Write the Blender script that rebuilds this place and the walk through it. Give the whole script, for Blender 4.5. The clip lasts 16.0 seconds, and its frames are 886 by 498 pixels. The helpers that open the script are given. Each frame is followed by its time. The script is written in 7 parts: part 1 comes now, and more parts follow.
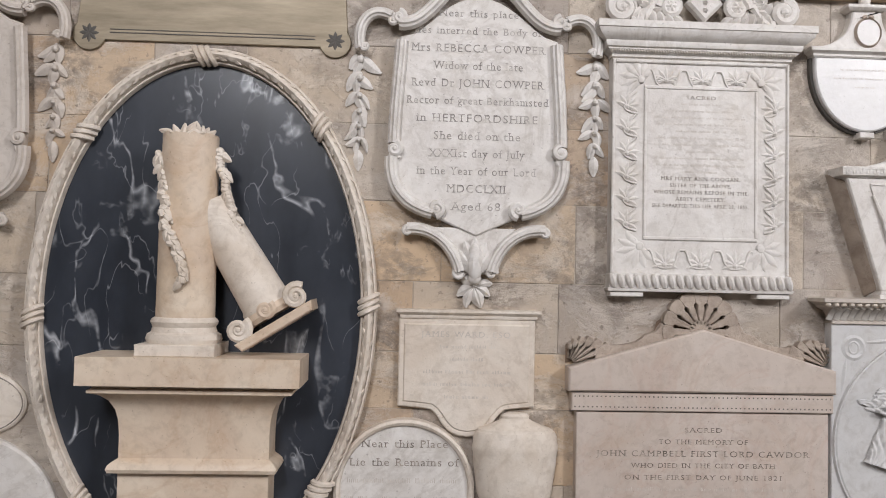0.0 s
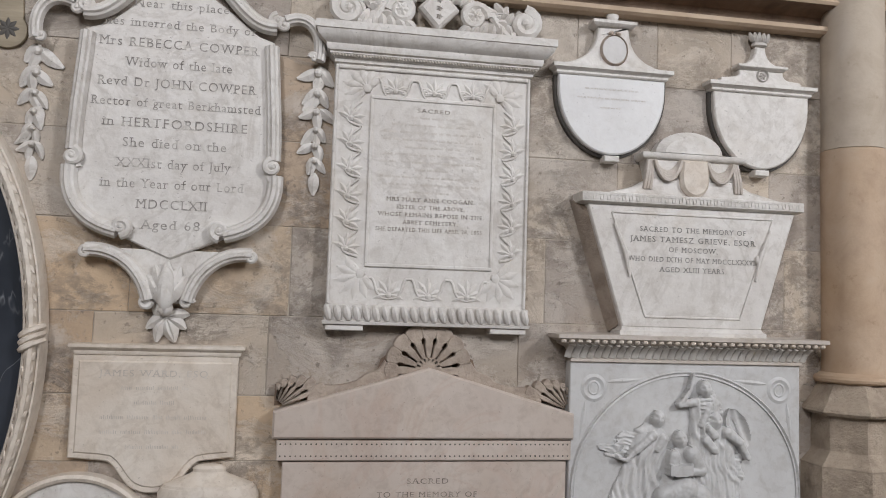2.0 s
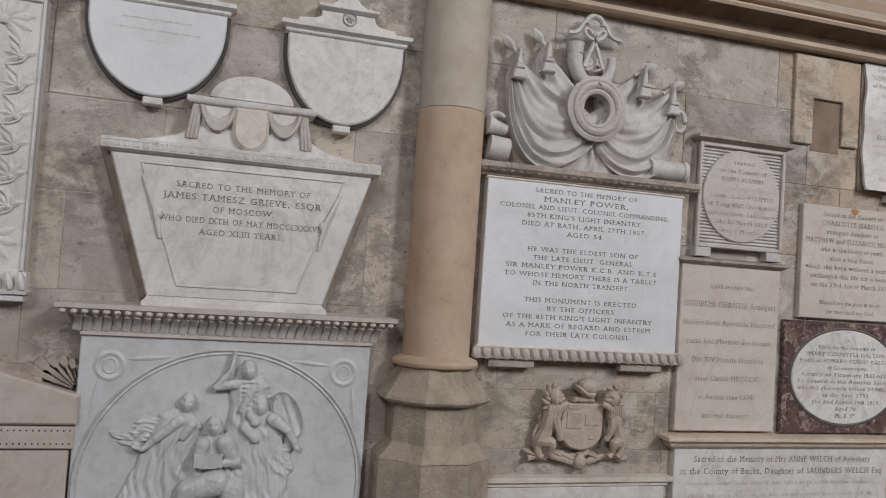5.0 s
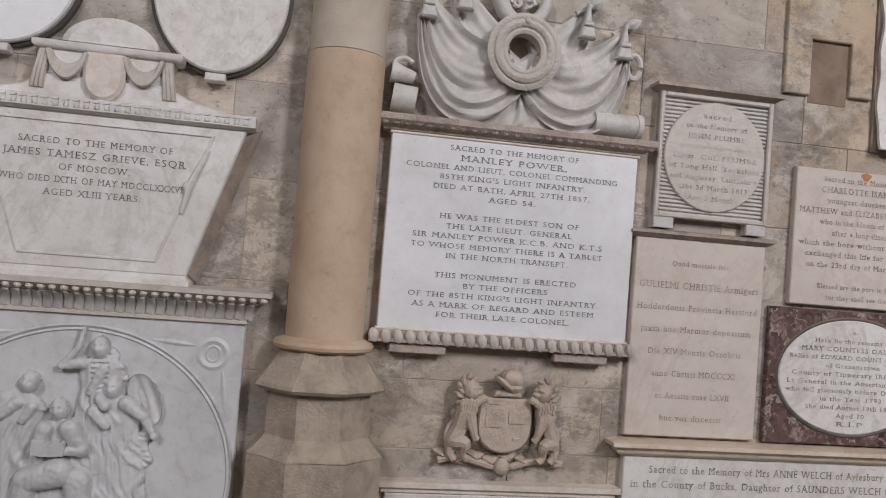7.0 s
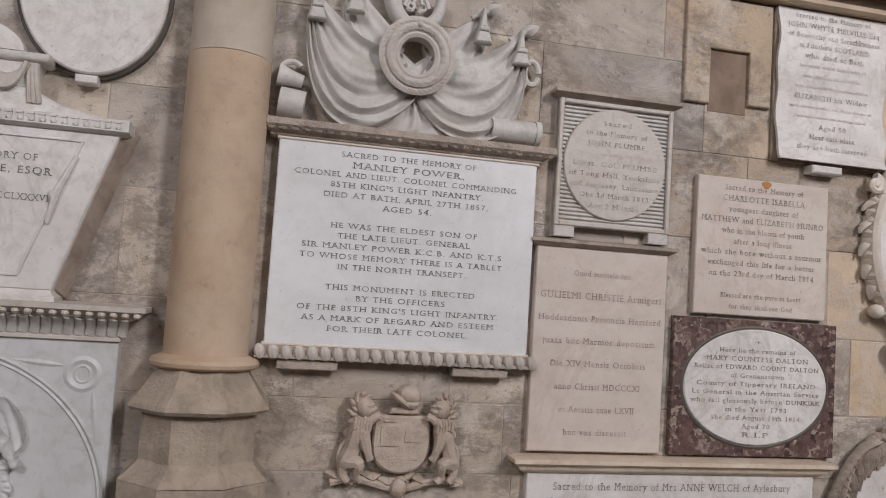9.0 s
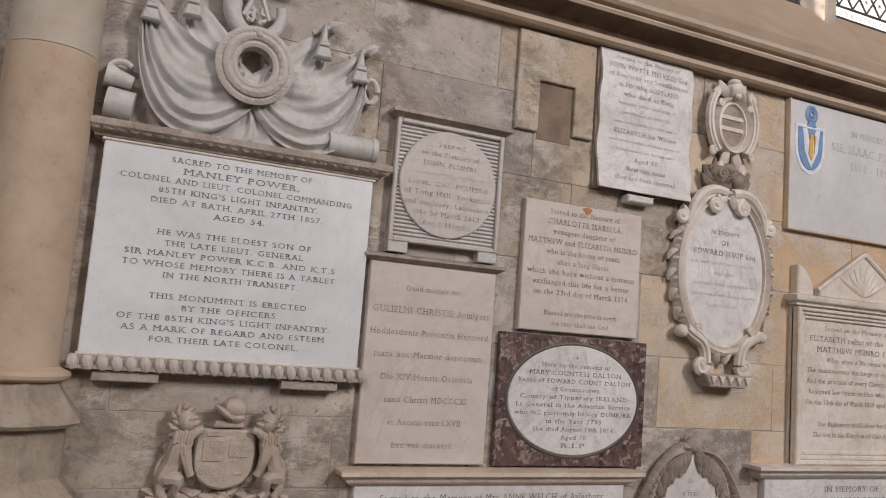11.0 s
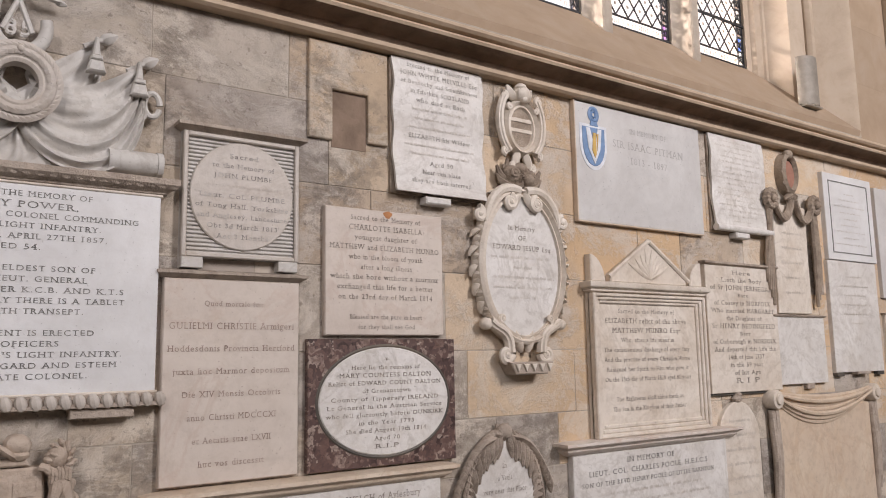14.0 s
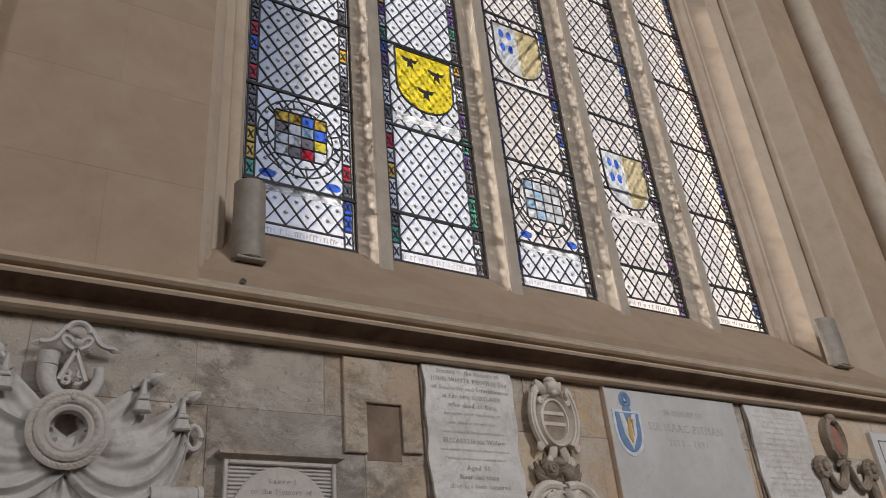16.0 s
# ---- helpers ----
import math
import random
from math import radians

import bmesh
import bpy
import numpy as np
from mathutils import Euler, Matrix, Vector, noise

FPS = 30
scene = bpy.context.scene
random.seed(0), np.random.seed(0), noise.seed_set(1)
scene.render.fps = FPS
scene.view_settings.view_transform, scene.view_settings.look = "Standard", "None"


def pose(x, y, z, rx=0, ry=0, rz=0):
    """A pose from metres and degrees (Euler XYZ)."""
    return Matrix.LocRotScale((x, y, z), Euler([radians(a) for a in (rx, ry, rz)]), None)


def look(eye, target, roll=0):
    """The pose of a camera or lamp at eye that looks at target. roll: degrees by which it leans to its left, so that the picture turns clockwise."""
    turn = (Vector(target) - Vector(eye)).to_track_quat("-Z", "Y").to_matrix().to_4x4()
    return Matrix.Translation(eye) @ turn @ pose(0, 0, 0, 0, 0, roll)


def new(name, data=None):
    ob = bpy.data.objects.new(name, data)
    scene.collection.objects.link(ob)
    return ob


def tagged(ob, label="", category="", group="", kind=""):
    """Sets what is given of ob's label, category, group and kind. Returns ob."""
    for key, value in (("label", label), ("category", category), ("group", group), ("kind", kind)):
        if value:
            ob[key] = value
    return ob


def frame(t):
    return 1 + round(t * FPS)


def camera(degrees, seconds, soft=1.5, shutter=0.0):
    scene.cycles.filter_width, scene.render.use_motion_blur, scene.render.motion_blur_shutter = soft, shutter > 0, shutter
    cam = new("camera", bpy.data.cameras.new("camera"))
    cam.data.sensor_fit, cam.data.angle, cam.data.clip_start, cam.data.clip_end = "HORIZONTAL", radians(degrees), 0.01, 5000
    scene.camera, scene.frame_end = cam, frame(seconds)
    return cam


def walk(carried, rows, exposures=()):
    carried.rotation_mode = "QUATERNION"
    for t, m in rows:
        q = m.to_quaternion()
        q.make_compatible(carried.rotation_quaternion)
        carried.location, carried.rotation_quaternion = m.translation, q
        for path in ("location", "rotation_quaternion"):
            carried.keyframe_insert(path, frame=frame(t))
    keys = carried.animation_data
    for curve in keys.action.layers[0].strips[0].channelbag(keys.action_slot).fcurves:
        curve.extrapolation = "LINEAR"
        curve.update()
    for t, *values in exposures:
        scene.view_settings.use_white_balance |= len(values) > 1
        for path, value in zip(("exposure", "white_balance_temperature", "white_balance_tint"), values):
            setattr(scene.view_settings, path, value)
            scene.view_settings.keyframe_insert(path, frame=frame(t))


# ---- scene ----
import collections

cam = camera(59.2, 16.0, 1.0)
PATH = [
    (0, (0.447, -0.068, 1.502), (0.542, 1.928, 1.581), 1.2),
    (0.5, (0.575, -0.032, 1.554), (0.728, 1.959, 1.665), 2.3),
    (1, (0.778, 0.08, 1.537), (1.006, 2.06, 1.698), 2.9),
    (1.5, (0.945, 0.203, 1.523), (1.284, 2.166, 1.699), 2.3),
    (2, (1.291, 0.248, 1.551), (1.623, 2.214, 1.698), 1.8),
    (2.5, (1.598, 0.265, 1.571), (1.913, 2.235, 1.714), 3.0),
    (3, (1.69, 0.283, 1.594), (2.043, 2.247, 1.726), 2.6),
    (3.5, (1.919, 0.321, 1.596), (2.431, 2.251, 1.72), 2.3),
    (4, (2.21, 0.356, 1.582), (2.744, 2.279, 1.715), 2.2),
    (4.5, (2.523, 0.358, 1.586), (3.094, 2.271, 1.692), 2.6),
    (4.7, (2.628, 0.332, 1.607), (3.219, 2.24, 1.705), 3.6),
    (6.8, (3.504, 0.6, 1.598), (3.872, 2.565, 1.64), 4.1),
    (7, (3.605, 0.606, 1.566), (3.938, 2.577, 1.631), 4.5),
    (7.5, (3.719, 0.672, 1.565), (4.07, 2.64, 1.639), 4.5),
    (8, (3.784, 0.7, 1.564), (4.242, 2.644, 1.665), 3.9),
    (8.2, (3.825, 0.679, 1.565), (4.277, 2.625, 1.671), 3.8),
    (10.3, (3.817, 0.675, 1.473), (4.352, 2.591, 1.682), 4.6),
    (10.5, (3.835, 0.659, 1.483), (4.465, 2.545, 1.697), 4.5),
    (11, (3.88, 0.622, 1.487), (4.683, 2.439, 1.721), 4.4),
    (11.5, (3.912, 0.587, 1.474), (4.863, 2.327, 1.736), 3.6),
    (12, (3.941, 0.568, 1.471), (4.894, 2.307, 1.733), 2.8),
    (12.5, (3.961, 0.557, 1.462), (4.904, 2.301, 1.723), 2.0),
    (13, (3.996, 0.538, 1.455), (5.073, 2.203, 1.718), 0.4),
    (13.5, (4.015, 0.511, 1.453), (5.158, 2.131, 1.712), -0.2),
    (14, (4.015, 0.496, 1.461), (5.158, 2.114, 1.737), -1.0),
    (14.5, (4.011, 0.483, 1.477), (5.123, 2.102, 1.853), -2.3),
    (15, (3.998, 0.459, 1.507), (5.091, 2.045, 2.045), -3.7),
    (15.5, (3.975, 0.419, 1.537), (5.016, 1.947, 2.299), -4.7),
    (16, (3.958, 0.397, 1.561), (4.946, 1.861, 2.5), -5.5),
]
EXPOSURES = [(0.0, 1.95, 6700, 14), (1.5, 1.72, 6600, 12), (3.5, 1.48, 6500, 12), (4.5, 1.3, 6450, 12), (7.0, 1.4, 6550, 16), (8.2, 1.42, 6600, 16), (10.5, 1.3, 6800, 17), (12.5, 1.44, 6850, 18), (14.5, 1.55, 6900, 18), (15.2, 1.2, 6800, 15), (16.0, 0.65, 6700, 13)]
walk(cam, [(t, look(eye, target, roll)) for t, eye, target, roll in PATH], EXPOSURES)

# ---- light ----
world = bpy.data.worlds.new("sky")
scene.world = world
world.use_nodes = True
wn = world.node_tree
sky = wn.nodes.new("ShaderNodeTexSky")
sky.sky_type, sky.sun_disc = "NISHITA", False
sky.sun_elevation, sky.sun_rotation = radians(30), radians(-58)
sky.air_density, sky.dust_density, sky.ozone_density = 0.6, 6.0, 0.3
wn.links.new(sky.outputs[0], wn.nodes["Background"].inputs[0])
wn.nodes["Background"].inputs[1].default_value = 0.15
SUN_WAY = Vector((0.74, -0.46, -0.49))
sun = new("sun", bpy.data.lights.new("sun", "SUN"))
sun.data.energy, sun.data.angle, sun.data.color = 4.2, radians(7.0), (1.0, 0.96, 0.91)
sun.matrix_world = look(-40 * SUN_WAY, (0, 0, 0))
scene.view_settings.exposure = 0.0

YW = 3.42          # face of the wall
X0, X1, Y0, ZC = -5.0, 15.0, -6.0, 9.5   # the aisle around the walk
# Unseen openings opposite; a lamp in each stands in for daylight.
BACK_WINDOWS = [(-2.4, -0.4), (3.4, 5.4), (8.6, 10.6)]
for (a, b), watts in zip(BACK_WINDOWS, (175.0, 25.0, 330.0)):
    lamp = new("window_daylight", bpy.data.lights.new("window_daylight", "AREA"))
    lamp.data.shape, lamp.data.size, lamp.data.size_y = "RECTANGLE", b - a - 0.1, 3.4
    lamp.data.energy, lamp.data.color = watts, (0.96, 0.98, 1.0)
    lamp.matrix_world = look(((a + b) / 2, Y0 - 0.2, 7.0), ((a + b) / 2, 0, 4.5))


# ---- geometry kit: x along the wall, z up, w out of the wall ----
class Geo:
    def __init__(self):
        self.v, self.f = [], []

    def add(self, verts, faces):
        n = len(self.v)
        self.v += verts
        self.f += [tuple(n + i for i in f) for f in faces]
        return self

    def box(self, xa, xb, za, zb, wa, wb, bevel=0.004):
        return self.poly([(xa, za), (xb, za), (xb, zb), (xa, zb)], wa, wb, bevel)

    def poly(self, pts, wa, wb, bevel=0.004, slope=None):
        """A slab of the given outline, its front edge chamfered."""
        n = len(pts)
        area = sum(pts[i][0] * pts[(i + 1) % n][1] - pts[(i + 1) % n][0] * pts[i][1] for i in range(n))
        pts = pts if area > 0 else pts[::-1]
        inner = inset(pts, bevel) if bevel else pts
        d = bevel if slope is None else slope
        rows = [[(x, z, wa) for x, z in pts], [(x, z, wb - d) for x, z in pts]] if bevel else [[(x, z, wa) for x, z in pts]]
        rows.append([(x, z, wb) for x, z in inner])
        verts = [P(*p) for r in rows for p in r]
        faces = [tuple(range(n))[::-1], tuple(range(len(verts) - n, len(verts)))]
        for r in range(len(rows) - 1):
            faces += [(r * n + i, r * n + (i + 1) % n, (r + 1) * n + (i + 1) % n, (r + 1) * n + i) for i in range(n)]
        return self.add(verts, faces)

    def mould(self, xa, xb, profile, wb=0.0):
        """A moulding along x with mitred returns; profile of (w, z) from bottom to top."""
        low = min(w for w, z in profile)
        verts, faces = [], []
        for w, z in profile:
            e = w - low
            verts += [P(xa - e, z, wb), P(xa - e, z, w), P(xb + e, z, w), P(xb + e, z, wb)]
        n = len(profile)
        for i in range(n - 1):
            a, b = 4 * i, 4 * i + 4
            faces += [(a + k, a + k + 1, b + k + 1, b + k) for k in range(3)] + [(a + 3, a, b, b + 3)]
        faces += [(3, 2, 1, 0), (4 * n - 4, 4 * n - 3, 4 * n - 2, 4 * n - 1)]
        return self.add(verts, faces)

    def tube(self, path, r, n=8, flat=1.0, closed=False):
        m = len(path)
        rr = r if isinstance(r, (list, tuple)) else [r] * m
        verts, faces = [], []
        for i, p in enumerate(path):
            a, b = path[(i - 1) % m if closed else max(i - 1, 0)], path[(i + 1) % m if closed else min(i + 1, m - 1)]
            t = Vector((b[0] - a[0], b[1] - a[1], b[2] - a[2])).normalized()
            s = t.cross(Vector((0, 0, 1)))
            s = s.normalized() if s.length > 1e-4 else Vector((1, 0, 0))
            u = s.cross(t)
            for k in range(n):
                c = 2 * math.pi * k / n
                q = Vector(p) + rr[i] * (math.cos(c) * s + math.sin(c) * flat * u)
                verts.append(P(*q))
        for i in range(m if closed else m - 1):
            j = (i + 1) % m
            faces += [(i * n + k, i * n + (k + 1) % n, j * n + (k + 1) % n, j * n + k) for k in range(n)]
        if not closed:
            faces += [tuple(range(n))[::-1], tuple(range((m - 1) * n, m * n))]
        return self.add(verts, faces)

    def lathe(self, cx, cw, profile, n=24, squash=1.0, axis=None):
        """Turned body; profile of (r, z). axis: a matrix that lays it over."""
        verts, faces = [], []
        for r, z in profile:
            for k in range(n):
                c = 2 * math.pi * k / n
                p = Vector((r * math.cos(c), r * math.sin(c) * squash, z))
                if axis:
                    p = axis @ p
                    verts.append(P(p.x, p.z, p.y))
                else:
                    verts.append(P(cx + p.x, z, cw + p.y))
        m = len(profile)
        for i in range(m - 1):
            faces += [(i * n + k, i * n + (k + 1) % n, (i + 1) * n + (k + 1) % n, (i + 1) * n + k) for k in range(n)]
        faces += [tuple(range(n))[::-1], tuple(range((m - 1) * n, m * n))]
        return self.add(verts, faces)

    def blob(self, x, z, w, rx, rz, rw, turn=0.0, n=10, m=6):
        c, s = math.cos(radians(turn)), math.sin(radians(turn))
        verts, faces = [], []
        for i in range(m + 1):
            a = math.pi * (i + (0.02 if i == 0 else -0.02 if i == m else 0)) / m
            for k in range(n):
                b = 2 * math.pi * k / n
                p, q, h = rx * math.sin(a) * math.cos(b), rz * math.cos(a), rw * math.sin(a) * math.sin(b)
                verts.append(P(x + c * p - s * q, z + s * p + c * q, w + h))
        for i in range(m):
            faces += [(i * n + k, i * n + (k + 1) % n, (i + 1) * n + (k + 1) % n, (i + 1) * n + k) for k in range(n)]
        faces += [tuple(range(n))[::-1], tuple(range(m * n, m * n + n))]
        return self.add(verts, faces)

    def leaf(self, x, z, w, length, width, turn, lift=0.02, steps=6, curl=0.0):
        """A carved leaf from its stalk (x, z), pointing at turn degrees (0: right, 90: up), with a raised rib."""
        verts, faces = [], []
        for i in range(steps + 1):
            s = i / steps
            a = radians(turn + curl * s)
            half = 0.5 * width * (math.sin(math.pi * (0.06 + 0.90 * s ** 0.8))) ** 0.8
            px, pz = x + math.cos(a) * length * s, z + math.sin(a) * length * s
            nx, nz = -math.sin(a), math.cos(a)
            top = w + lift * (0.35 + 0.65 * math.sin(math.pi * min(s + 0.12, 1)))
            for k, h in ((-1, w), (-1, w + lift * 0.3), (-0.5, top * 0.75 + w * 0.25), (0, top), (0.5, top * 0.75 + w * 0.25), (1, w + lift * 0.3), (1, w)):
                verts.append(P(px + nx * half * k, pz + nz * half * k, h))
        for i in range(steps):
            faces += [(i * 7 + k, i * 7 + k + 1, i * 7 + 8 + k, i * 7 + 7 + k) for k in range(6)]
        faces += [tuple(range(7)), tuple(range(steps * 7, steps * 7 + 7))[::-1]]
        return self.add(verts, faces)

    def scroll(self, x, z, w, r, turns=1.6, start=0.0, way=1, thick=None, flat=1.0):
        """A volute that winds in to its eye."""
        t = thick or r * 0.28
        n = int(14 * turns)
        path, rad = [], []
        for i in range(n + 1):
            s = i / n
            a = radians(start) + way * 2 * math.pi * turns * s
            q = (r - t) * (1 - 0.85 * s) + t * 0.1
            path.append((x + q * math.cos(a), z + q * math.sin(a), w + 0.5 * t * s))
            rad.append(t * (1 - 0.45 * s))
        self.tube(path, rad, 7, flat)
        return self.blob(x, z, w + t * 0.4, t * 0.8, t * 0.8, t * 0.9, n=8, m=5)

    def ring(self, cx, cz, rx, rz, profile, n=64, wob=None):
        """A closed moulding round an ellipse; profile of (outward, w)."""
        verts, faces = [], []
        m = len(profile)
        for i in range(n):
            a = 2 * math.pi * i / n
            nx, nz = math.cos(a) / rx, math.sin(a) / rz
            l = math.hypot(nx, nz)
            for o, w in profile:
                verts.append(P(cx + rx * math.cos(a) + o * nx / l, cz + rz * math.sin(a) + o * nz / l, w + (wob(a, o) if wob else 0)))
        for i in range(n):
            j = (i + 1) % n
            faces += [(i * m + k, i * m + k + 1, j * m + k + 1, j * m + k) for k in range(m - 1)]
        return self.add(verts, faces)

    def sheet(self, xs, zs, height, back=0.0):
        """A carved sheet: height(x, z) on a grid, None outside; closed to the wall round its rim."""
        verts, faces, at = [], [], {}
        for i, x in enumerate(xs):
            for j, z in enumerate(zs):
                h = height(x, z)
                if h is not None:
                    at[i, j] = len(verts)
                    verts.append(P(x, z, h))
        edges = {}
        for i in range(len(xs) - 1):
            for j in range(len(zs) - 1):
                q = [(i, j), (i + 1, j), (i + 1, j + 1), (i, j + 1)]
                if all(c in at for c in q):
                    f = [at[c] for c in q]
                    faces.append(tuple(f))
                    for k in range(4):
                        e = (f[k], f[(k + 1) % 4])
                        edges[e] = edges.get(e, 0) + 1
        low = {}
        for a, b in list(edges):
            if (b, a) not in edges:
                for c in (a, b):
                    if c not in low:
                        low[c] = len(verts)
                        x, y, z = verts[c]
                        verts.append((x, YW - back, z))
                faces.append((b, a, low[a], low[b]))
        return self.add(verts, faces)


def P(x, z, w):
    return (x, YW - w, z)


def inset(pts, d):
    n, out = len(pts), []
    for i in range(n):
        a, b, c = Vector(pts[i - 1]), Vector(pts[i]), Vector(pts[(i + 1) % n])
        e, f = b - a, c - b
        if e.length < 1e-6 or f.length < 1e-6:
            out.append(pts[i])
            continue
        e, f = e.normalized(), f.normalized()
        m = Vector((-e.y, e.x)) + Vector((-f.y, f.x))
        k = max(m.length_squared / 2, 0.35)
        q = b + m * (d / k)
        out.append((q.x, q.y))
    return out


def arc(cx, cz, rx, rz, a, b, n=16):
    return [(cx + rx * math.cos(radians(a + (b - a) * i / n)), cz + rz * math.sin(radians(a + (b - a) * i / n))) for i in range(n + 1)]


def smooth(pts, n=5):
    """A flowing line through the given points."""
    out = []
    for i in range(len(pts) - 1):
        a, b, c, d = pts[max(i - 1, 0)], pts[i], pts[i + 1], pts[min(i + 2, len(pts) - 1)]
        for k in range(n):
            t = k / n
            out.append(tuple(0.5 * (2 * q + (r - p) * t + (2 * p - 5 * q + 4 * r - s) * t * t + (3 * q - p - 3 * r + s) * t ** 3) for p, q, r, s in zip(a, b, c, d)))
    return out + [tuple(pts[-1])]


def limb(geo, pts, radii, n=8):
    """A rounded limb through points with its own thickness at each."""
    rows = smooth([(*p, r) for p, r in zip(pts, radii)])
    return geo.tube([r[:3] for r in rows], [max(r[3], 0.001) for r in rows], n)


def lift(pts, w):
    return [(x, z, w) for x, z in pts]


def bez(a, b, c, d, n=12):
    return [tuple((1 - t) ** 3 * p + 3 * (1 - t) ** 2 * t * q + 3 * (1 - t) * t * t * r + t ** 3 * s for p, q, r, s in zip(a, b, c, d)) for t in [i / n for i in range(n + 1)]]


ORIGIN = {}
FINE = {"bead_row", "frieze_studs", "leaf_wreath", "leaf_edge", "key_pattern", "reeding", "palmette_border", "leading", "painted_flowers", "border_leading", "corbel_dents", "leaf_moulding", "leaf_garland", "wreath", "motto_base", "relief_wing", "blown_veil", "lion_mane", "crest_knot", "shell_crest"}


def thing(name, x, z, label, category, group="", w=0.0, kind=""):
    ob = new(name)
    ob.empty_display_size = 0.05
    ob.location = P(x, z, w)
    ORIGIN[ob.name] = Vector(ob.location)
    return tagged(ob, label, category, group, kind)


def part(name, geo, material, parent=None, label="", smooth=35, kind=""):
    o = ORIGIN[parent.name] if parent else Vector((0, 0, 0))
    kind = kind or ("stuff" if name in FINE else "")
    me = bpy.data.meshes.new(name)
    me.from_pydata([(x - o.x, y - o.y, z - o.z) for x, y, z in geo.v], [], geo.f)
    bm = bmesh.new()
    bm.from_mesh(me)
    bmesh.ops.recalc_face_normals(bm, faces=bm.faces)
    bm.to_mesh(me)
    bm.free()
    me.shade_smooth()
    me.set_sharp_from_angle(angle=radians(smooth))
    me.materials.append(material)
    ob = new(name, me)
    ob.parent = parent
    ORIGIN[ob.name] = o
    return tagged(ob, label, "", "", kind)


def text_geo(geo, s, cx, z, height, width, w, shear=0.0, serif=True):
    """A line of letters centred on cx, its foot at z, fitted to a width; serif: small feet on the ends of the stems."""
    cu = bpy.data.curves.new("letters", "FONT")
    cu.body, cu.size, cu.resolution_u, cu.shear = s, 1.0, 3, shear
    cu.offset, cu.space_character, cu.space_word = -0.003, 1.18, 1.1
    ob = bpy.data.objects.new("letters", cu)
    me = bpy.data.meshes.new_from_object(ob)
    if me.vertices:
        co = np.empty(len(me.vertices) * 3)
        me.vertices.foreach_get("co", co)
        co = co.reshape(-1, 3)
        lo, hi = co[:, 0].min(), co[:, 0].max()
        sx = width / max(hi - lo, 0.1) if width else height / 0.70
        at = lambda x, y, d=0.0: P(cx + (x - (lo + hi) / 2) * sx, z + y * height / 0.70, w + d)
        geo.add([at(x, y) for x, y, _ in co], [tuple(p.vertices) for p in me.polygons])
        used = collections.Counter(k for p in me.polygons for k in p.edge_keys)
        for (i, j), count in used.items() if serif else ():
            (xa, ya), (xb, yb) = co[i, :2], co[j, :2]
            xa, xb = min(xa, xb), max(xa, xb)
            if count == 1 and abs(ya - yb) < 0.004 and 0.03 < xb - xa < 0.2 and (abs(ya) < 0.03 or ya > 0.40):
                up = 0.055 if ya < 0.2 else -0.055
                geo.add([at(xa - 0.095, ya, 0.0002), at(xb + 0.095, ya, 0.0002), at(xb + 0.095, ya + up, 0.0002), at(xa - 0.095, ya + up, 0.0002)], [(0, 1, 2, 3)])
    bpy.data.objects.remove(ob)
    bpy.data.curves.remove(cu)
    bpy.data.meshes.remove(me)


def bars_geo(geo, cx, z, height, width, w, rng):
    """A worn line that cannot be read: plain upright bars in groups the length of words."""
    x, h = cx - width / 2, height * 0.62
    while x < cx + width / 2 - 0.01:
        for _ in range(rng.randint(4, 14)):
            if x > cx + width / 2:
                break
            k = rng.choice((0.7, 0.7, 1.0))
            geo.add([P(x, z, w), P(x + h * 0.17, z, w), P(x + h * 0.17, z + h * k, w), P(x, z + h * k, w)], [(0, 1, 2, 3)])
            x += h * rng.uniform(0.34, 0.5)
        x += height * 0.5


def inscription(parent, cx, ztop, zbot, wide, rows, w, material, size=0.5, seed=1):
    """rows: (text or None for a worn line, share of the width, size factor)."""
    rng = random.Random(seed)
    geo, bars = Geo(), Geo()
    hosts = [c for c in parent.children if c.name.split(".")[0] in ("slab", "panel", "disc", "text_panel", "round_panel", "oval_panel", "raised_panel", "sheet", "body", "shield", "lower_slab")]
    parent = hosts[-1] if hosts else parent
    step = (ztop - zbot) / len(rows)
    for i, row in enumerate(rows):
        s, share, k = (*row, 1.0)[:3] if len(row) < 3 else row
        h = step * size * k
        z = ztop - step * (i + 0.5) - h / 2
        at = w(z + h / 2) if callable(w) else w
        if s is None:
            if share:
                bars_geo(bars, cx, z + h * 0.2, h, wide * share, at + 0.0012, rng)
        elif s:
            text_geo(geo, s, cx, z, h, wide * share, at + 0.0015)
    if geo.v:
        part("inscription", geo, material, parent, "", 35, "stuff")
    if bars.v:
        part("worn_lettering", bars, LETTER_FAINT, parent, "", 35, "stuff")


# ---- materials ----
def mat(name):
    m = bpy.data.materials.new(name)
    m.use_nodes = True
    nt = m.node_tree
    return m, nt, nt.nodes["Principled BSDF"]


def node(nt, kind, **kw):
    n = nt.nodes.new(kind)
    for k, v in kw.items():
        n.inputs[k].default_value = v
    return n


def ramp(nt, src, stops):
    r = nt.nodes.new("ShaderNodeValToRGB")
    while len(r.color_ramp.elements) < len(stops):
        r.color_ramp.elements.new(0.5)
    for e, (p, c) in zip(r.color_ramp.elements, stops):
        e.position, e.color = p, (*c, 1.0) if len(c) == 3 else c
    nt.links.new(src, r.inputs[0])
    return r.outputs[0]


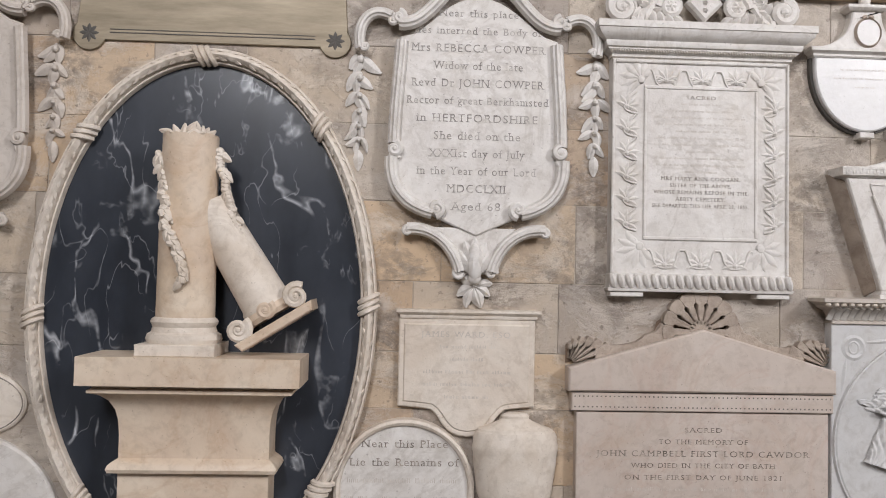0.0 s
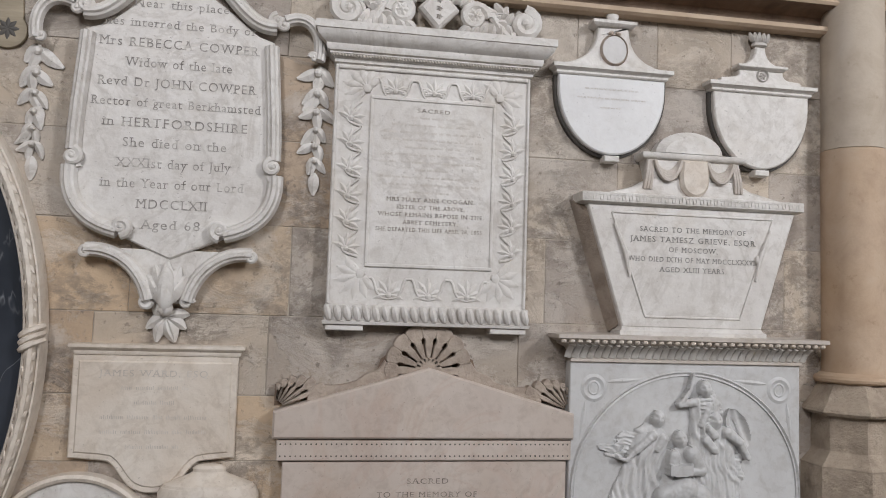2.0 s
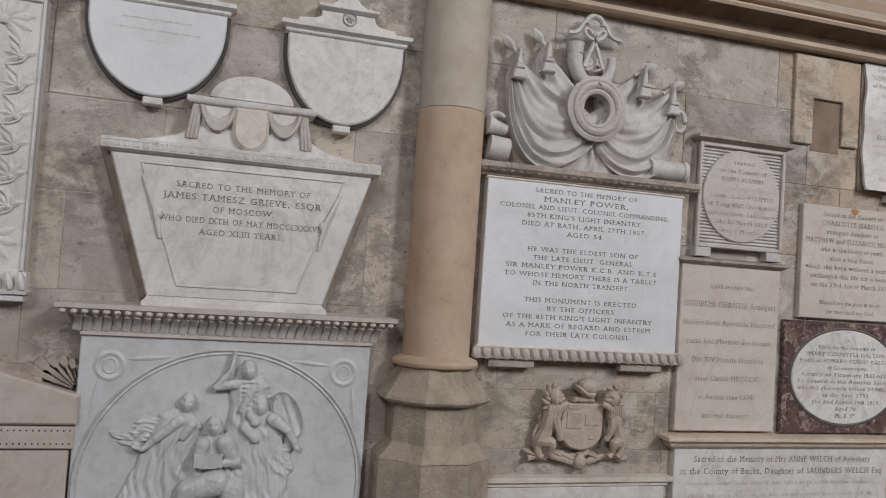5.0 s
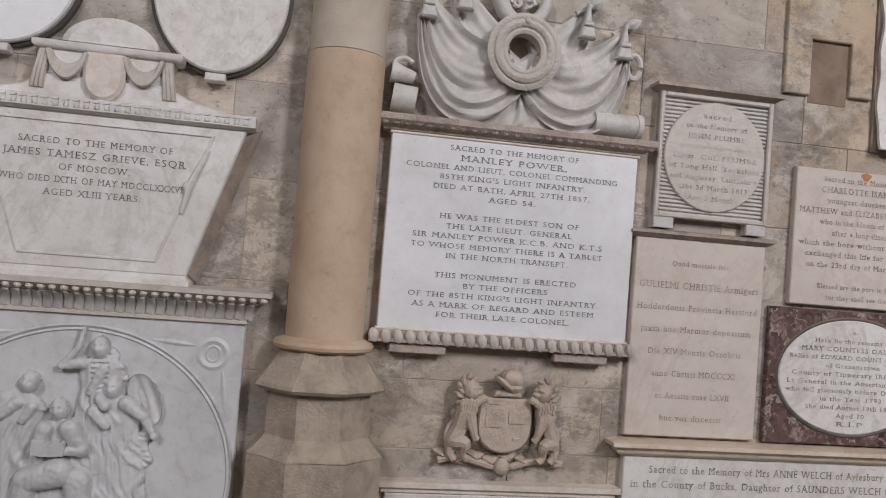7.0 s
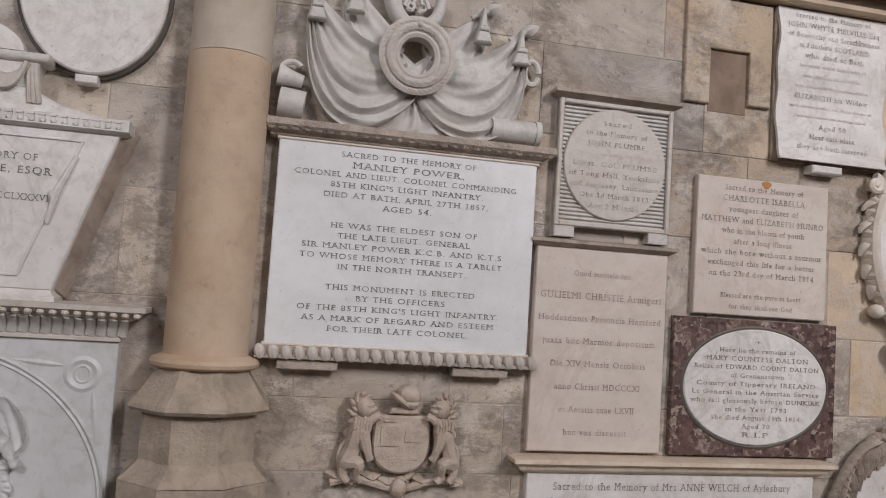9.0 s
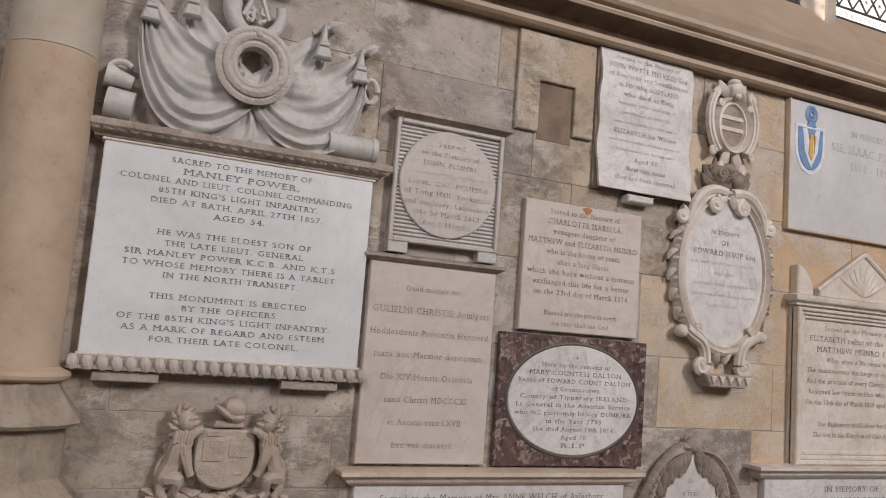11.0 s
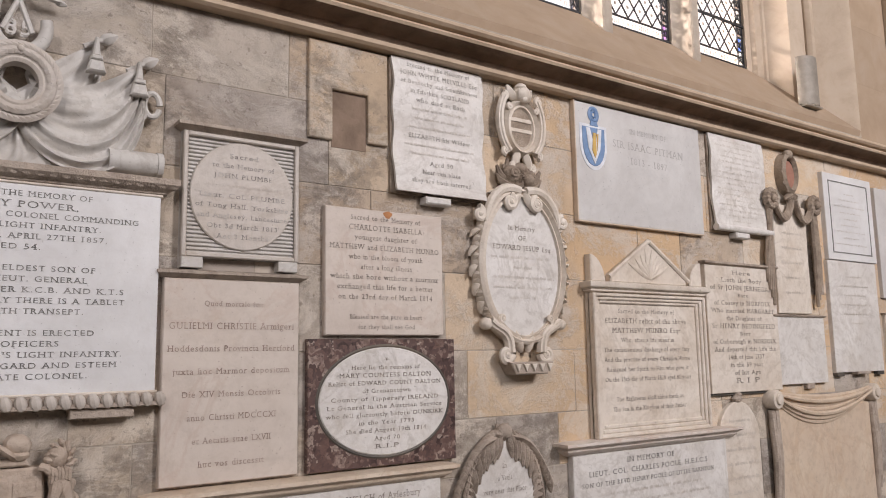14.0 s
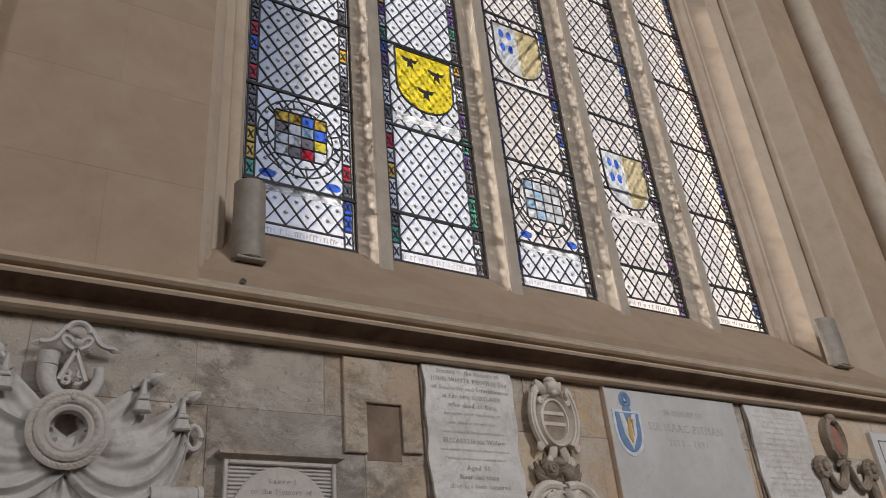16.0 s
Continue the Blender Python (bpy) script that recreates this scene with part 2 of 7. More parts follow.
def mixc(nt, fac, a, b, mode="MIX"):
    n = nt.nodes.new("ShaderNodeMix")
    n.data_type, n.blend_type = "RGBA", mode
    for sock, val in ((n.inputs[0], fac), (n.inputs[6], a), (n.inputs[7], b)):
        if isinstance(val, (int, float)):
            sock.default_value = val
        elif isinstance(val, tuple):
            sock.default_value = (*val, 1.0)
        else:
            nt.links.new(val, sock)
    return n.outputs[2]


def noise_of(nt, vec, scale, detail=5.0, rough=0.6, dist=0.0):
    n = node(nt, "ShaderNodeTexNoise", Scale=scale, Detail=detail, Roughness=rough, Distortion=dist)
    nt.links.new(vec, n.inputs["Vector"])
    return n.outputs[0]


def place(nt, scale=(1, 1, 1), own=False):
    g = nt.nodes.new("ShaderNodeTexCoord") if own else nt.nodes.new("ShaderNodeNewGeometry")
    m = nt.nodes.new("ShaderNodeMapping")
    m.inputs["Scale"].default_value = scale
    nt.links.new(g.outputs["Object" if own else "Position"], m.inputs[0])
    return m.outputs[0]


def bump(nt, bsdf, pairs, dist=0.01):
    last = None
    for h, s in pairs:
        b = nt.nodes.new("ShaderNodeBump")
        b.inputs["Strength"].default_value, b.inputs["Distance"].default_value = s, dist
        nt.links.new(h, b.inputs["Height"])
        if last:
            nt.links.new(last, b.inputs["Normal"])
        last = b.outputs[0]
    nt.links.new(last, bsdf.inputs["Normal"])


def stone(name, tones, rough=0.75, grain=0.3, stain=(0.30, 0.24, 0.17), stain_amount=0.35, vary=0.0, scale=1.0, pits=0.0):
    """Stone of two or three tones with cloudy patches, stains and a fine grain."""
    m, nt, b = mat(name)
    v = place(nt)
    big = noise_of(nt, v, 1.7 * scale, 4, 0.55)
    mid = noise_of(nt, v, 7.0 * scale, 6, 0.65, 0.4)
    fine = noise_of(nt, v, 90.0, 3, 0.6)
    n = len(tones)
    col = ramp(nt, mid, [(0.30 + 0.42 * i / max(n - 1, 1), c) for i, c in enumerate(tones)])
    st = ramp(nt, big, [(0.50, (0, 0, 0)), (0.72, (stain_amount,) * 3)])
    col = mixc(nt, st, col, stain)
    spots = ramp(nt, noise_of(nt, v, 24 * scale, 5, 0.7), [(0.60, (0, 0, 0)), (0.74, (stain_amount * 0.8,) * 3)])
    col = mixc(nt, spots, col, tuple(0.6 * c for c in stain))
    if vary:
        info = nt.nodes.new("ShaderNodeObjectInfo")
        tone = ramp(nt, info.outputs["Random"], [(0.0, (1 - vary,) * 3), (0.45, (1, 1, 1)), (1.0, (1 + vary * 0.5, 1 + vary * 0.38, 1 + vary * 0.2))])
        col = mixc(nt, 1.0, col, tone, "MULTIPLY")
    nt.links.new(col, b.inputs["Base Color"])
    b.inputs["Roughness"].default_value = rough
    pairs = [(mid, grain * 0.6), (fine, grain * 0.35)]
    if pits:
        pairs.append((ramp(nt, noise_of(nt, v, 16, 6, 0.75), [(0.42, (1, 1, 1)), (0.60, (0.2, 0.2, 0.2))]), pits))
    bump(nt, b, pairs, 0.01)
    return m


def marble(name, tones, rough=0.42, vein=(0.45, 0.42, 0.40), vein_amount=0.25, stain=(0.55, 0.42, 0.28), stain_amount=0.32, scale=1.0, grain=0.10, dapple=1.0):
    m, nt, b = mat(name)
    v = place(nt)
    cloud = noise_of(nt, v, 2.4 * scale, 5, 0.6, 0.6)
    col = ramp(nt, cloud, [(0.32, tones[0]), (0.68, tones[1])])
    ridge = noise_of(nt, v, 1.6 * scale, 6, 0.62, 1.2)
    line = ramp(nt, ridge, [(0.470, (0, 0, 0)), (0.50, (vein_amount,) * 3), (0.530, (0, 0, 0))])
    col = mixc(nt, line, col, vein)
    st = ramp(nt, noise_of(nt, v, 3.3, 6, 0.65), [(0.54, (0, 0, 0)), (0.78, (stain_amount,) * 3)])
    col = mixc(nt, st, col, stain)
    fine = noise_of(nt, v, 60, 4, 0.6)
    mottle = ramp(nt, noise_of(nt, v, 19, 6, 0.68, 0.5), [(0.34, (1 - 0.13 * dapple, 1 - 0.145 * dapple, 1 - 0.16 * dapple)), (0.52, (1, 1, 1)), (0.75, (1.03, 1.03, 1.03))])
    col = mixc(nt, 1.0, col, mottle, "MULTIPLY")
    specks = ramp(nt, noise_of(nt, v, 75, 3, 0.6), [(0.67, (0, 0, 0)), (0.71, (0.45,) * 3)])
    col = mixc(nt, specks, col, tuple(0.55 * c for c in vein))
    nt.links.new(col, b.inputs["Base Color"])
    nt.links.new(ramp(nt, cloud, [(0.3, (rough - 0.08,) * 3), (0.7, (rough + 0.12,) * 3)]), b.inputs["Roughness"])
    bump(nt, b, [(noise_of(nt, v, 12, 4, 0.6), grain), (fine, grain)], 0.006)
    return m


def letters(name, tone, worn):
    """Painted letters, worn through here and there."""
    m, nt, b = mat(name)
    v = place(nt)
    w = ramp(nt, noise_of(nt, v, 22, 4, 0.6), [(0.42, (0, 0, 0)), (0.66, (1, 1, 1))])
    col = mixc(nt, w, tone, worn)
    nt.links.new(col, b.inputs["Base Color"])
    b.inputs["Roughness"].default_value = 0.7
    return m


def wall_stone(name, tones, patch, amount, scabby=1.0):
    """Old limestone: broad soft tones, skins of pale lime with torn edges, dark scabs where the face has flaked, fine pits."""
    m, nt, b = mat(name)
    v = place(nt)
    bed = place(nt, (1.0, 1.0, 1.5))
    broad = noise_of(nt, v, 1.5, 6, 0.6, 0.6)
    mid = noise_of(nt, v, 6.0, 7, 0.62, 0.4)
    col = ramp(nt, broad, [(0.32, tones[0]), (0.50, tones[1]), (0.68, tones[2])])
    col = mixc(nt, ramp(nt, mid, [(0.36, (0.30,) * 3), (0.52, (0, 0, 0))]), col, tuple(0.72 * c for c in tones[0]))
    col = mixc(nt, ramp(nt, noise_of(nt, v, 1.0, 5, 0.6, 0.8), [(0.46, (0, 0, 0)), (0.60, (amount,) * 3)]), col, patch)
    lime = ramp(nt, noise_of(nt, bed, 3.2, 10, 0.76, 0.5), [(0.475, (0, 0, 0)), (0.53, (0.42,) * 3), (0.60, (0.72,) * 3), (0.75, (0.8,) * 3)])
    col = mixc(nt, lime, col, (0.63, 0.57, 0.505))
    zone = ramp(nt, noise_of(nt, v, 2.3, 5, 0.6), [(0.46, (0.10,) * 3), (0.56, (1, 1, 1))])
    scab = ramp(nt, noise_of(nt, bed, 9.0, 9, 0.78, 0.3), [(0.455, (0, 0, 0)), (0.52, (0.50,) * 3), (0.64, (0.85,) * 3)])
    scab = mixc(nt, 1.0, mixc(nt, 1.0, scab, zone, "MULTIPLY"), (scabby, scabby, scabby), "MULTIPLY")
    col = mixc(nt, scab, col, (0.21, 0.175, 0.145))
    chips = ramp(nt, noise_of(nt, v, 34.0, 4, 0.6), [(0.62, (0, 0, 0)), (0.68, (0.15 + 0.45 * scabby,) * 3)])
    col = mixc(nt, chips, col, (0.20, 0.165, 0.135))
    info = nt.nodes.new("ShaderNodeObjectInfo")
    tone = ramp(nt, info.outputs["Random"], [(0.0, (0.84, 0.83, 0.84)), (0.5, (1, 1, 1)), (1.0, (1.10, 1.07, 1.02))])
    nt.links.new(mixc(nt, 1.0, col, tone, "MULTIPLY"), b.inputs["Base Color"])
    b.inputs["Roughness"].default_value = 0.88
    bump(nt, b, [(mid, 0.5), (scab, -0.8), (lime, 0.5), (chips, -0.6), (noise_of(nt, v, 70, 5, 0.7), 0.25)], 0.014)
    return m


WALL_GREY = wall_stone("weathered_grey_limestone", [(0.37, 0.32, 0.27), (0.465, 0.405, 0.35), (0.52, 0.46, 0.395)], (0.52, 0.415, 0.305), 0.45)
WALL_OCHRE = wall_stone("ochre_limestone", [(0.42, 0.325, 0.235), (0.52, 0.41, 0.305), (0.56, 0.46, 0.36)], (0.55, 0.40, 0.265), 0.6)
WALL_PEACH = wall_stone("smooth_peach_limestone", [(0.54, 0.40, 0.275), (0.62, 0.48, 0.345), (0.66, 0.54, 0.42)], (0.60, 0.40, 0.225), 0.65, 0.10)
MORTAR = stone("lime_mortar", [(0.33, 0.28, 0.23), (0.50, 0.44, 0.37)], 0.9, 0.6)
ASHLAR = stone("smooth_tan_ashlar", [(0.345, 0.25, 0.172), (0.385, 0.285, 0.20), (0.41, 0.315, 0.235)], 0.82, 0.15, (0.33, 0.235, 0.16), 0.22, 0.06, 0.6)
MULLION = stone("grey_window_stone", [(0.38, 0.32, 0.26), (0.50, 0.44, 0.37)], 0.82, 0.25, (0.26, 0.20, 0.15), 0.4)
# Cream stone, made paler than ASHLAR to put stronger sun on the jamb.
JAMB = stone("cream_jamb_stone", [(0.44, 0.345, 0.26), (0.52, 0.42, 0.325), (0.55, 0.46, 0.37)], 0.82, 0.15, (0.40, 0.29, 0.20), 0.25, 0.0, 0.7)
STRING = stone("tan_moulded_stone", [(0.46, 0.34, 0.24), (0.57, 0.45, 0.335)], 0.8, 0.2, (0.27, 0.19, 0.13), 0.4)
SHAFT = stone("ochre_shaft_stone", [(0.45, 0.325, 0.23), (0.55, 0.41, 0.295), (0.58, 0.46, 0.35)], 0.8, 0.35, (0.44, 0.28, 0.15), 0.6, 0.0, 0.8)
CARVED = stone("carved_tan_stone", [(0.30, 0.24, 0.195), (0.46, 0.38, 0.315), (0.52, 0.44, 0.375)], 0.8, 0.9, (0.19, 0.15, 0.12), 0.55, 0.0, 1.8, 0.5)
# Floor and enclosure stone are kept dark to hold down bounced light.
FLAGS = stone("floor_flagstone", [(0.07, 0.06, 0.05), (0.12, 0.105, 0.09)], 0.6, 0.2, (0.22, 0.18, 0.14), 0.3, 0.12)
ENCLOSURE = stone("dark_enclosure_stone", [(0.13, 0.115, 0.10), (0.18, 0.16, 0.14)], 0.85, 0.15, (0.11, 0.095, 0.08), 0.3)
WHITE = marble("white_marble", [(0.62, 0.585, 0.55), (0.75, 0.725, 0.695)], 0.5, (0.42, 0.38, 0.34), 0.3, (0.46, 0.38, 0.29), 0.42, 1.4, 0.22)
BRIGHT = marble("clean_white_marble", [(0.66, 0.65, 0.645), (0.75, 0.745, 0.745)], 0.35, (0.6, 0.58, 0.57), 0.1, (0.6, 0.55, 0.5), 0.12, 1.0, 0.10, 0.35)
CREAM = marble("cream_marble", [(0.63, 0.545, 0.46), (0.74, 0.675, 0.60)], 0.55, (0.46, 0.37, 0.29), 0.25, (0.46, 0.35, 0.24), 0.45, 1.3, 0.22)
PINK = marble("pinkish_marble", [(0.62, 0.535, 0.475), (0.72, 0.65, 0.595)], 0.45, (0.62, 0.43, 0.33), 0.35, (0.55, 0.40, 0.28), 0.3)
TAN = marble("tan_veined_marble", [(0.60, 0.47, 0.36), (0.72, 0.61, 0.49)], 0.45, (0.5, 0.33, 0.2), 0.3, (0.56, 0.37, 0.2), 0.5)
AGED = marble("aged_grey_white_marble", [(0.50, 0.475, 0.445), (0.63, 0.60, 0.565)], 0.55, (0.38, 0.34, 0.30), 0.3, (0.42, 0.35, 0.27), 0.4, 1.5, 0.22)
DULL = marble("dull_cream_marble", [(0.50, 0.445, 0.395), (0.58, 0.525, 0.475)], 0.5, (0.42, 0.35, 0.29), 0.25, (0.46, 0.36, 0.26), 0.35, 1.3, 0.2)
ROSE = marble("dull_rose_marble", [(0.51, 0.43, 0.375), (0.59, 0.515, 0.46)], 0.5, (0.50, 0.36, 0.29), 0.3, (0.48, 0.36, 0.26), 0.3)
RELIEF = marble("cool_white_marble", [(0.535, 0.53, 0.525), (0.625, 0.62, 0.615)], 0.45, (0.45, 0.43, 0.41), 0.15, (0.45, 0.40, 0.34), 0.25)
# Brown stain with recess shade put into the tone; also the sunk block.
STAIN_SHADE = stone("stained_shaded_stone", [(0.15, 0.10, 0.07), (0.23, 0.16, 0.115), (0.30, 0.215, 0.16)], 0.85, 0.3, (0.10, 0.07, 0.05), 0.4)
BROWN = stone("brown_carved_stone", [(0.20, 0.15, 0.115), (0.33, 0.26, 0.20), (0.43, 0.35, 0.28)], 0.8, 0.7, (0.15, 0.11, 0.085), 0.45, 0.0, 1.8, 0.4)
ARMS = stone("warm_carved_stone", [(0.37, 0.29, 0.225), (0.52, 0.42, 0.34), (0.58, 0.49, 0.41)], 0.8, 0.7, (0.24, 0.18, 0.14), 0.45, 0.0, 1.8, 0.35)
SHAFT_PALE = stone("pale_shaft_stone", [(0.45, 0.37, 0.29), (0.53, 0.45, 0.365), (0.56, 0.485, 0.405)], 0.8, 0.3, (0.42, 0.31, 0.21), 0.4, 0.0, 0.9)
BASE = stone("worn_base_stone", [(0.30, 0.24, 0.185), (0.44, 0.355, 0.275), (0.51, 0.425, 0.335)], 0.85, 0.8, (0.18, 0.145, 0.115), 0.5, 0.0, 1.7, 0.5)
BLUSH = marble("dull_blush_marble", [(0.56, 0.48, 0.42), (0.65, 0.575, 0.51)], 0.5, (0.50, 0.36, 0.29), 0.3, (0.50, 0.37, 0.26), 0.3, 1.0, 0.12, 0.6)
GREYM = marble("pale_grey_marble", [(0.55, 0.53, 0.515), (0.64, 0.625, 0.61)], 0.35, (0.45, 0.44, 0.44), 0.15, (0.5, 0.46, 0.42), 0.2, 1.0, 0.10, 0.35)
LETTER = letters("black_lettering", (0.135, 0.13, 0.122), (0.30, 0.285, 0.27))
LETTER_WORN = letters("worn_grey_lettering", (0.16, 0.135, 0.115), (0.42, 0.365, 0.315))
LETTER_FAINT = letters("faint_lettering", (0.48, 0.43, 0.38), (0.66, 0.61, 0.555))
LETTER_RED = letters("faded_red_lettering", (0.25, 0.175, 0.145), (0.50, 0.40, 0.345))
LETTER_SOFT = letters("soft_grey_lettering", (0.24, 0.22, 0.205), (0.56, 0.53, 0.49))
# DARK colours small dark details and, in places, stands in for shade.
DARK = stone("dark_detail_and_shade", [(0.05, 0.045, 0.04), (0.09, 0.08, 0.07)], 0.6, 0.2)


def black_marble():
    m, nt, b = mat("black_veined_marble")
    v = place(nt, (1.1, 1.0, 0.55))
    base = ramp(nt, noise_of(nt, v, 3, 5, 0.6), [(0.3, (0.018, 0.022, 0.030)), (0.7, (0.045, 0.052, 0.066))])
    r1 = ramp(nt, noise_of(nt, v, 3.2, 3, 0.5, 0.55), [(0.480, (0, 0, 0)), (0.500, (0.75,) * 3), (0.518, (0, 0, 0))])
    r2 = ramp(nt, noise_of(nt, v, 6.0, 3, 0.5, 0.5), [(0.490, (0, 0, 0)), (0.500, (0.4,) * 3), (0.510, (0, 0, 0))])
    mask = ramp(nt, noise_of(nt, place(nt), 4.6, 4, 0.6), [(0.47, (0, 0, 0)), (0.60, (1, 1, 1))])
    veins = mixc(nt, 1.0, mixc(nt, 1.0, r1, r2, "ADD"), mask, "MULTIPLY")
    col = mixc(nt, veins, base, (0.50, 0.52, 0.55))
    nt.links.new(col, b.inputs["Base Color"])
    b.inputs["Roughness"].default_value = 0.28
    return m


def breccia():
    m, nt, b = mat("dark_breccia_marble")
    v = place(nt)
    vo = node(nt, "ShaderNodeTexVoronoi", Scale=44.0)
    mix = nt.nodes.new("ShaderNodeMix")
    mix.data_type = "VECTOR"
    mix.inputs[0].default_value = 0.11
    n = node(nt, "ShaderNodeTexNoise", Scale=26.0, Detail=6.0)
    nt.links.new(v, n.inputs["Vector"])
    nt.links.new(v, mix.inputs[4])
    nt.links.new(n.outputs["Color"], mix.inputs[5])
    nt.links.new(mix.outputs[1], vo.inputs["Vector"])
    col = ramp(nt, vo.outputs["Color"], [(0.15, (0.045, 0.026, 0.025)), (0.38, (0.16, 0.095, 0.08)), (0.55, (0.075, 0.045, 0.042)), (0.70, (0.24, 0.16, 0.135)), (0.88, (0.42, 0.34, 0.29))])
    col = mixc(nt, ramp(nt, noise_of(nt, v, 60, 5, 0.7), [(0.45, (0, 0, 0)), (0.62, (0.6,) * 3)]), col, (0.10, 0.06, 0.055))
    nt.links.new(col, b.inputs["Base Color"])
    b.inputs["Roughness"].default_value = 0.35
    return m


def brass():
    m, nt, b = mat("tarnished_brass")
    v = place(nt, (1, 1, 6))
    col = ramp(nt, noise_of(nt, v, 3, 6, 0.65), [(0.3, (0.17, 0.135, 0.09)), (0.6, (0.27, 0.225, 0.16)), (0.8, (0.34, 0.29, 0.21))])
    nt.links.new(col, b.inputs["Base Color"])
    b.inputs["Metallic"].default_value, b.inputs["Roughness"].default_value = 0.35, 0.5
    return m


def plain(name, col, rough=0.5, metal=0.0):
    m, nt, b = mat(name)
    v = place(nt)
    c = ramp(nt, noise_of(nt, v, 18, 4, 0.6), [(0.3, tuple(0.8 * k for k in col)), (0.7, tuple(min(1.1 * k, 1) for k in col))])
    nt.links.new(c, b.inputs["Base Color"])
    b.inputs["Roughness"].default_value, b.inputs["Metallic"].default_value = rough, metal
    return m


def glass(name, col, rough=0.25, dirt=0.25, milk=0.40):
    m, nt, b = mat(name)
    v = place(nt)
    c = mixc(nt, ramp(nt, noise_of(nt, v, 9, 5, 0.7), [(0.4, (0, 0, 0)), (0.75, (dirt,) * 3)]), col, tuple(0.45 * k for k in col))
    nt.links.new(c, b.inputs["Base Color"])
    b.inputs["Transmission Weight"].default_value, b.inputs["Roughness"].default_value, b.inputs["IOR"].default_value = 1.0, rough, 1.15
    haze = nt.nodes.new("ShaderNodeBsdfTranslucent")
    nt.links.new(c, haze.inputs[0])
    blend = nt.nodes.new("ShaderNodeMixShader")
    blend.inputs[0].default_value = milk
    nt.links.new(b.outputs[0], blend.inputs[1])
    nt.links.new(haze.outputs[0], blend.inputs[2])
    nt.links.new(blend.outputs[0], nt.nodes["Material Output"].inputs["Surface"])
    return m


BLACKM, BRECCIA, BRASS = black_marble(), breccia(), brass()
METAL = plain("matte_grey_brown_metal", (0.30, 0.265, 0.225), 0.6, 0.15)
LEAD = plain("black_lead", (0.03, 0.03, 0.032), 0.6, 0.3)
BLUE = plain("blue_enamel", (0.17, 0.28, 0.47), 0.5)
GOLD = plain("yellow_enamel", (0.62, 0.40, 0.12), 0.45)
PALE = plain("white_enamel", (0.72, 0.74, 0.78), 0.45)
RED_STAIN = plain("faded_red_paint", (0.35, 0.17, 0.12), 0.7)

# ---- setting ----
def structure(name, geo, material, label, category):
    return tagged(part(name, geo, material, None, "", 30), label, category, "", "structure")


WX0, WX1, GLASS, SILL_Z = 4.73, 10.08, -0.50, 3.15
core = Geo()
BACKW = -0.75
for xa, xb, za, zb in ((X0, X1, 0, 2.84), (X0, WX0, 2.84, ZC), (WX1, X1, 2.84, ZC), (WX0, WX1, 2.84, 3.10), (WX0, WX1, 7.6, ZC)):
    core.box(xa, xb, za, zb, BACKW, -0.0015, 0)
wall_north = structure("wall_north", core, MORTAR, "old limestone aisle wall crowded with memorial tablets", "wall")

g = Geo()
g.add([P(WX0, SILL_Z - 0.05, -0.012), P(WX1, SILL_Z - 0.05, -0.012), P(WX1, SILL_Z, 0.0), P(WX0, SILL_Z, 0.0),
       P(WX0, 3.68, GLASS), P(WX1, 3.68, GLASS), P(WX0, 3.68, BACKW), P(WX1, 3.68, BACKW), P(WX0, 3.1, BACKW), P(WX1, 3.1, BACKW)],
      [(0, 1, 2, 3), (3, 2, 5, 4), (4, 5, 7, 6), (6, 7, 9, 8), (8, 9, 1, 0)])
structure("window_sill", g, ASHLAR, "sloping cream stone sill under the stained window", "window sill")

g = Geo()
STRING_PROFILE = [(0.0, 2.835), (0.056, 2.835), (0.070, 2.845), (0.070, 2.864), (0.030, 2.872), (0.006, 2.886), (0.004, 2.902), (0.016, 2.922), (0.060, 2.936),
                  (0.098, 2.938), (0.118, 2.945), (0.126, 2.957), (0.118, 2.969), (0.096, 2.974), (0.096, 2.980), (0.128, 2.984), (0.142, 2.996), (0.142, 3.010), (0.128, 3.016), (0.098, 3.036), (0.0, 3.075)]
g.mould(X0 + 0.2, X1 - 0.2, STRING_PROFILE[:4] + [(0.0, 2.866)]).mould(X0 + 0.2, X1 - 0.2, [(0.0, 2.945)] + STRING_PROFILE[10:])
structure("string_course", g, STRING, "tan moulded stone string course below the window", "moulding")
# Hollow and roll underside: brown stain, darkened further to stand in for shade.
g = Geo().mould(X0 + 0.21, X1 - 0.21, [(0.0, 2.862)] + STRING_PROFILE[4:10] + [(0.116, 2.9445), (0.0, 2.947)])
structure("string_course_hollow", g, STAIN_SHADE, "brown-stained hollow of the string course, its shade in the colour", "moulding")

g = Geo().add([(X0, Y0, 0), (X1, Y0, 0), (X1, YW + 0.012, 0), (X0, YW + 0.012, 0), (X0, Y0, -0.2), (X1, Y0, -0.2), (X1, YW + 0.012, -0.2), (X0, YW + 0.012, -0.2)],
              [(0, 1, 2, 3), (7, 6, 5, 4), (0, 4, 5, 1), (1, 5, 6, 2), (2, 6, 7, 3), (3, 7, 4, 0)])
structure("floor", g, FLAGS, "worn stone floor of the aisle", "floor")


def slab3(xa, xb, ya, yb, za, zb):
    return Geo().add([(x, y, z) for z in (za, zb) for y in (ya, yb) for x in (xa, xb)],
                     [(0, 1, 3, 2), (4, 6, 7, 5), (0, 4, 5, 1), (1, 5, 7, 3), (3, 7, 6, 2), (2, 6, 4, 0)])


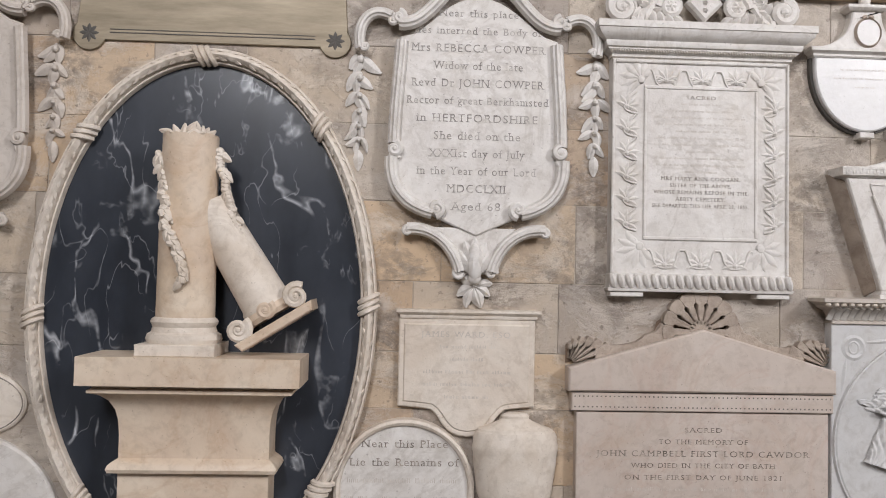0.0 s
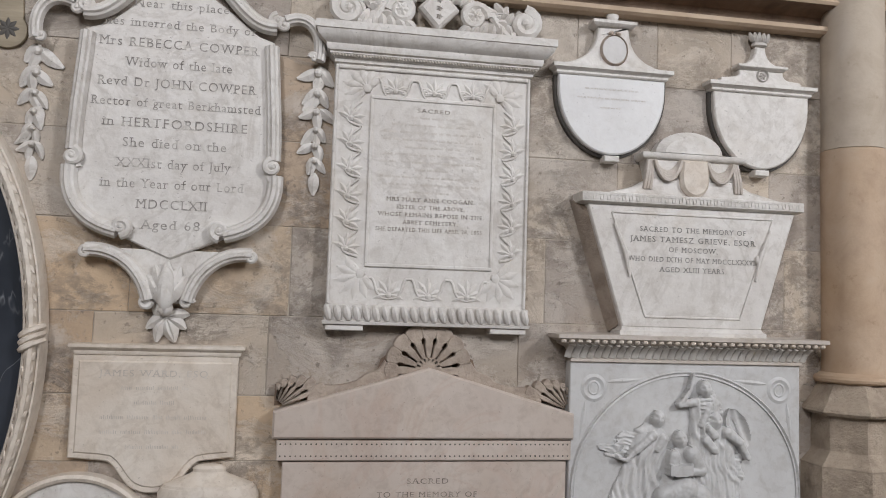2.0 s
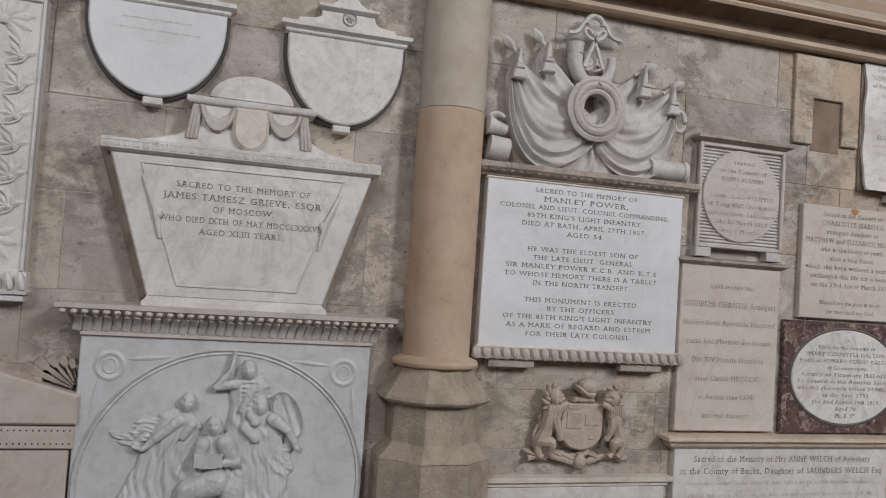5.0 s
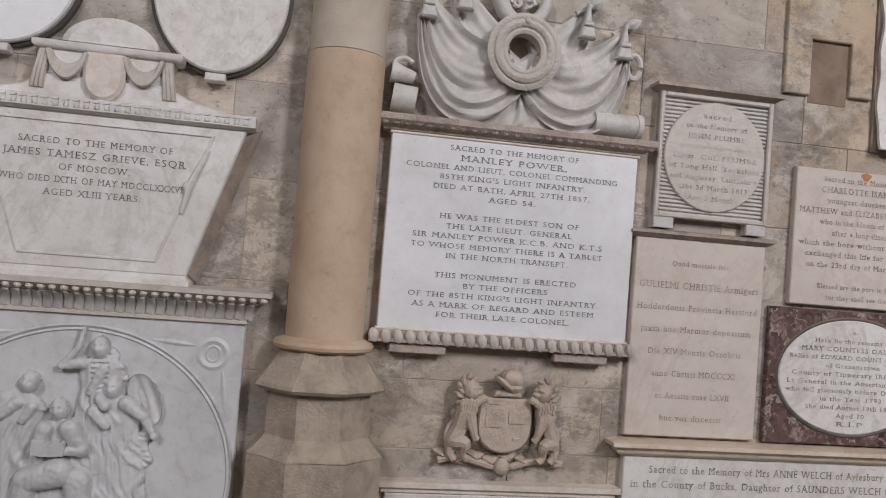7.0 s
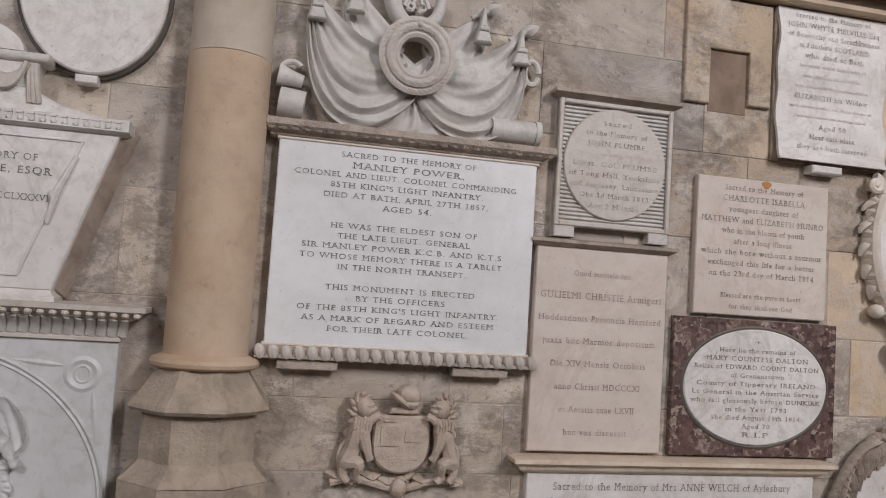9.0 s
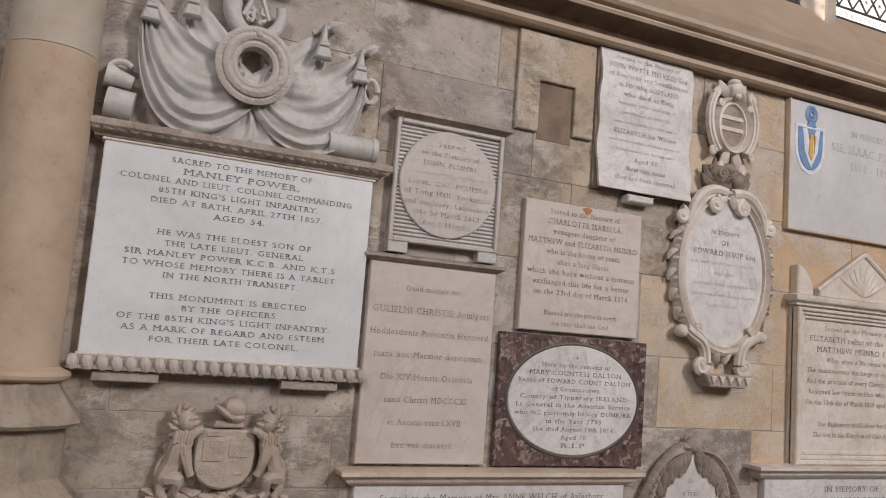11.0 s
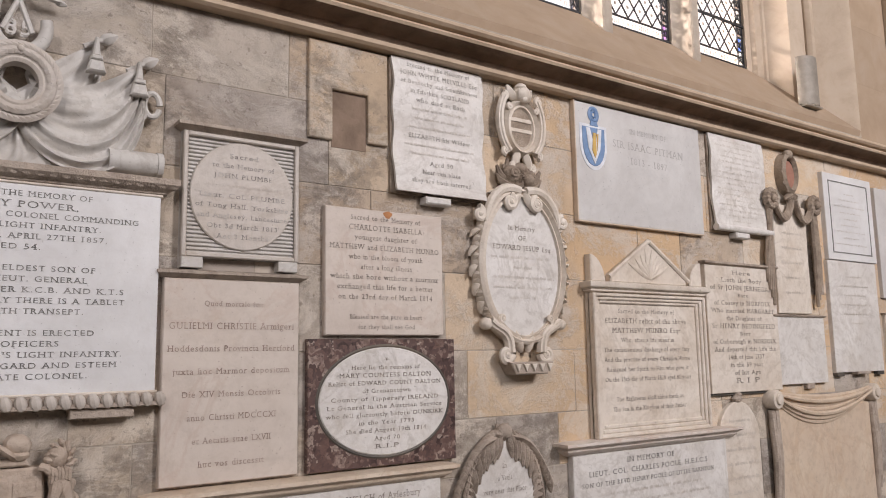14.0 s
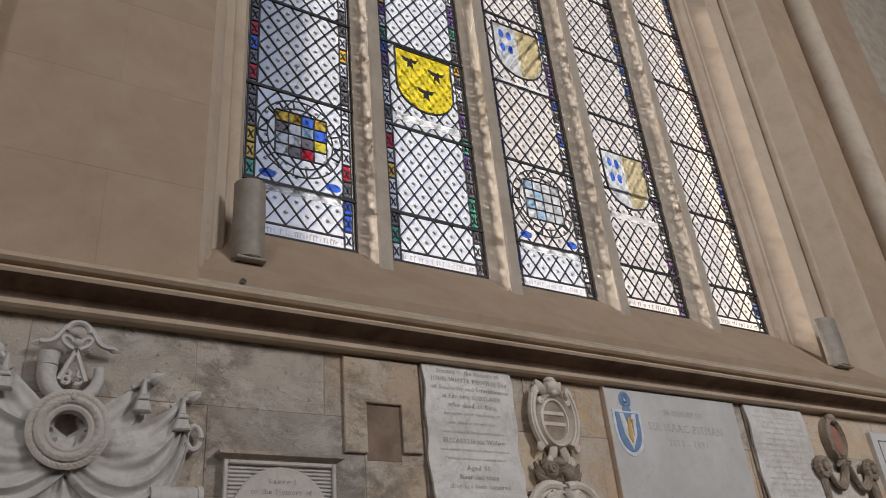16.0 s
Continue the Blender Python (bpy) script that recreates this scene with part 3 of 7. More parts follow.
# Ceiling and walls out of view, added to close the aisle and limit bounce.
structure("ceiling", slab3(X0 - 0.4, X1 + 0.4, Y0 - 0.4, YW + 0.75, ZC, ZC + 0.3), ENCLOSURE, "unseen dark stone ceiling added over the aisle", "ceiling")
structure("wall_west", slab3(X0 - 0.4, X0, Y0 - 0.4, YW + 0.75, 0, ZC), ENCLOSURE, "unseen dark stone end wall added to close the aisle", "wall")
structure("wall_east", slab3(X1, X1 + 0.4, Y0 - 0.4, YW + 0.75, 0, ZC), ENCLOSURE, "unseen dark stone end wall added to close the aisle", "wall")
g = Geo()
edges = [X0] + [e for pair in BACK_WINDOWS for e in pair] + [X1]
for a, b in zip(edges[::2], edges[1::2]):
    s = slab3(a, b, Y0 - 0.4, Y0, 0, ZC)
    g.add(s.v, s.f)
for a, b in BACK_WINDOWS:
    for za, zb in ((0, 5.2), (8.8, ZC)):
        s = slab3(a, b, Y0 - 0.4, Y0, za, zb)
        g.add(s.v, s.f)
structure("wall_south", g, ENCLOSURE, "unseen dark stone wall added opposite, with tall window openings", "wall")

# jambs of the window, splayed with a hollow and a roll
LX0, PITCH, LW, NL = 5.05, 0.905, 0.69, 5
GX1 = LX0 + PITCH * (NL - 1) + LW


def jamb(side):
    """Plan of a splayed jamb from the wall face in to the glass; side -1 west, 1 east."""
    xa, xb = (WX0, LX0) if side < 0 else (WX1, GX1)
    d = xb - xa
    pts = [(xa, 0.0), (xa + d * 0.10, -0.035), (xa + d * 0.10, -0.06), (xa + d * 0.22, -0.09), (xa + d * 0.30, -0.15), (xa + d * 0.34, -0.20), (xa + d * 0.50, -0.22),
           (xa + d * 0.56, -0.26), (xa + d * 0.60, -0.30), (xa + d * 0.80, -0.32), (xa + d * 0.84, -0.36), (xa + d * 0.92, -0.44), (xb, -0.47), (xb, BACKW), (xa, BACKW)]
    if side > 0:
        roll = [(9.85 + 0.04 * math.cos(radians(a)), -0.225 + 0.04 * math.sin(radians(a))) for a in range(210, -60, -30)]
        pts = [(GX1, -0.47), (GX1 + 0.04, -0.455), (GX1 + 0.06, -0.42), (GX1 + 0.11, -0.40), (GX1 + 0.12, -0.385), (9.50, -0.38), (9.60, -0.245), (9.80, -0.235)] + roll + [(9.93, -0.215), (10.04, -0.03), (WX1, 0.0), (WX1, BACKW), (GX1, BACKW)]
    n = len(pts)
    geo = Geo().add([P(x, z, w) for z in (3.10, 7.6) for x, w in pts], [tuple(range(n)), tuple(range(n, 2 * n))] + [(i, (i + 1) % n, n + (i + 1) % n, n + i) for i in range(n)])
    return geo


for s in (-1, 1):
    structure("window_jamb", jamb(s), JAMB, "splayed cream stone window jamb with hollow mouldings", "window jamb")

# ashlar of the wall, stone by stone
def stone_mesh(name, w, h, mat_, rng, depth, rough=0.003):
    geo = Geo()
    j = [rng.uniform(-rough, rough) for _ in range(8)]
    pts = [(j[0], j[1]), (w + j[2], j[3]), (w + j[4], h + j[5]), (j[6], h + j[7])]
    geo.poly(pts, -0.03, depth, rough)
    me = bpy.data.meshes.new(name)
    me.from_pydata([(x, y - YW, z) for x, y, z in geo.v], [], geo.f)
    me.materials.append(mat_)
    return me


OCHRE_PATCHES = [(1.0, 1.36, 1.55, 2.35), (1.0, 1.3, 0.7, 1.3), (0.2, 0.42, 0.7, 1.5), (5.3, 5.85, 2.1, 2.85), (6.6, 8.2, 2.0, 2.9),
                 (6.7, 7.0, 1.2, 2.1), (6.05, 6.3, 1.75, 2.2), (-1.4, -0.9, 1.9, 2.6), (7.9, 8.6, 1.9, 2.3)]
rng = random.Random(11)
stones = []
z = 0.0
while z < 2.8:
    h = min(rng.uniform(0.24, 0.36), 2.84 - z)
    if 2.84 - z - h < 0.12:
        h = 2.84 - z
    x = -2.3 + rng.uniform(-0.3, 0.1)
    while x < 11.6:
        l = rng.uniform(0.34, 0.72)
        stones.append((x, z, l, h))
        x += l
    z += h
stones.sort(key=lambda s: s[0])
for x, z, l, h in stones:
    cx, cz = x + l / 2, z + h / 2
    ochre = any(a - 0.1 < cx < b + 0.1 and c - 0.08 < cz < d + 0.08 for a, b, c, d in OCHRE_PATCHES) or rng.random() < 0.04
    peach = cx > 6.3 and cz > 0.85 and rng.random() < 0.88
    me = stone_mesh("stone", l - 0.004, h - 0.004, WALL_PEACH if peach else WALL_OCHRE if ochre else WALL_GREY, rng, rng.uniform(0.0005, 0.0035), 0.0016)
    ob = new("stone", me)
    ob.location = (x, YW, z)
    ob.parent = wall_north
for xa, xb in ((3.75, WX0), (WX1, 12.0)):
    z, row = 3.06, 0
    while z < 8.0:
        n = 2 if xa < 5 else 3
        cuts = [xa] + [xa + (xb - xa) * (i + (0.35 if row % 2 else 0.62) - 0.45) / n for i in range(1, n)] + [xb]
        for a, b in zip(cuts, cuts[1:]):
            ob = new("stone", stone_mesh("stone", b - a - 0.0005, 0.4795, ASHLAR, rng, 0.0, 0.0004))
            ob.location = (a, YW, z)
            ob.parent = wall_north
        z, row = z + 0.48, row + 1

# a cut-out patch: a proud ochre stone with a sunk brown stone beside it
patch = thing("patched_stone", 5.58, 2.38, "ochre repair stone notched round a sunk brown block", "stone patch")
part("proud_stone", Geo().poly([(5.39, 2.39), (5.50, 2.39), (5.50, 2.615), (5.675, 2.615), (5.675, 2.40), (5.775, 2.40), (5.775, 2.82), (5.39, 2.82)], -0.02, 0.022, 0.004), WALL_OCHRE, patch)
part("sunk_stone", Geo().box(5.50, 5.675, 2.36, 2.615, -0.03, 0.0045, 0.004), STAIN_SHADE, patch, "brown pitted block")


def worn_octagon(cx, cw, profile, rough, n=48):
    """An eight-sided moulded drum, chipped and uneven."""
    rows = []
    for (ra, za), (rb, zb) in zip(profile, profile[1:]):
        k = max(1, round(math.hypot(ra - rb, za - zb) / 0.02))
        rows += [(ra + (rb - ra) * i / k, za + (zb - za) * i / k) for i in range(k)]
    rows.append(profile[-1])
    geo, verts, faces = Geo(), [], []
    for r, z in rows:
        for k in range(n):
            a = 2 * math.pi * k / n
            f = math.cos(math.pi / 8) / math.cos((a + math.pi / 8) % (math.pi / 4) - math.pi / 8)
            q = r * f * 1.04
            q += rough * (noise.noise((a * 3, z * 14, cx)) + 0.6 * noise.noise((a * 9, z * 40, cx + 5)))
            verts.append(P(cx + q * math.cos(a), z + rough * 0.6 * noise.noise((a * 4, z * 9, cx + 9)), cw + q * math.sin(a)))
    for i in range(len(rows) - 1):
        faces += [(i * n + k, i * n + (k + 1) % n, (i + 1) * n + (k + 1) % n, (i + 1) * n + k) for k in range(n)]
    return geo.add(verts, faces + [tuple(range(n))[::-1], tuple(range((len(rows) - 1) * n, len(rows) * n))])


def wall_shaft(x):
    """A wall shaft with its moulded base and faceted plinth."""
    t = thing("wall_shaft", x, 0, "slender ochre stone wall shaft on a worn faceted base", "column")
    part("shaft", Geo().lathe(x, 0.055, [(0.136, 1.31), (0.136, 2.30)], 28), SHAFT, t)
    part("shaft", Geo().lathe(x, 0.055, [(0.134, 2.303), (0.134, 7.6)], 28), SHAFT_PALE, t)
    part("base_ring", Geo().lathe(x, 0.055, [(0.136, 1.272), (0.160, 1.274), (0.172, 1.282), (0.175, 1.293), (0.168, 1.305), (0.150, 1.312), (0.138, 1.318)], 28), SHAFT, t)
    prof = [(0.148, 1.275), (0.154, 1.262), (0.190, 1.205), (0.224, 1.168), (0.228, 1.155), (0.216, 1.143), (0.182, 1.138), (0.180, 0.990), (0.190, 0.976), (0.234, 0.930)]
    part("moulded_base", worn_octagon(x, 0.055, prof[::-1], 0.006), BASE, t, "", 22)
    part("plinth", worn_octagon(x, 0.055, [(0.245, 0.0), (0.245, 0.25), (0.236, 0.28), (0.234, 0.5), (0.234, 0.75), (0.234, 0.928)], 0.003), BASE, t, "", 22)
    return t


wall_shaft(3.676)
wall_shaft(10.75)

# ---- the window ----
win = thing("window_1", (WX0 + WX1) / 2, 3.68, "tall leaded window with heraldic stained glass in stone mullions", "window", "", GLASS, "structure")
# Last CLEAR glass is greyer and milkier, putting sun glare into lights 3 to 5.
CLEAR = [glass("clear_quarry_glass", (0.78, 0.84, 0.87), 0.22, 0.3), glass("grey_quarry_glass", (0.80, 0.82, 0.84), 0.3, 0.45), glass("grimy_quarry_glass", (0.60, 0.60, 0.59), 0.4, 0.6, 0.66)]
TINTS = [glass("%s_glass" % n, c, 0.2, 0.2) for n, c in (("blue", (0.02, 0.08, 0.65)), ("red", (0.6, 0.01, 0.02)), ("green", (0.03, 0.28, 0.16)), ("amber", (0.75, 0.42, 0.03)),
                                                            ("smoke", (0.10, 0.09, 0.10)), ("violet", (0.12, 0.05, 0.25)), ("pale", (0.70, 0.78, 0.85)), ("yellow", (0.85, 0.68, 0.02)), ("sky", (0.30, 0.55, 0.85)))]
OLD_AMBER = glass("faded_amber_glass", (0.62, 0.50, 0.26), 0.3, 0.4)
BARS = [4.005, 4.67, 5.385, 6.08, 6.78]
for i in range(NL + 1):
    if 0 < i < NL:
        c = LX0 + PITCH * i - (PITCH - LW) / 2
        hw = (PITCH - LW) / 2
        plan = [(-hw, -0.56), (-hw, -0.47), (-hw * 0.72, -0.45), (-hw * 0.52, -0.40), (-hw * 0.42, -0.37), (-hw * 0.42, -0.35), (-hw * 0.30, -0.34)]
        plan = plan + [(-a, b) for a, b in plan[::-1]]
        n = len(plan)
        g = Geo().add([P(c + a, 3.28 if z == 0 else 7.6, w) for z in (0, 1) for a, w in plan],
                      [tuple(range(n)), tuple(range(n, 2 * n))] + [(k, (k + 1) % n, n + (k + 1) % n, n + k) for k in range(n)])
        part("mullion", g, MULLION, win)


def pane(geo, material, parent, name="pane"):
    ob = part(name, geo, material, parent, "", 30)
    ob.visible_shadow = False
    return ob


def flat(pts, w):
    return Geo().add([P(x, z, w) for x, z in pts], [tuple(range(len(pts)))])


def strip(geo, a, b, half, w):
    d = Vector((b[0] - a[0], b[1] - a[1]))
    if d.length < 1e-5:
        return
    n = Vector((-d.y, d.x)).normalized() * half
    front = [(a[0] + n.x, a[1] + n.y), (b[0] + n.x, b[1] + n.y), (b[0] - n.x, b[1] - n.y), (a[0] - n.x, a[1] - n.y)]
    geo.add([P(x, z, w) for x, z in front] + [P(x, z, w - 0.012) for x, z in front], [(0, 1, 2, 3), (7, 6, 5, 4), (0, 4, 5, 1), (1, 5, 6, 2), (2, 6, 7, 3), (3, 7, 4, 0)])


def clip_line(a, b, box):
    """The part of a line inside a box, or None."""
    x0, x1, z0, z1 = box
    t0, t1 = 0.0, 1.0
    dx, dz = b[0] - a[0], b[1] - a[1]
    for p, q in ((-dx, a[0] - x0), (dx, x1 - a[0]), (-dz, a[1] - z0), (dz, z1 - a[1])):
        if abs(p) < 1e-9:
            if q < 0:
                return None
        else:
            r = q / p
            if p < 0:
                t0 = max(t0, r)
            else:
                t1 = min(t1, r)
    return ((a[0] + dx * t0, a[1] + dz * t0), (a[0] + dx * t1, a[1] + dz * t1)) if t0 < t1 else None


GW = GLASS
rng = random.Random(5)
for i in range(NL):
    xa, xb = LX0 + PITCH * i, LX0 + PITCH * i + LW
    light = part("light", Geo().box(xa - 0.02, xb + 0.02, 3.66, 3.675, GW - 0.02, GW + 0.02, 0.002), LEAD, win, "leaded light of the stained window")
    zs = [3.675] + BARS + [7.55]
    lat, bars, star = Geo(), Geo(), Geo()
    bw = 0.075
    for k in range(len(zs) - 1):
        za, zb = zs[k], zs[k + 1]
        # lights 3 to 5 take the glare-hazed glass, bar the foot of light 3
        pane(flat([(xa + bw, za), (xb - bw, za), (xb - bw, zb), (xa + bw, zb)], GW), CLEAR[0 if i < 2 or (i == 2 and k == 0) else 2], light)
        box = (xa + bw, xb - bw, za + (0.075 if k == 0 else 0), zb)
        step, rise = 0.125, 0.165
        n0 = int((zb - za) / rise) + 8
        for m in range(-n0, n0 + 8):
            p = xa + bw + m * step
            for q in (1, -1):
                a, b = (p, za), (p + q * step * 14 / 2, za + rise * 14 / 2)
                c = clip_line(a, b, box)
                if c:
                    strip(lat, *c, 0.0042, GW + 0.008)
        for m in range(int((zb - za) / rise * 2) + 1):
            for q in range(6):
                cx, cz = xa + bw + step * (q + 0.5 * (m % 2)), za + rise * 0.5 * m + rise * 0.5
                if box[0] + 0.02 < cx < box[1] - 0.02 and box[2] + 0.02 < cz < box[3] - 0.02:
                    for a in range(3):
                        c, s = math.cos(a * math.pi / 3) * 0.012, math.sin(a * math.pi / 3) * 0.012
                        strip(star, (cx - c, cz - s), (cx + c, cz + s), 0.0016, GW + 0.004)
        strip(bars, (xa, zb), (xb, zb), 0.010, GW + 0.02)
    for x in (xa + 0.006, xa + 0.022, xa + bw, xb - bw, xb - 0.022, xb - 0.006):
        strip(bars, (x, 3.675), (x, 7.55), 0.005, GW + 0.009)
    strip(bars, (xa + bw, 3.75), (xb - bw, 3.75), 0.005, GW + 0.01)
    foot = Geo()
    x = xa + bw + 0.012
    while x < xb - bw - 0.02:
        h = rng.choice((0.030, 0.030, 0.022))
        foot.box(x, x + 0.005, 3.695, 3.695 + h, GW + 0.002, GW + 0.005, 0)
        if rng.random() < 0.5:
            foot.box(x + 0.005, x + 0.014, 3.695 + h - 0.005, 3.695 + h, GW + 0.002, GW + 0.005, 0)
        x += rng.choice((0.014, 0.018, 0.022, 0.036))
    part("foot_lettering", foot, METAL, light, "", 35, "stuff")
    part("leading", lat, LEAD, light)
    part("painted_flowers", star, METAL, light)
    part("saddle_bar", bars, LEAD, light)
    z = 3.68
    while z < 7.4:
        h = 0.115
        for x0, x1 in ((xa + 0.022, xa + bw), (xb - bw, xb - 0.022)):
            pane(flat([(x0, z), (x1, z), (x1, z + h), (x0, z + h)], GW), TINTS[rng.choice([0, 1, 2, 3, 4, 4, 6, 6, 6, 4, 5] if i < 2 else [0, 4, 4, 6, 6, 6, 5, 4])], light, "border_pane")
            b = Geo()
            strip(b, (x0, z), (x1, z), 0.005, GW + 0.009)
            strip(b, (x0 + 0.012, z + 0.03), (x1 - 0.012, z + h - 0.03), 0.004, GW + 0.006)
            strip(b, (x0 + 0.012, z + h - 0.03), (x1 - 0.012, z + 0.03), 0.004, GW + 0.006)
            part("border_leading", b, LEAD, light)
        z += h
    for x0, x1 in ((xa, xa + 0.022), (xb - 0.022, xb)):
        pane(flat([(x0, 3.675), (x1, 3.675), (x1, 7.55), (x0, 7.55)], GW), CLEAR[1], light, "edge_pane")
    # arms in the light
    cx = (xa + xb) / 2
    if i in (0, 2):
        cz = 4.355
        ringg = Geo()
        for rx in (0.262, 0.205):
            ringg.ring(cx, cz, rx, rx * 1.03, [(-0.004, GW + 0.012), (-0.004, GW + 0.018), (0.004, GW + 0.018), (0.004, GW + 0.012)], 40)
        for a in range(0, 360, 20):
            c, s = math.cos(radians(a)), math.sin(radians(a))
            strip(ringg, (cx + 0.205 * c, cz + 0.211 * s), (cx + 0.262 * c, cz + 0.27 * s), 0.003, GW + 0.012)
        for k in range(5):
            strip(ringg, (cx - 0.16 + 0.08 * k, cz - 0.15), (cx - 0.16 + 0.08 * k, cz + 0.165), 0.003, GW + 0.03)
            strip(ringg, (cx - 0.16, cz - 0.15 + 0.079 * k), (cx + 0.16, cz - 0.15 + 0.079 * k), 0.003, GW + 0.03)
        part("roundel_leading", ringg, LEAD, light)
        cols = [3, 3, 0, 3, 4, 6, 8, 0, 6, 6, 4, 7, 6, 4, 1, 6]
        for r in range(4):
            for c in range(4):
                x, z = cx - 0.16 + 0.08 * c, cz + 0.165 - 0.079 * r
                tint = TINTS[cols[4 * r + c]] if i == 0 else TINTS[(8, 6, 6, 6, 6, 8, 6, 6)[(4 * r + c) % 8]]
                pane(flat([(x + 0.002, z - 0.077), (x + 0.078, z - 0.077), (x + 0.078, z - 0.002), (x + 0.002, z - 0.002)], GW + 0.022), tint, light, "heraldic_pane")
        scrollg = Geo().poly([(cx - 0.25, 3.95), (cx + 0.25, 3.95), (cx + 0.25, 4.0), (cx - 0.25, 4.0)], GW + 0.012, GW + 0.02, 0)
        pane(scrollg, CLEAR[1], light, "motto_strip")
        for d in (-1, 1):
            pane(flat(arc(cx + d * 0.2, 4.06, 0.05, 0.03, 0, 360, 10), GW + 0.02), TINTS[0], light, "mantling_pane")
    if i in (1, 2, 3):
        t = TINTS[7] if i == 1 else TINTS[6]
        sz = {1: 4.82, 2: 5.46, 3: 4.5}[i]
        pts = [(cx - 0.225, sz + 0.53), (cx + 0.225, sz + 0.53), (cx + 0.225, sz + 0.22)] + [(cx + 0.225 * math.cos(radians(a)), sz + 0.22 + 0.20 * math.sin(radians(a))) for a in range(-15, -180, -15)] + [(cx - 0.225, sz + 0.22)]
        pane(flat(pts, GW + 0.022), t, light, "shield_pane")
        lead = Geo()
        for a, b in zip(pts, pts[1:] + pts[:1]):
            strip(lead, a, b, 0.005, GW + 0.03)
        part("shield_leading", lead, LEAD, light)
        bird = Geo()
        for bx, bz in ((-0.11, 0.42), (0.10, 0.37), (0.0, 0.18)):
            x, z = cx + bx, sz + bz
            bird.poly([(x - 0.07, z + 0.045), (x - 0.05, z + 0.01), (x - 0.02, z + 0.005), (x - 0.025, z - 0.045), (x, z - 0.03), (x + 0.025, z - 0.05), (x + 0.02, z + 0.005),
                       (x + 0.05, z + 0.01), (x + 0.07, z + 0.045), (x + 0.03, z + 0.03), (x + 0.012, z + 0.045), (x, z + 0.03)], GW + 0.026, GW + 0.03, 0)
        if i == 1:
            part("painted_bird", bird, LEAD, light)
        else:
            pane(flat([(cx, sz + 0.52), (cx + 0.22, sz + 0.52), (cx + 0.22, sz + 0.22), (cx + 0.13, sz + 0.06), (cx, sz + 0.03)], GW + 0.026), OLD_AMBER, light, "heraldic_pane")
            for q in range(4):
                pane(flat(arc(cx - 0.15 + 0.075 * (q % 2), sz + 0.42 - 0.14 * (q // 2), 0.024, 0.045, 0, 330, 8), GW + 0.028), TINTS[0], light, "painted_lily")
        pane(Geo().poly([(cx - 0.25, sz - 0.09), (cx + 0.25, sz - 0.09), (cx + 0.25, sz - 0.04), (cx - 0.25, sz - 0.04)], GW + 0.012, GW + 0.02, 0), CLEAR[1], light, "motto_strip")


def uplight(x, r, top):
    """A half-round metal uplighter that stands on the sill against the jamb."""
    t = thing("uplighter", x, 3.30, "half-round grey metal uplighter on the window sill", "light fitting", "uplighters on the sill", -0.10)
    pts = [(x + r * math.cos(radians(a)), 0.085 * math.sin(radians(a))) for a in range(0, 181, 12)]
    pts = pts + [(a * 0.94 + x * 0.06, b * 0.94 - 0.004) for a, b in pts[::-1]]
    n = len(pts)
    g = Geo().add([P(a, z, -0.13 + b) for z in (3.285, top) for a, b in pts], [(k, (k + 1) % n, n + (k + 1) % n, n + k) for k in range(n)])
    g.add([P(a, 3.285 if k == 0 else top, -0.13 + b) for k in (0, 1) for a, b in pts], [tuple(range(n)), tuple(range(n, 2 * n))])
    part("housing", g, METAL, t)
    part("base_plate", Geo().box(x - r * 0.9, x + r * 0.9, 3.27, 3.285, -0.19, -0.06, 0.003), METAL, t)


uplight(4.985, 0.078, 3.70)
uplight(9.56, 0.112, 3.66)
hole = thing("drill_hole", 4.93, 3.12, "small dark hole drilled in the stone below the sill", "hole")
# No hole is cut: a flush dark disc gives its inner shade.
part("rim", Geo().ring(4.93, 3.118, 0.011, 0.011, [(-0.009, 0.001), (-0.002, 0.003), (0.003, 0.001)], 12).poly(arc(4.93, 3.118, 0.011, 0.011, 0, 345, 11), -0.005, 0.001, 0), DARK, hole)

# ---- ornaments ----
def palmette(geo, x, z, w, r, turn=90, n=7, spread=150, lift_=0.012):
    """A fan of rounded lobes on two small curls."""
    for i in range(n):
        d = spread * (i / (n - 1) - 0.5)
        k = 1 - 0.18 * abs(2 * i / (n - 1) - 1)
        geo.leaf(x, z, w - 0.002, r * k * 1.02, 0.36 * r, turn + d * 0.90, lift_, 5, d * 0.20)
    geo.blob(x, z, w + 0.002, r * 0.2, r * 0.2, lift_ * 1.1, n=8, m=4)
    for s in (-1, 1):
        t = radians(turn - 90)
        geo.scroll(x + s * 0.32 * r * math.cos(t), z + s * 0.32 * r * math.sin(t), w + 0.002, 0.17 * r, 1.2, turn, -s, 0.05 * r)


def rosette(geo, x, z, w, r, n=6):
    for i in range(n):
        geo.leaf(x, z, w, r, r * 0.75, 360 * i / n, 0.014, 4)
    geo.blob(x, z, w + 0.008, r * 0.25, r * 0.25, 0.012, n=8, m=4)


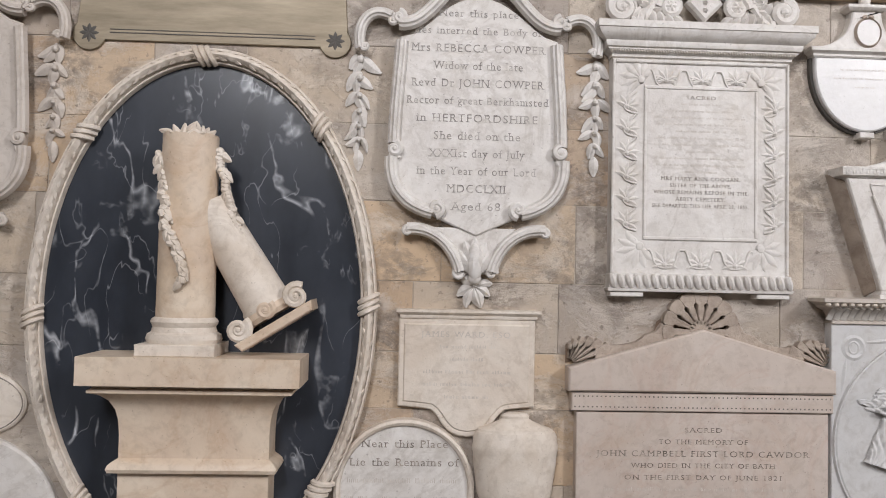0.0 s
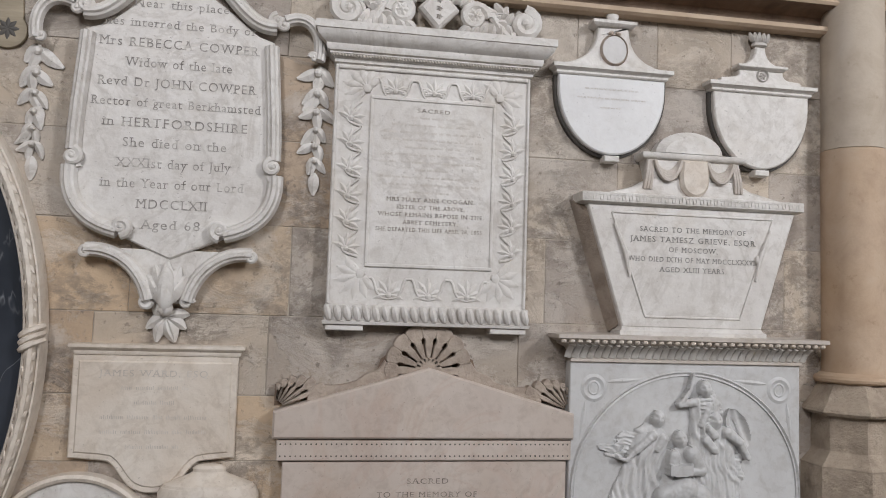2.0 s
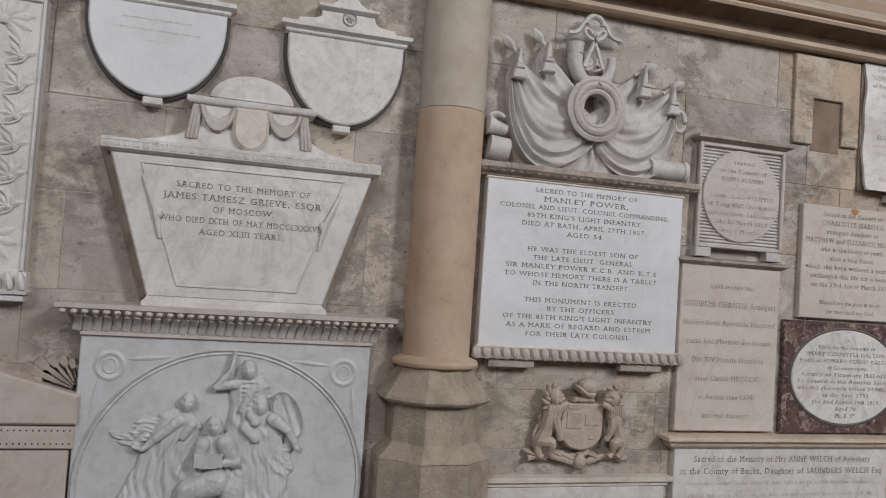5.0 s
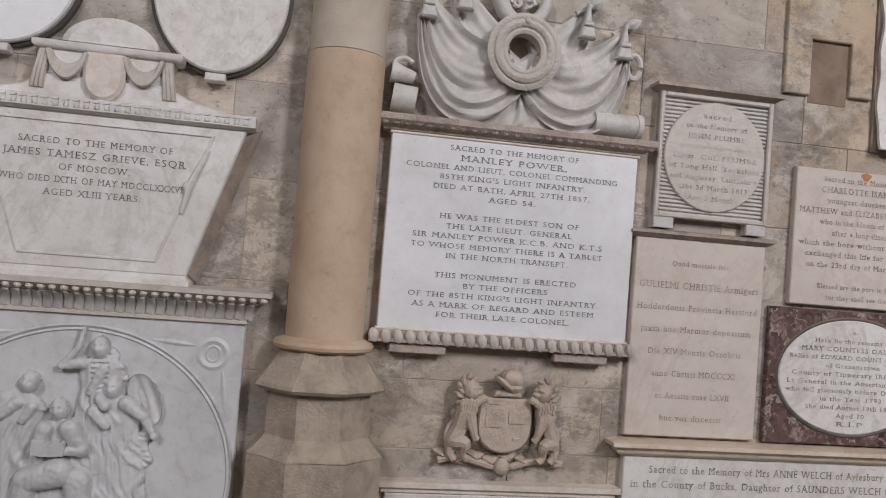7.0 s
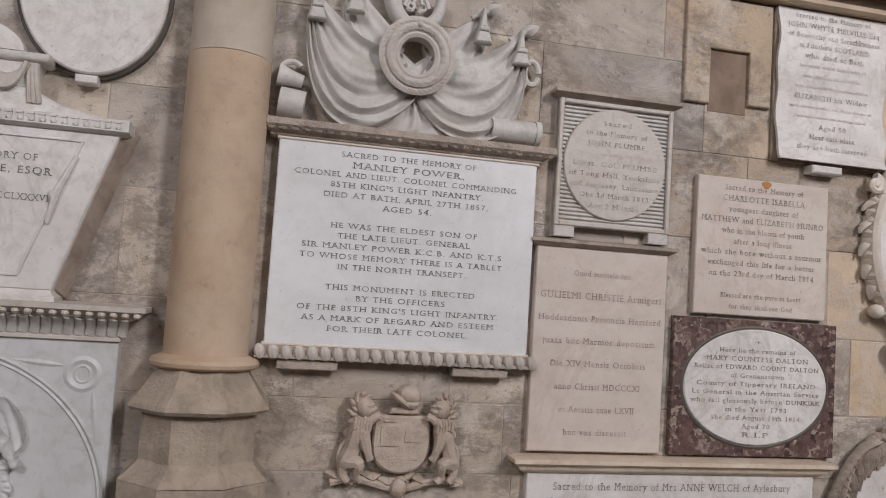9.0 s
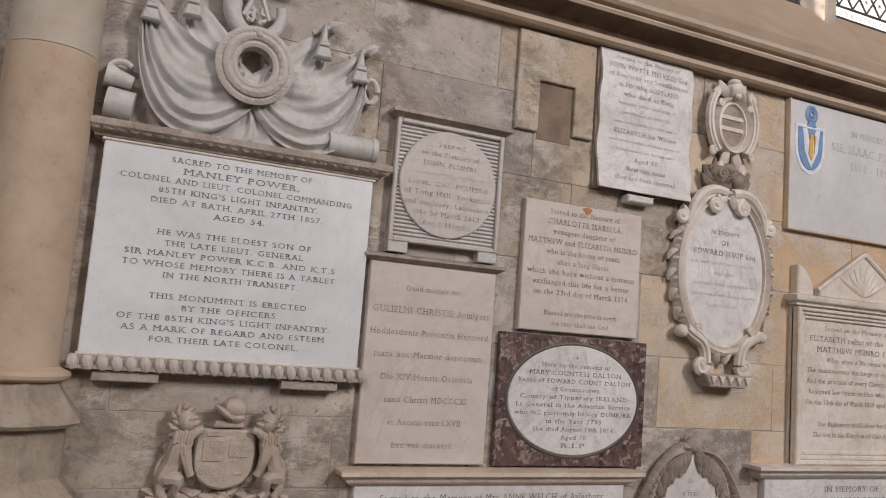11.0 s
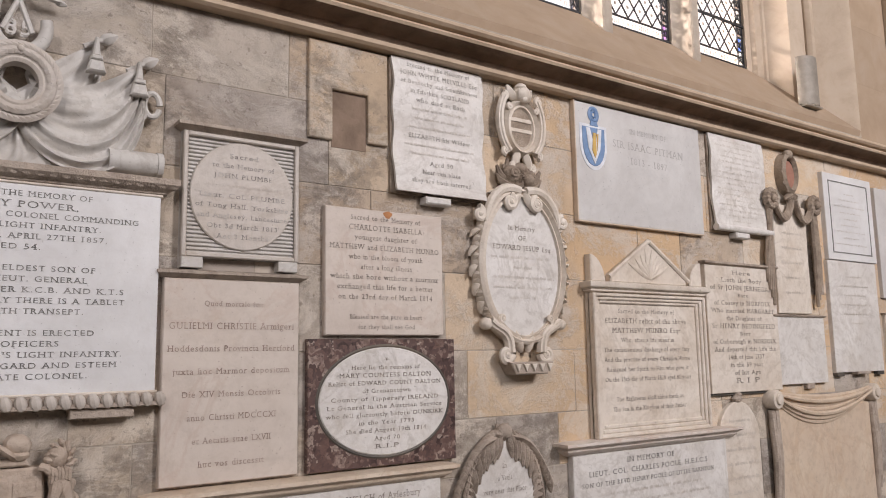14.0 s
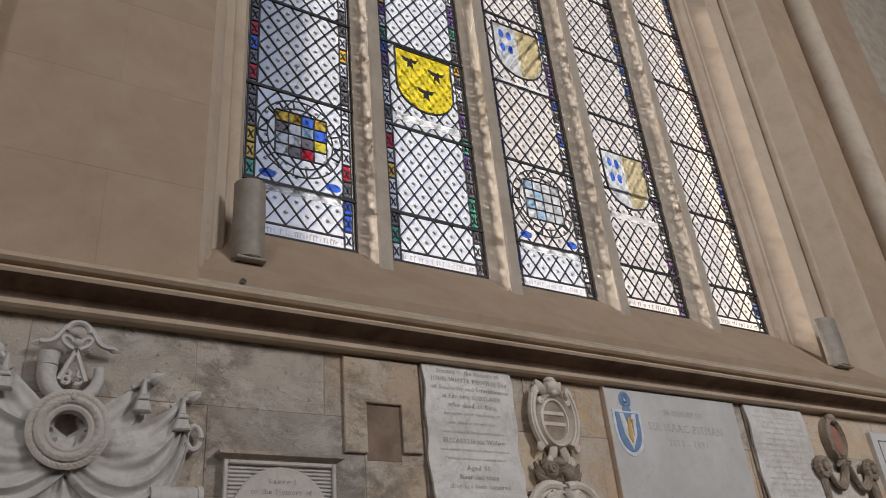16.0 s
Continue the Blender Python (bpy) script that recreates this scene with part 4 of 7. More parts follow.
def leaf_drop(geo, x, z0, z1, w, size, rng):
    """A hanging string of bay leaves."""
    z = z0
    while z > z1 + size * 0.5:
        s = size * (0.6 + 0.4 * (z - z1) / (z0 - z1))
        for a in (-128, -52, -92):
            geo.leaf(x + rng.uniform(-0.012, 0.012), z + rng.uniform(-0.01, 0.01), w, s * rng.uniform(0.85, 1.2), s * rng.uniform(0.42, 0.6), a + rng.uniform(-18, 18), rng.uniform(0.018, 0.03), 5, rng.uniform(-25, 25))
        geo.blob(x, z - s * 0.2, w + 0.02, s * 0.18, s * 0.18, 0.02, n=8, m=5)
        z -= s * 0.85
    geo.leaf(x, z, w, size * 0.9, size * 0.45, -90, 0.022, 5)


def double(geo, path, w, r):
    """A moulded rib: a broad band with a finer one along its back."""
    geo.tube([(x, z, w) for x, z in path], r, 8, 0.9)
    geo.tube([(x, z, w + r * 0.75) for x, z in path], r * 0.42, 6, 0.8)


def gadroon(parent, material, xa, xb, z, h, w, n):
    for i in range(n):
        x = xa + (xb - xa) * (i + 0.5) / n
        part("gadroon", Geo().blob(x, z, w, (xb - xa) / n * 0.46, h * 0.62, h * 0.45, 14, 8, 5), material, parent)


rng = random.Random(3)

# ---- first bay ----
oval = thing("oval_monument", -0.424, 0.2, "oval black marble monument in a leaf-bound cream frame", "memorial")
OX, OZ, ORX, ORZ = -0.424, 1.35, 0.715, 1.108
part("black_slab", Geo().poly(arc(OX, OZ, ORX, ORZ, 0, 355, 71), -0.01, 0.045, 0.004), BLACKM, oval, "black marble with white veins")
prof = [(-0.034, 0.02), (-0.036, 0.062), (-0.031, 0.074), (-0.024, 0.074), (-0.022, 0.066), (-0.012, 0.092), (0.0, 0.102), (0.012, 0.096), (0.022, 0.072), (0.024, 0.08), (0.031, 0.080), (0.036, 0.066), (0.036, 0.0)]
frame_geo = Geo().ring(OX, OZ, ORX, ORZ, prof, 220, lambda a, o: 0.010 * abs(math.sin(a * 44 + o * 60)) if abs(o) < 0.022 else 0)
for k in range(132):
    s = 2 * math.pi * k / 132
    way = 1 if math.cos(s) * math.sin(s) < 0 else -1
    px, pz = OX + ORX * math.cos(s), OZ + ORZ * math.sin(s)
    tang = math.degrees(math.atan2(ORZ * math.cos(s), -ORX * math.sin(s)))
    tang = tang if way > 0 else tang + 180
    for d in (-24, 24, 0):
        frame_geo.leaf(px, pz, 0.088, 0.046, 0.022, tang + d + 4 * math.sin(k * 3.3), 0.016, 3)
part("leaf_frame", frame_geo, CREAM, oval)
for a in range(0, 360, 45):
    t = radians(a + 2)
    cx, cz = OX + ORX * math.cos(t), OZ + ORZ * math.sin(t)
    nx, nz = math.cos(t) / ORX, math.sin(t) / ORZ
    l = math.hypot(nx, nz)
    nx, nz = nx / l, nz / l
    band = Geo()
    for off, lean in ((-0.026, 0.018), (0.0, 0.018), (0.026, 0.018)):
        path = []
        for k in range(9):
            s = -1 + k / 4
            tx, tz = cx - nz * (off + lean * s), cz + nx * (off + lean * s)
            path.append((tx + nx * 0.039 * s, tz + nz * 0.039 * s, 0.055 + 0.050 * math.sqrt(max(0, 1 - s * s * 0.96))))
        band.tube(path, 0.0125, 6)
    part("ribbon_band", band, CREAM, oval)
part("bracket_shelf", Geo().mould(-0.632, -0.180, [(0.12, 0.40), (0.20, 0.50), (0.20, 0.685), (0.232, 0.69), (0.238, 0.705), (0.232, 0.722), (0.215, 0.735), (0.20, 0.745), (0.20, 0.84), (0.204, 0.90), (0.214, 0.945),
                                                      (0.235, 0.985), (0.268, 1.012), (0.30, 1.022), (0.30, 1.035), (0.285, 1.04), (0.285, 1.05), (0.335, 1.055), (0.335, 1.17)], 0.04), TAN, oval, "tan marble bracket shelf")
column = thing("broken_column", -0.462, 1.17, "broken tan marble column hung with carved leaves", "column", "", 0.165)
part("plinth", Geo().box(-0.63, -0.312, 1.17, 1.218, 0.05, 0.305, 0.004), CREAM, column)
part("base", Geo().lathe(-0.468, 0.175, [(0.148, 1.218), (0.156, 1.235), (0.15, 1.256), (0.135, 1.264), (0.128, 1.285), (0.134, 1.296), (0.138, 1.306), (0.133, 1.318), (0.123, 1.325)], 32, 0.8), CREAM, column)
sh = Geo()
prof_n = 40
rows = []
for i in range(9):
    rows.append([(-0.466 + (0.121 - 0.006 * i / 8) * math.cos(2 * math.pi * k / prof_n), (1.322 + 0.75 * i / 8 + (0.02 * noise.noise((k * 0.7, 3, 1)) + 0.012 if i == 8 else 0)), 0.175 + 0.097 * math.sin(2 * math.pi * k / prof_n)) for k in range(prof_n)])
sh.add([P(*p) for r in rows for p in r], [(i * prof_n + k, i * prof_n + (k + 1) % prof_n, (i + 1) * prof_n + (k + 1) % prof_n, (i + 1) * prof_n + k) for i in range(8) for k in range(prof_n)] + [tuple(range(8 * prof_n, 9 * prof_n))])
part("shaft", sh, TAN, column)
gar = Geo()
for i in range(26):
    s = i / 25
    x = -0.59 + 0.13 * s + 0.012 * math.sin(9 * s)
    z = 2.0 - 0.52 * s
    w = 0.20 + 0.085 * min(1, s * 1.6)
    gar.leaf(x, z, w, 0.055, 0.032, rng.uniform(-130, -40), 0.02, 4)
    gar.blob(x + rng.uniform(-0.014, 0.014), z, w + 0.006, 0.016, 0.02, 0.014, rng.uniform(0, 90), 7, 4)
for i in range(22):
    s = i / 21
    x, z = -0.335 + 0.085 * s ** 1.5, 2.02 - 0.34 * s
    gar.leaf(x, z, 0.19, 0.05, 0.034, rng.uniform(-130, -30), 0.026, 4)
    gar.blob(x + rng.uniform(-0.012, 0.012), z, 0.2, 0.018, 0.02, 0.018, rng.uniform(0, 90), 7, 4)
for i in range(16):
    gar.leaf(-0.53 + rng.uniform(0, 0.13), 2.07 + rng.uniform(-0.005, 0.02), 0.17 + rng.uniform(-0.03, 0.05), 0.06, 0.03, rng.uniform(20, 170), 0.02, 4)
part("leaf_garland", gar, CREAM, column)
fallen = thing("fallen_capital", 0.0, 1.18, "fallen cream marble shaft ending in a scrolled capital", "column piece", "", 0.15)
cap = Vector((-0.075, 0.15, 1.288))
rot = Matrix((( 0.848, 0.0, 0.53), (0.0, 1.0, 0.0), (0.53, 0.0, -0.848)))
frame_m = Matrix.Translation(cap) @ rot.to_4x4()
part("shaft", Geo().lathe(0, 0, [(0.088, -0.60), (0.098, -0.30), (0.104, -0.13), (0.112, -0.115), (0.112, -0.10)], 28, 0.95, frame_m), CREAM, fallen)
ab = Geo().lathe(0, 0, [(0.12, -0.10), (0.13, -0.075), (0.118, -0.055)], 28, 0.9, frame_m)
crn = [frame_m @ Vector(p) for p in ((-0.18, 0.11, -0.03), (0.18, 0.11, -0.03), (0.165, 0.11, 0.01), (-0.165, 0.11, 0.01))]
ab.poly([(c.x, c.z) for c in crn], 0.05, 0.27, 0.006)
part("abacus", ab, TAN, fallen)
for sx in (-0.135, 0.0, 0.135):
    c = frame_m @ Vector((sx, 0, -0.075 if sx else -0.09))
    part("volute", Geo().scroll(c.x, c.z, 0.25, 0.064 if sx else 0.048, 1.8, 60, 1 if sx > 0 else -1, 0.018), CREAM if sx else TAN, fallen)

plate = thing("brass_plate", -0.43, 2.48, "tarnished brass inscription plate with rosette corners", "plaque")
pts = [(-0.90, 2.53), (0.04, 2.53)] + arc(0.11, 2.555, 0.072, 0.072, -160, 40, 12) + [(0.15, 2.83), (-1.0, 2.83)] + arc(-0.97, 2.555, 0.072, 0.072, 140, 340, 12)
part("plate", Geo().poly(pts, -0.01, 0.016, 0.003), BRASS, plate)
ln = Geo().box(-0.88, 0.02, 2.562, 2.566, 0.016, 0.0185, 0).box(-0.88, 0.02, 2.577, 2.58, 0.016, 0.0185, 0)
part("engraved_border", ln, DARK, plate)
for x in (-0.97, 0.11):
    r = Geo()
    for k in range(8):
        r.leaf(x, 2.56, 0.015, 0.042, 0.02, 45 * k, 0.004, 3)
    part("engraved_rosette", r, DARK, plate)


def cartouche(name, cx, dx, label, material, drop_x=0.225):
    """A scrolled rococo cartouche; dx shifts it along the wall."""
    t = thing(name, cx, 1.38, label, "memorial")
    X = lambda x: x + dx
    panel = [(X(0.40), 2.58)] + [(X(x), z) for x, z in bez((0.47, 2.60), (0.56, 2.66), (0.62, 2.765), (0.75, 2.77), 8)] + [(X(x), z) for x, z in bez((0.76, 2.77), (0.88, 2.765), (0.96, 2.66), (1.05, 2.60), 8)] + [(X(1.11), 2.58)]
    panel += [(X(x), z) for x, z in bez((1.10, 2.45), (1.115, 2.30), (1.14, 2.20), (1.13, 2.06), 8)] + [(X(x), z) for x, z in bez((1.10, 1.93), (1.04, 1.80), (0.88, 1.76), (0.76, 1.70), 8)]
    panel += [(X(x), z) for x, z in bez((0.75, 1.70), (0.62, 1.76), (0.48, 1.80), (0.41, 1.93), 8)] + [(X(x), z) for x, z in bez((0.38, 2.06), (0.375, 2.20), (0.40, 2.30), (0.41, 2.45), 8)]
    part("panel", Geo().poly(panel, -0.01, 0.05, 0.006), material, t)
    M = lambda pts: [(X(1.512 - x), z) for x, z in pts]
    for side in (0, 1):
        S = (lambda pts: [(X(x), z) for x, z in pts]) if side == 0 else M
        sx = 1 if side == 0 else -1
        rib = Geo()
        double(rib, S(bez((0.41, 2.56), (0.40, 2.38), (0.385, 2.25), (0.385, 2.10), 10)), 0.055, 0.030)
        e = S([(0.375, 2.085)])[0]
        rib.scroll(e[0] + 0.012 * sx, e[1] - 0.01, 0.07, 0.045, 1.4, 90, -sx, 0.017)
        part("side_rib", rib, material, t)
        low = Geo()
        double(low, S(bez((0.375, 2.04), (0.365, 1.92), (0.42, 1.83), (0.56, 1.80), 12)), 0.055, 0.032)
        e = S([(0.575, 1.815)])[0]
        low.scroll(e[0], e[1], 0.07, 0.05, 1.3, -90, sx, 0.018)
        e = S([(0.385, 2.035)])[0]
        low.scroll(e[0], e[1], 0.06, 0.035, 1.2, 0, sx, 0.014)
        part("lower_scroll", low, material, t)
        c = Geo()
        double(c, S(bez((0.45, 1.725), (0.56, 1.74), (0.66, 1.66), (0.685, 1.54), 12)), 0.05, 0.028)
        e = S([(0.452, 1.715)])[0]
        c.scroll(e[0], e[1], 0.06, 0.03, 1.2, 90, sx, 0.012)
        part("bottom_scroll", c, material, t)
        hnd = Geo()
        double(hnd, S(bez((0.225, 2.52), (0.20, 2.64), (0.27, 2.72), (0.36, 2.67), 12)), 0.05, 0.026)
        e = S([(0.365, 2.65)])[0]
        hnd.scroll(e[0], e[1], 0.06, 0.035, 1.2, 90, -sx, 0.013)
        e = S([(0.245, 2.53)])[0]
        hnd.scroll(e[0], e[1], 0.06, 0.028, 1.2, 180, sx, 0.011)
        part("side_handle", hnd, material, t)
        top = Geo()
        double(top, S(bez((0.395, 2.64), (0.47, 2.63), (0.52, 2.69), (0.585, 2.765), 10) + bez((0.60, 2.78), (0.64, 2.82), (0.69, 2.845), (0.756, 2.845), 8)), 0.055, 0.032)
        double(top, S(bez((0.55, 2.80), (0.60, 2.86), (0.68, 2.90), (0.756, 2.90), 8)), 0.04, 0.024)
        e = S([(0.395, 2.665)])[0]
        top.scroll(e[0], e[1], 0.06, 0.042, 1.4, 90, -sx, 0.016)
        part("top_scroll", top, material, t)
        drop = Geo()
        e = S([(drop_x, 2.50)])[0]
        leaf_drop(drop, e[0], 2.50, 2.06, 0.004, 0.102, rng)
        part("leaf_drop", drop, material, t)
    part("foot_plate", Geo().poly([(X(0.57), 1.735), (X(0.935), 1.735), (X(0.86), 1.64), (X(0.81), 1.53), (X(0.695), 1.53), (X(0.645), 1.64)], -0.01, 0.04, 0.006), material, t)
    ac = Geo()
    for a, l in ((90, 0.16), (72, 0.15), (108, 0.15), (55, 0.13), (125, 0.13)):
        ac.leaf(X(0.752), 1.53, 0.05, l, 0.06, a, 0.035, 6)
    ac.blob(X(0.752), 1.58, 0.07, 0.035, 0.09, 0.035)
    ac.blob(X(0.752), 1.51, 0.06, 0.03, 0.03, 0.03)
    for s in (-1, 1):
        ac.scroll(X(0.752 + 0.075 * s), 1.535, 0.05, 0.035, 1.3, 0, s, 0.013)
    part("acanthus", ac, material, t)
    pend = Geo()
    for a in (-90, -50, -130, -10, -170, 30, 150):
        pend.leaf(X(0.752), 1.475, 0.01, 0.10 if abs(a + 90) < 60 else 0.085, 0.05, a, 0.035, 5, -20 if a > -90 else 20)
    part("pendant_leaf", pend, material, t)
    return t


t = cartouche("cartouche", 0.752, 0.0, "white marble rococo cartouche tablet with leaf drops", WHITE)
inscription(t, 0.752, 2.735, 1.79, 0.64, [("Near this place", 0.55, 0.9), ("lies interred the Body of", 0.88, 0.9), ("Mrs REBECCA COWPER", 0.93), ("Widow of the late", 0.62), ("Revd Dr JOHN COWPER", 0.92),
                                        ("Rector of great Berkhamsted", 0.98, 0.95), ("in HERTFORDSHIRE", 0.84), ("She died on the", 0.60), ("XXXIst day of July", 0.66), ("in the Year of our Lord", 0.82), ("MDCCLXII", 0.40), ("Aged 68", 0.34)], 0.05, LETTER_SOFT, 0.46)
t = cartouche("cartouche", -1.64, -2.35, "dull cream stone scrolled cartouche tablet", DULL, 0.27)
inscription(t, -1.598, 2.70, 1.80, 0.60, [(None, 0.5), (None, 0.9), (None, 0.9), (None, 0.7), (None, 0.9), (None, 0.8), (None, 0.6)], 0.05, LETTER_WORN)

t = thing("oval_tablet", -1.42, 0.80, "small cream oval tablet with an incised rim", "memorial")
part("slab", Geo().poly(arc(-1.42, 0.93, 0.25, 0.15, 0, 350, 35), -0.01, 0.025, 0.008), CREAM, t)
part("incised_rim", Geo().ring(-1.42, 0.93, 0.235, 0.135, [(-0.004, 0.024), (0, 0.027), (0.004, 0.024)], 40), LETTER_WORN, t)
t = thing("arched_tablet", -1.45, 0.2, "round-headed white marble tablet", "memorial")
part("slab", Geo().poly([(-1.90, 0.2), (-1.02, 0.2)] + arc(-1.46, 0.45, 0.44, 0.36, 0, 180, 24), -0.01, 0.035, 0.01), WHITE, t)

t = thing("plain_tablet", 0.735, 0.81, "cream marble tablet with a shaped foot", "memorial")
pts = [(0.425, 0.945), (0.54, 0.935)] + bez((0.57, 0.93), (0.62, 0.90), (0.62, 0.815), (0.73, 0.812), 8) + bez((0.74, 0.812), (0.845, 0.815), (0.845, 0.90), (0.90, 0.93), 8) + [(0.93, 0.935), (1.03, 0.945), (1.03, 1.33), (0.425, 1.33)]
part("slab", Geo().poly(pts, -0.01, 0.028, 0.005), CREAM, t)
inner = inset(pts, 0.022)
part("raised_panel", Geo().poly(inner, 0.02, 0.034, 0.006), CREAM, t)
part("cap_moulding", Geo().mould(0.432, 1.034, [(0.03, 1.33), (0.034, 1.338), (0.034, 1.345), (0.044, 1.352), (0.05, 1.358), (0.05, 1.37), (0.03, 1.373)]), CREAM, t)
inscription(t, 0.727, 1.29, 0.96, 0.48, [("JAMES WARD, ESQ.", 0.85), (None, 0.5), (None, 0.3), (None, 0.8), (None, 0.8), (None, 0.4)], 0.034, LETTER_FAINT, 0.45)

t = thing("round_tablet", 0.463, 0.25, "round white marble tablet with a raised rim", "memorial")
part("disc", Geo().poly(arc(0.463, 0.58, 0.305, 0.305, 0, 355, 60), -0.01, 0.03, 0.005), WHITE, t)
part("rim", Geo().ring(0.463, 0.58, 0.295, 0.295, [(-0.018, 0.028), (-0.012, 0.045), (0.0, 0.052), (0.012, 0.045), (0.016, 0.0)], 64), CREAM, t)
inscription(t, 0.463, 0.82, 0.34, 0.50, [("Near this Place", 0.75), ("Lie the Remains of", 0.95), (None, 1.0), (None, 1.0), (None, 0.95), (None, 0.8)], 0.03, LETTER_WORN, 0.42)
t = thing("carved_urn", 0.96, 0.25, "cream stone urn carved in relief with a lid", "urn", "", 0.06)
part("lid", Geo().lathe(0.945, 0.05, [(0.17, 0.845), (0.165, 0.855), (0.12, 0.872), (0.075, 0.89), (0.06, 0.90), (0.062, 0.912), (0.05, 0.922), (0.03, 0.926)], 28, 0.5), CREAM, t)
part("body", Geo().lathe(0.945, 0.05, [(0.05, 0.25), (0.10, 0.26), (0.10, 0.30), (0.05, 0.32), (0.05, 0.36), (0.12, 0.45), (0.165, 0.58), (0.182, 0.70), (0.186, 0.755), (0.19, 0.765), (0.19, 0.785), (0.186, 0.795), (0.186, 0.82), (0.175, 0.845)], 28, 0.5), CREAM, t)

# tablet in a palmette border
t = thing("palmette_tablet", 1.76, 1.44, "white marble tablet framed by carved palmettes under a cornice", "memorial")
part("slab", Geo().box(1.355, 2.165, 1.53, 2.52, -0.01, 0.06, 0.004), WHITE, t)
part("inner_frame", Geo().box(1.50, 2.02, 1.70, 1.715, 0.05, 0.068, 0.003).box(1.50, 2.02, 2.38, 2.395, 0.05, 0.068, 0.003).box(1.50, 1.513, 1.715, 2.38, 0.05, 0.068, 0.003).box(2.007, 2.02, 1.715, 2.38, 0.05, 0.068, 0.003), WHITE, t)
part("text_panel", Geo().box(1.513, 2.007, 1.715, 2.38, 0.05, 0.063, 0.0), WHITE, t)
part("edge_moulding", Geo().box(1.355, 1.368, 1.55, 2.51, 0.05, 0.07, 0.004).box(2.152, 2.165, 1.55, 2.51, 0.05, 0.07, 0.004).box(1.368, 2.152, 2.495, 2.51, 0.05, 0.07, 0.004), WHITE, t)
part("cornice", Geo().mould(1.36, 2.165, [(0.06, 2.515), (0.07, 2.52), (0.07, 2.532), (0.078, 2.54), (0.09, 2.55), (0.09, 2.556), (0.10, 2.56), (0.105, 2.575), (0.105, 2.585), (0.12, 2.595), (0.14, 2.612), (0.145, 2.63), (0.15, 2.632), (0.15, 2.662), (0.06, 2.668)]), WHITE, t)
beads = Geo()
for i in range(70):
    beads.blob(1.345 + 0.835 * i / 69, 2.543, 0.088, 0.0045, 0.0055, 0.005, n=6, m=4)
part("bead_row", beads, LETTER_FAINT, t)
part("foot_moulding", Geo().mould(1.36, 2.165, [(0.06, 1.468), (0.075, 1.47), (0.078, 1.482), (0.07, 1.486), (0.07, 1.545), (0.06, 1.55)]), WHITE, t)
gadroon(t, WHITE, 1.345, 2.18, 1.515, 0.058, 0.072, 22)
for xa in (1.355, 2.02):
    part("foot", Geo().box(xa, xa + 0.15, 1.445, 1.468, 0.0, 0.065, 0.003), WHITE, t)
orn = Geo()
for x in (1.60, 1.76, 1.92):
    palmette(orn, x, 2.418, 0.06, 0.062, 90, 7, 190)
    palmette(orn, x, 1.59, 0.06, 0.072, 90, 7, 190)
    orn.scroll(x - 0.035, 2.415, 0.062, 0.02, 1.2, 180, -1, 0.006)
    orn.scroll(x + 0.035, 2.415, 0.062, 0.02, 1.2, 0, 1, 0.006)
for x, a in ((1.44, 135), (2.08, 45)):
    palmette(orn, x + (0.045 if a > 90 else -0.045), 2.42, 0.06, 0.105, a, 7, 170)
    palmette(orn, x + (0.045 if a > 90 else -0.045), 1.67, 0.06, 0.11, -a, 7, 170)
for k in range(6):
    z = 1.79 + 0.105 * k
    for x, s in ((1.435, 1), (2.087, -1)):
        palmette(orn, x - 0.012 * s, z - 0.02, 0.06, 0.066, 66 if s > 0 else 114, 6, 165)
        orn.tube(lift(bez((x + 0.035 * s, z - 0.05), (x - 0.04 * s, z - 0.04), (x - 0.05 * s, z - 0.01), (x + 0.03 * s, z + 0.05), 8), 0.063), 0.0055, 6)
for k in range(3):
    x = 1.60 + 0.16 * k
    for z in (2.43, 1.62):
        orn.tube(lift(bez((x - 0.08, z + 0.035), (x - 0.045, z + 0.05), (x - 0.07, z - 0.05), (x, z - 0.045), 8), 0.063), 0.005, 6)
        orn.tube(lift(bez((x + 0.08, z + 0.035), (x + 0.045, z + 0.05), (x + 0.07, z - 0.05), (x, z - 0.045), 8), 0.063), 0.005, 6)
part("palmette_border", orn, WHITE, t)
for s in (-1, 1):
    cr = Geo()
    cr.scroll(1.765 + 0.37 * s, 2.745, 0.06, 0.084, 1.5, 90, -s, 0.027)
    rosette(cr, 1.765 + 0.37 * s, 2.75, 0.07, 0.045)
    cr.tube(lift(bez((1.765 + 0.33 * s, 2.69), (1.765 + 0.24 * s, 2.68), (1.765 + 0.27 * s, 2.76), (1.765 + 0.18 * s, 2.80), 10), 0.06), 0.02, 7)
    cr.scroll(1.765 + 0.155 * s, 2.755, 0.06, 0.080, 1.4, 0 if s > 0 else 180, s, 0.025)
    rosette(cr, 1.765 + 0.155 * s, 2.755, 0.075, 0.038)
    for k in range(6):
        cr.leaf(1.765 + (0.06 + 0.035 * k) * s, 2.81 - 0.012 * k, 0.05, 0.07, 0.045, 90 - 40 * s, 0.03, 5, -30 * s)
        cr.leaf(1.765 + (0.09 + 0.045 * k) * s, 2.675, 0.045, 0.085, 0.05, 90 - (50 - 14 * k) * s, 0.04, 5)
        cr.leaf(1.765 + (0.24 + 0.02 * k) * s, 2.74 + 0.012 * k, 0.045, 0.075, 0.045, 60 * k, 0.04, 5)
    part("scrolled_crest", cr, WHITE, t, "", 35, "stuff")
part("lozenge", Geo().poly([(1.765, 2.68), (1.85, 2.77), (1.765, 2.862), (1.68, 2.77)], 0.05, 0.095, 0.012), WHITE, t)
lz = Geo()
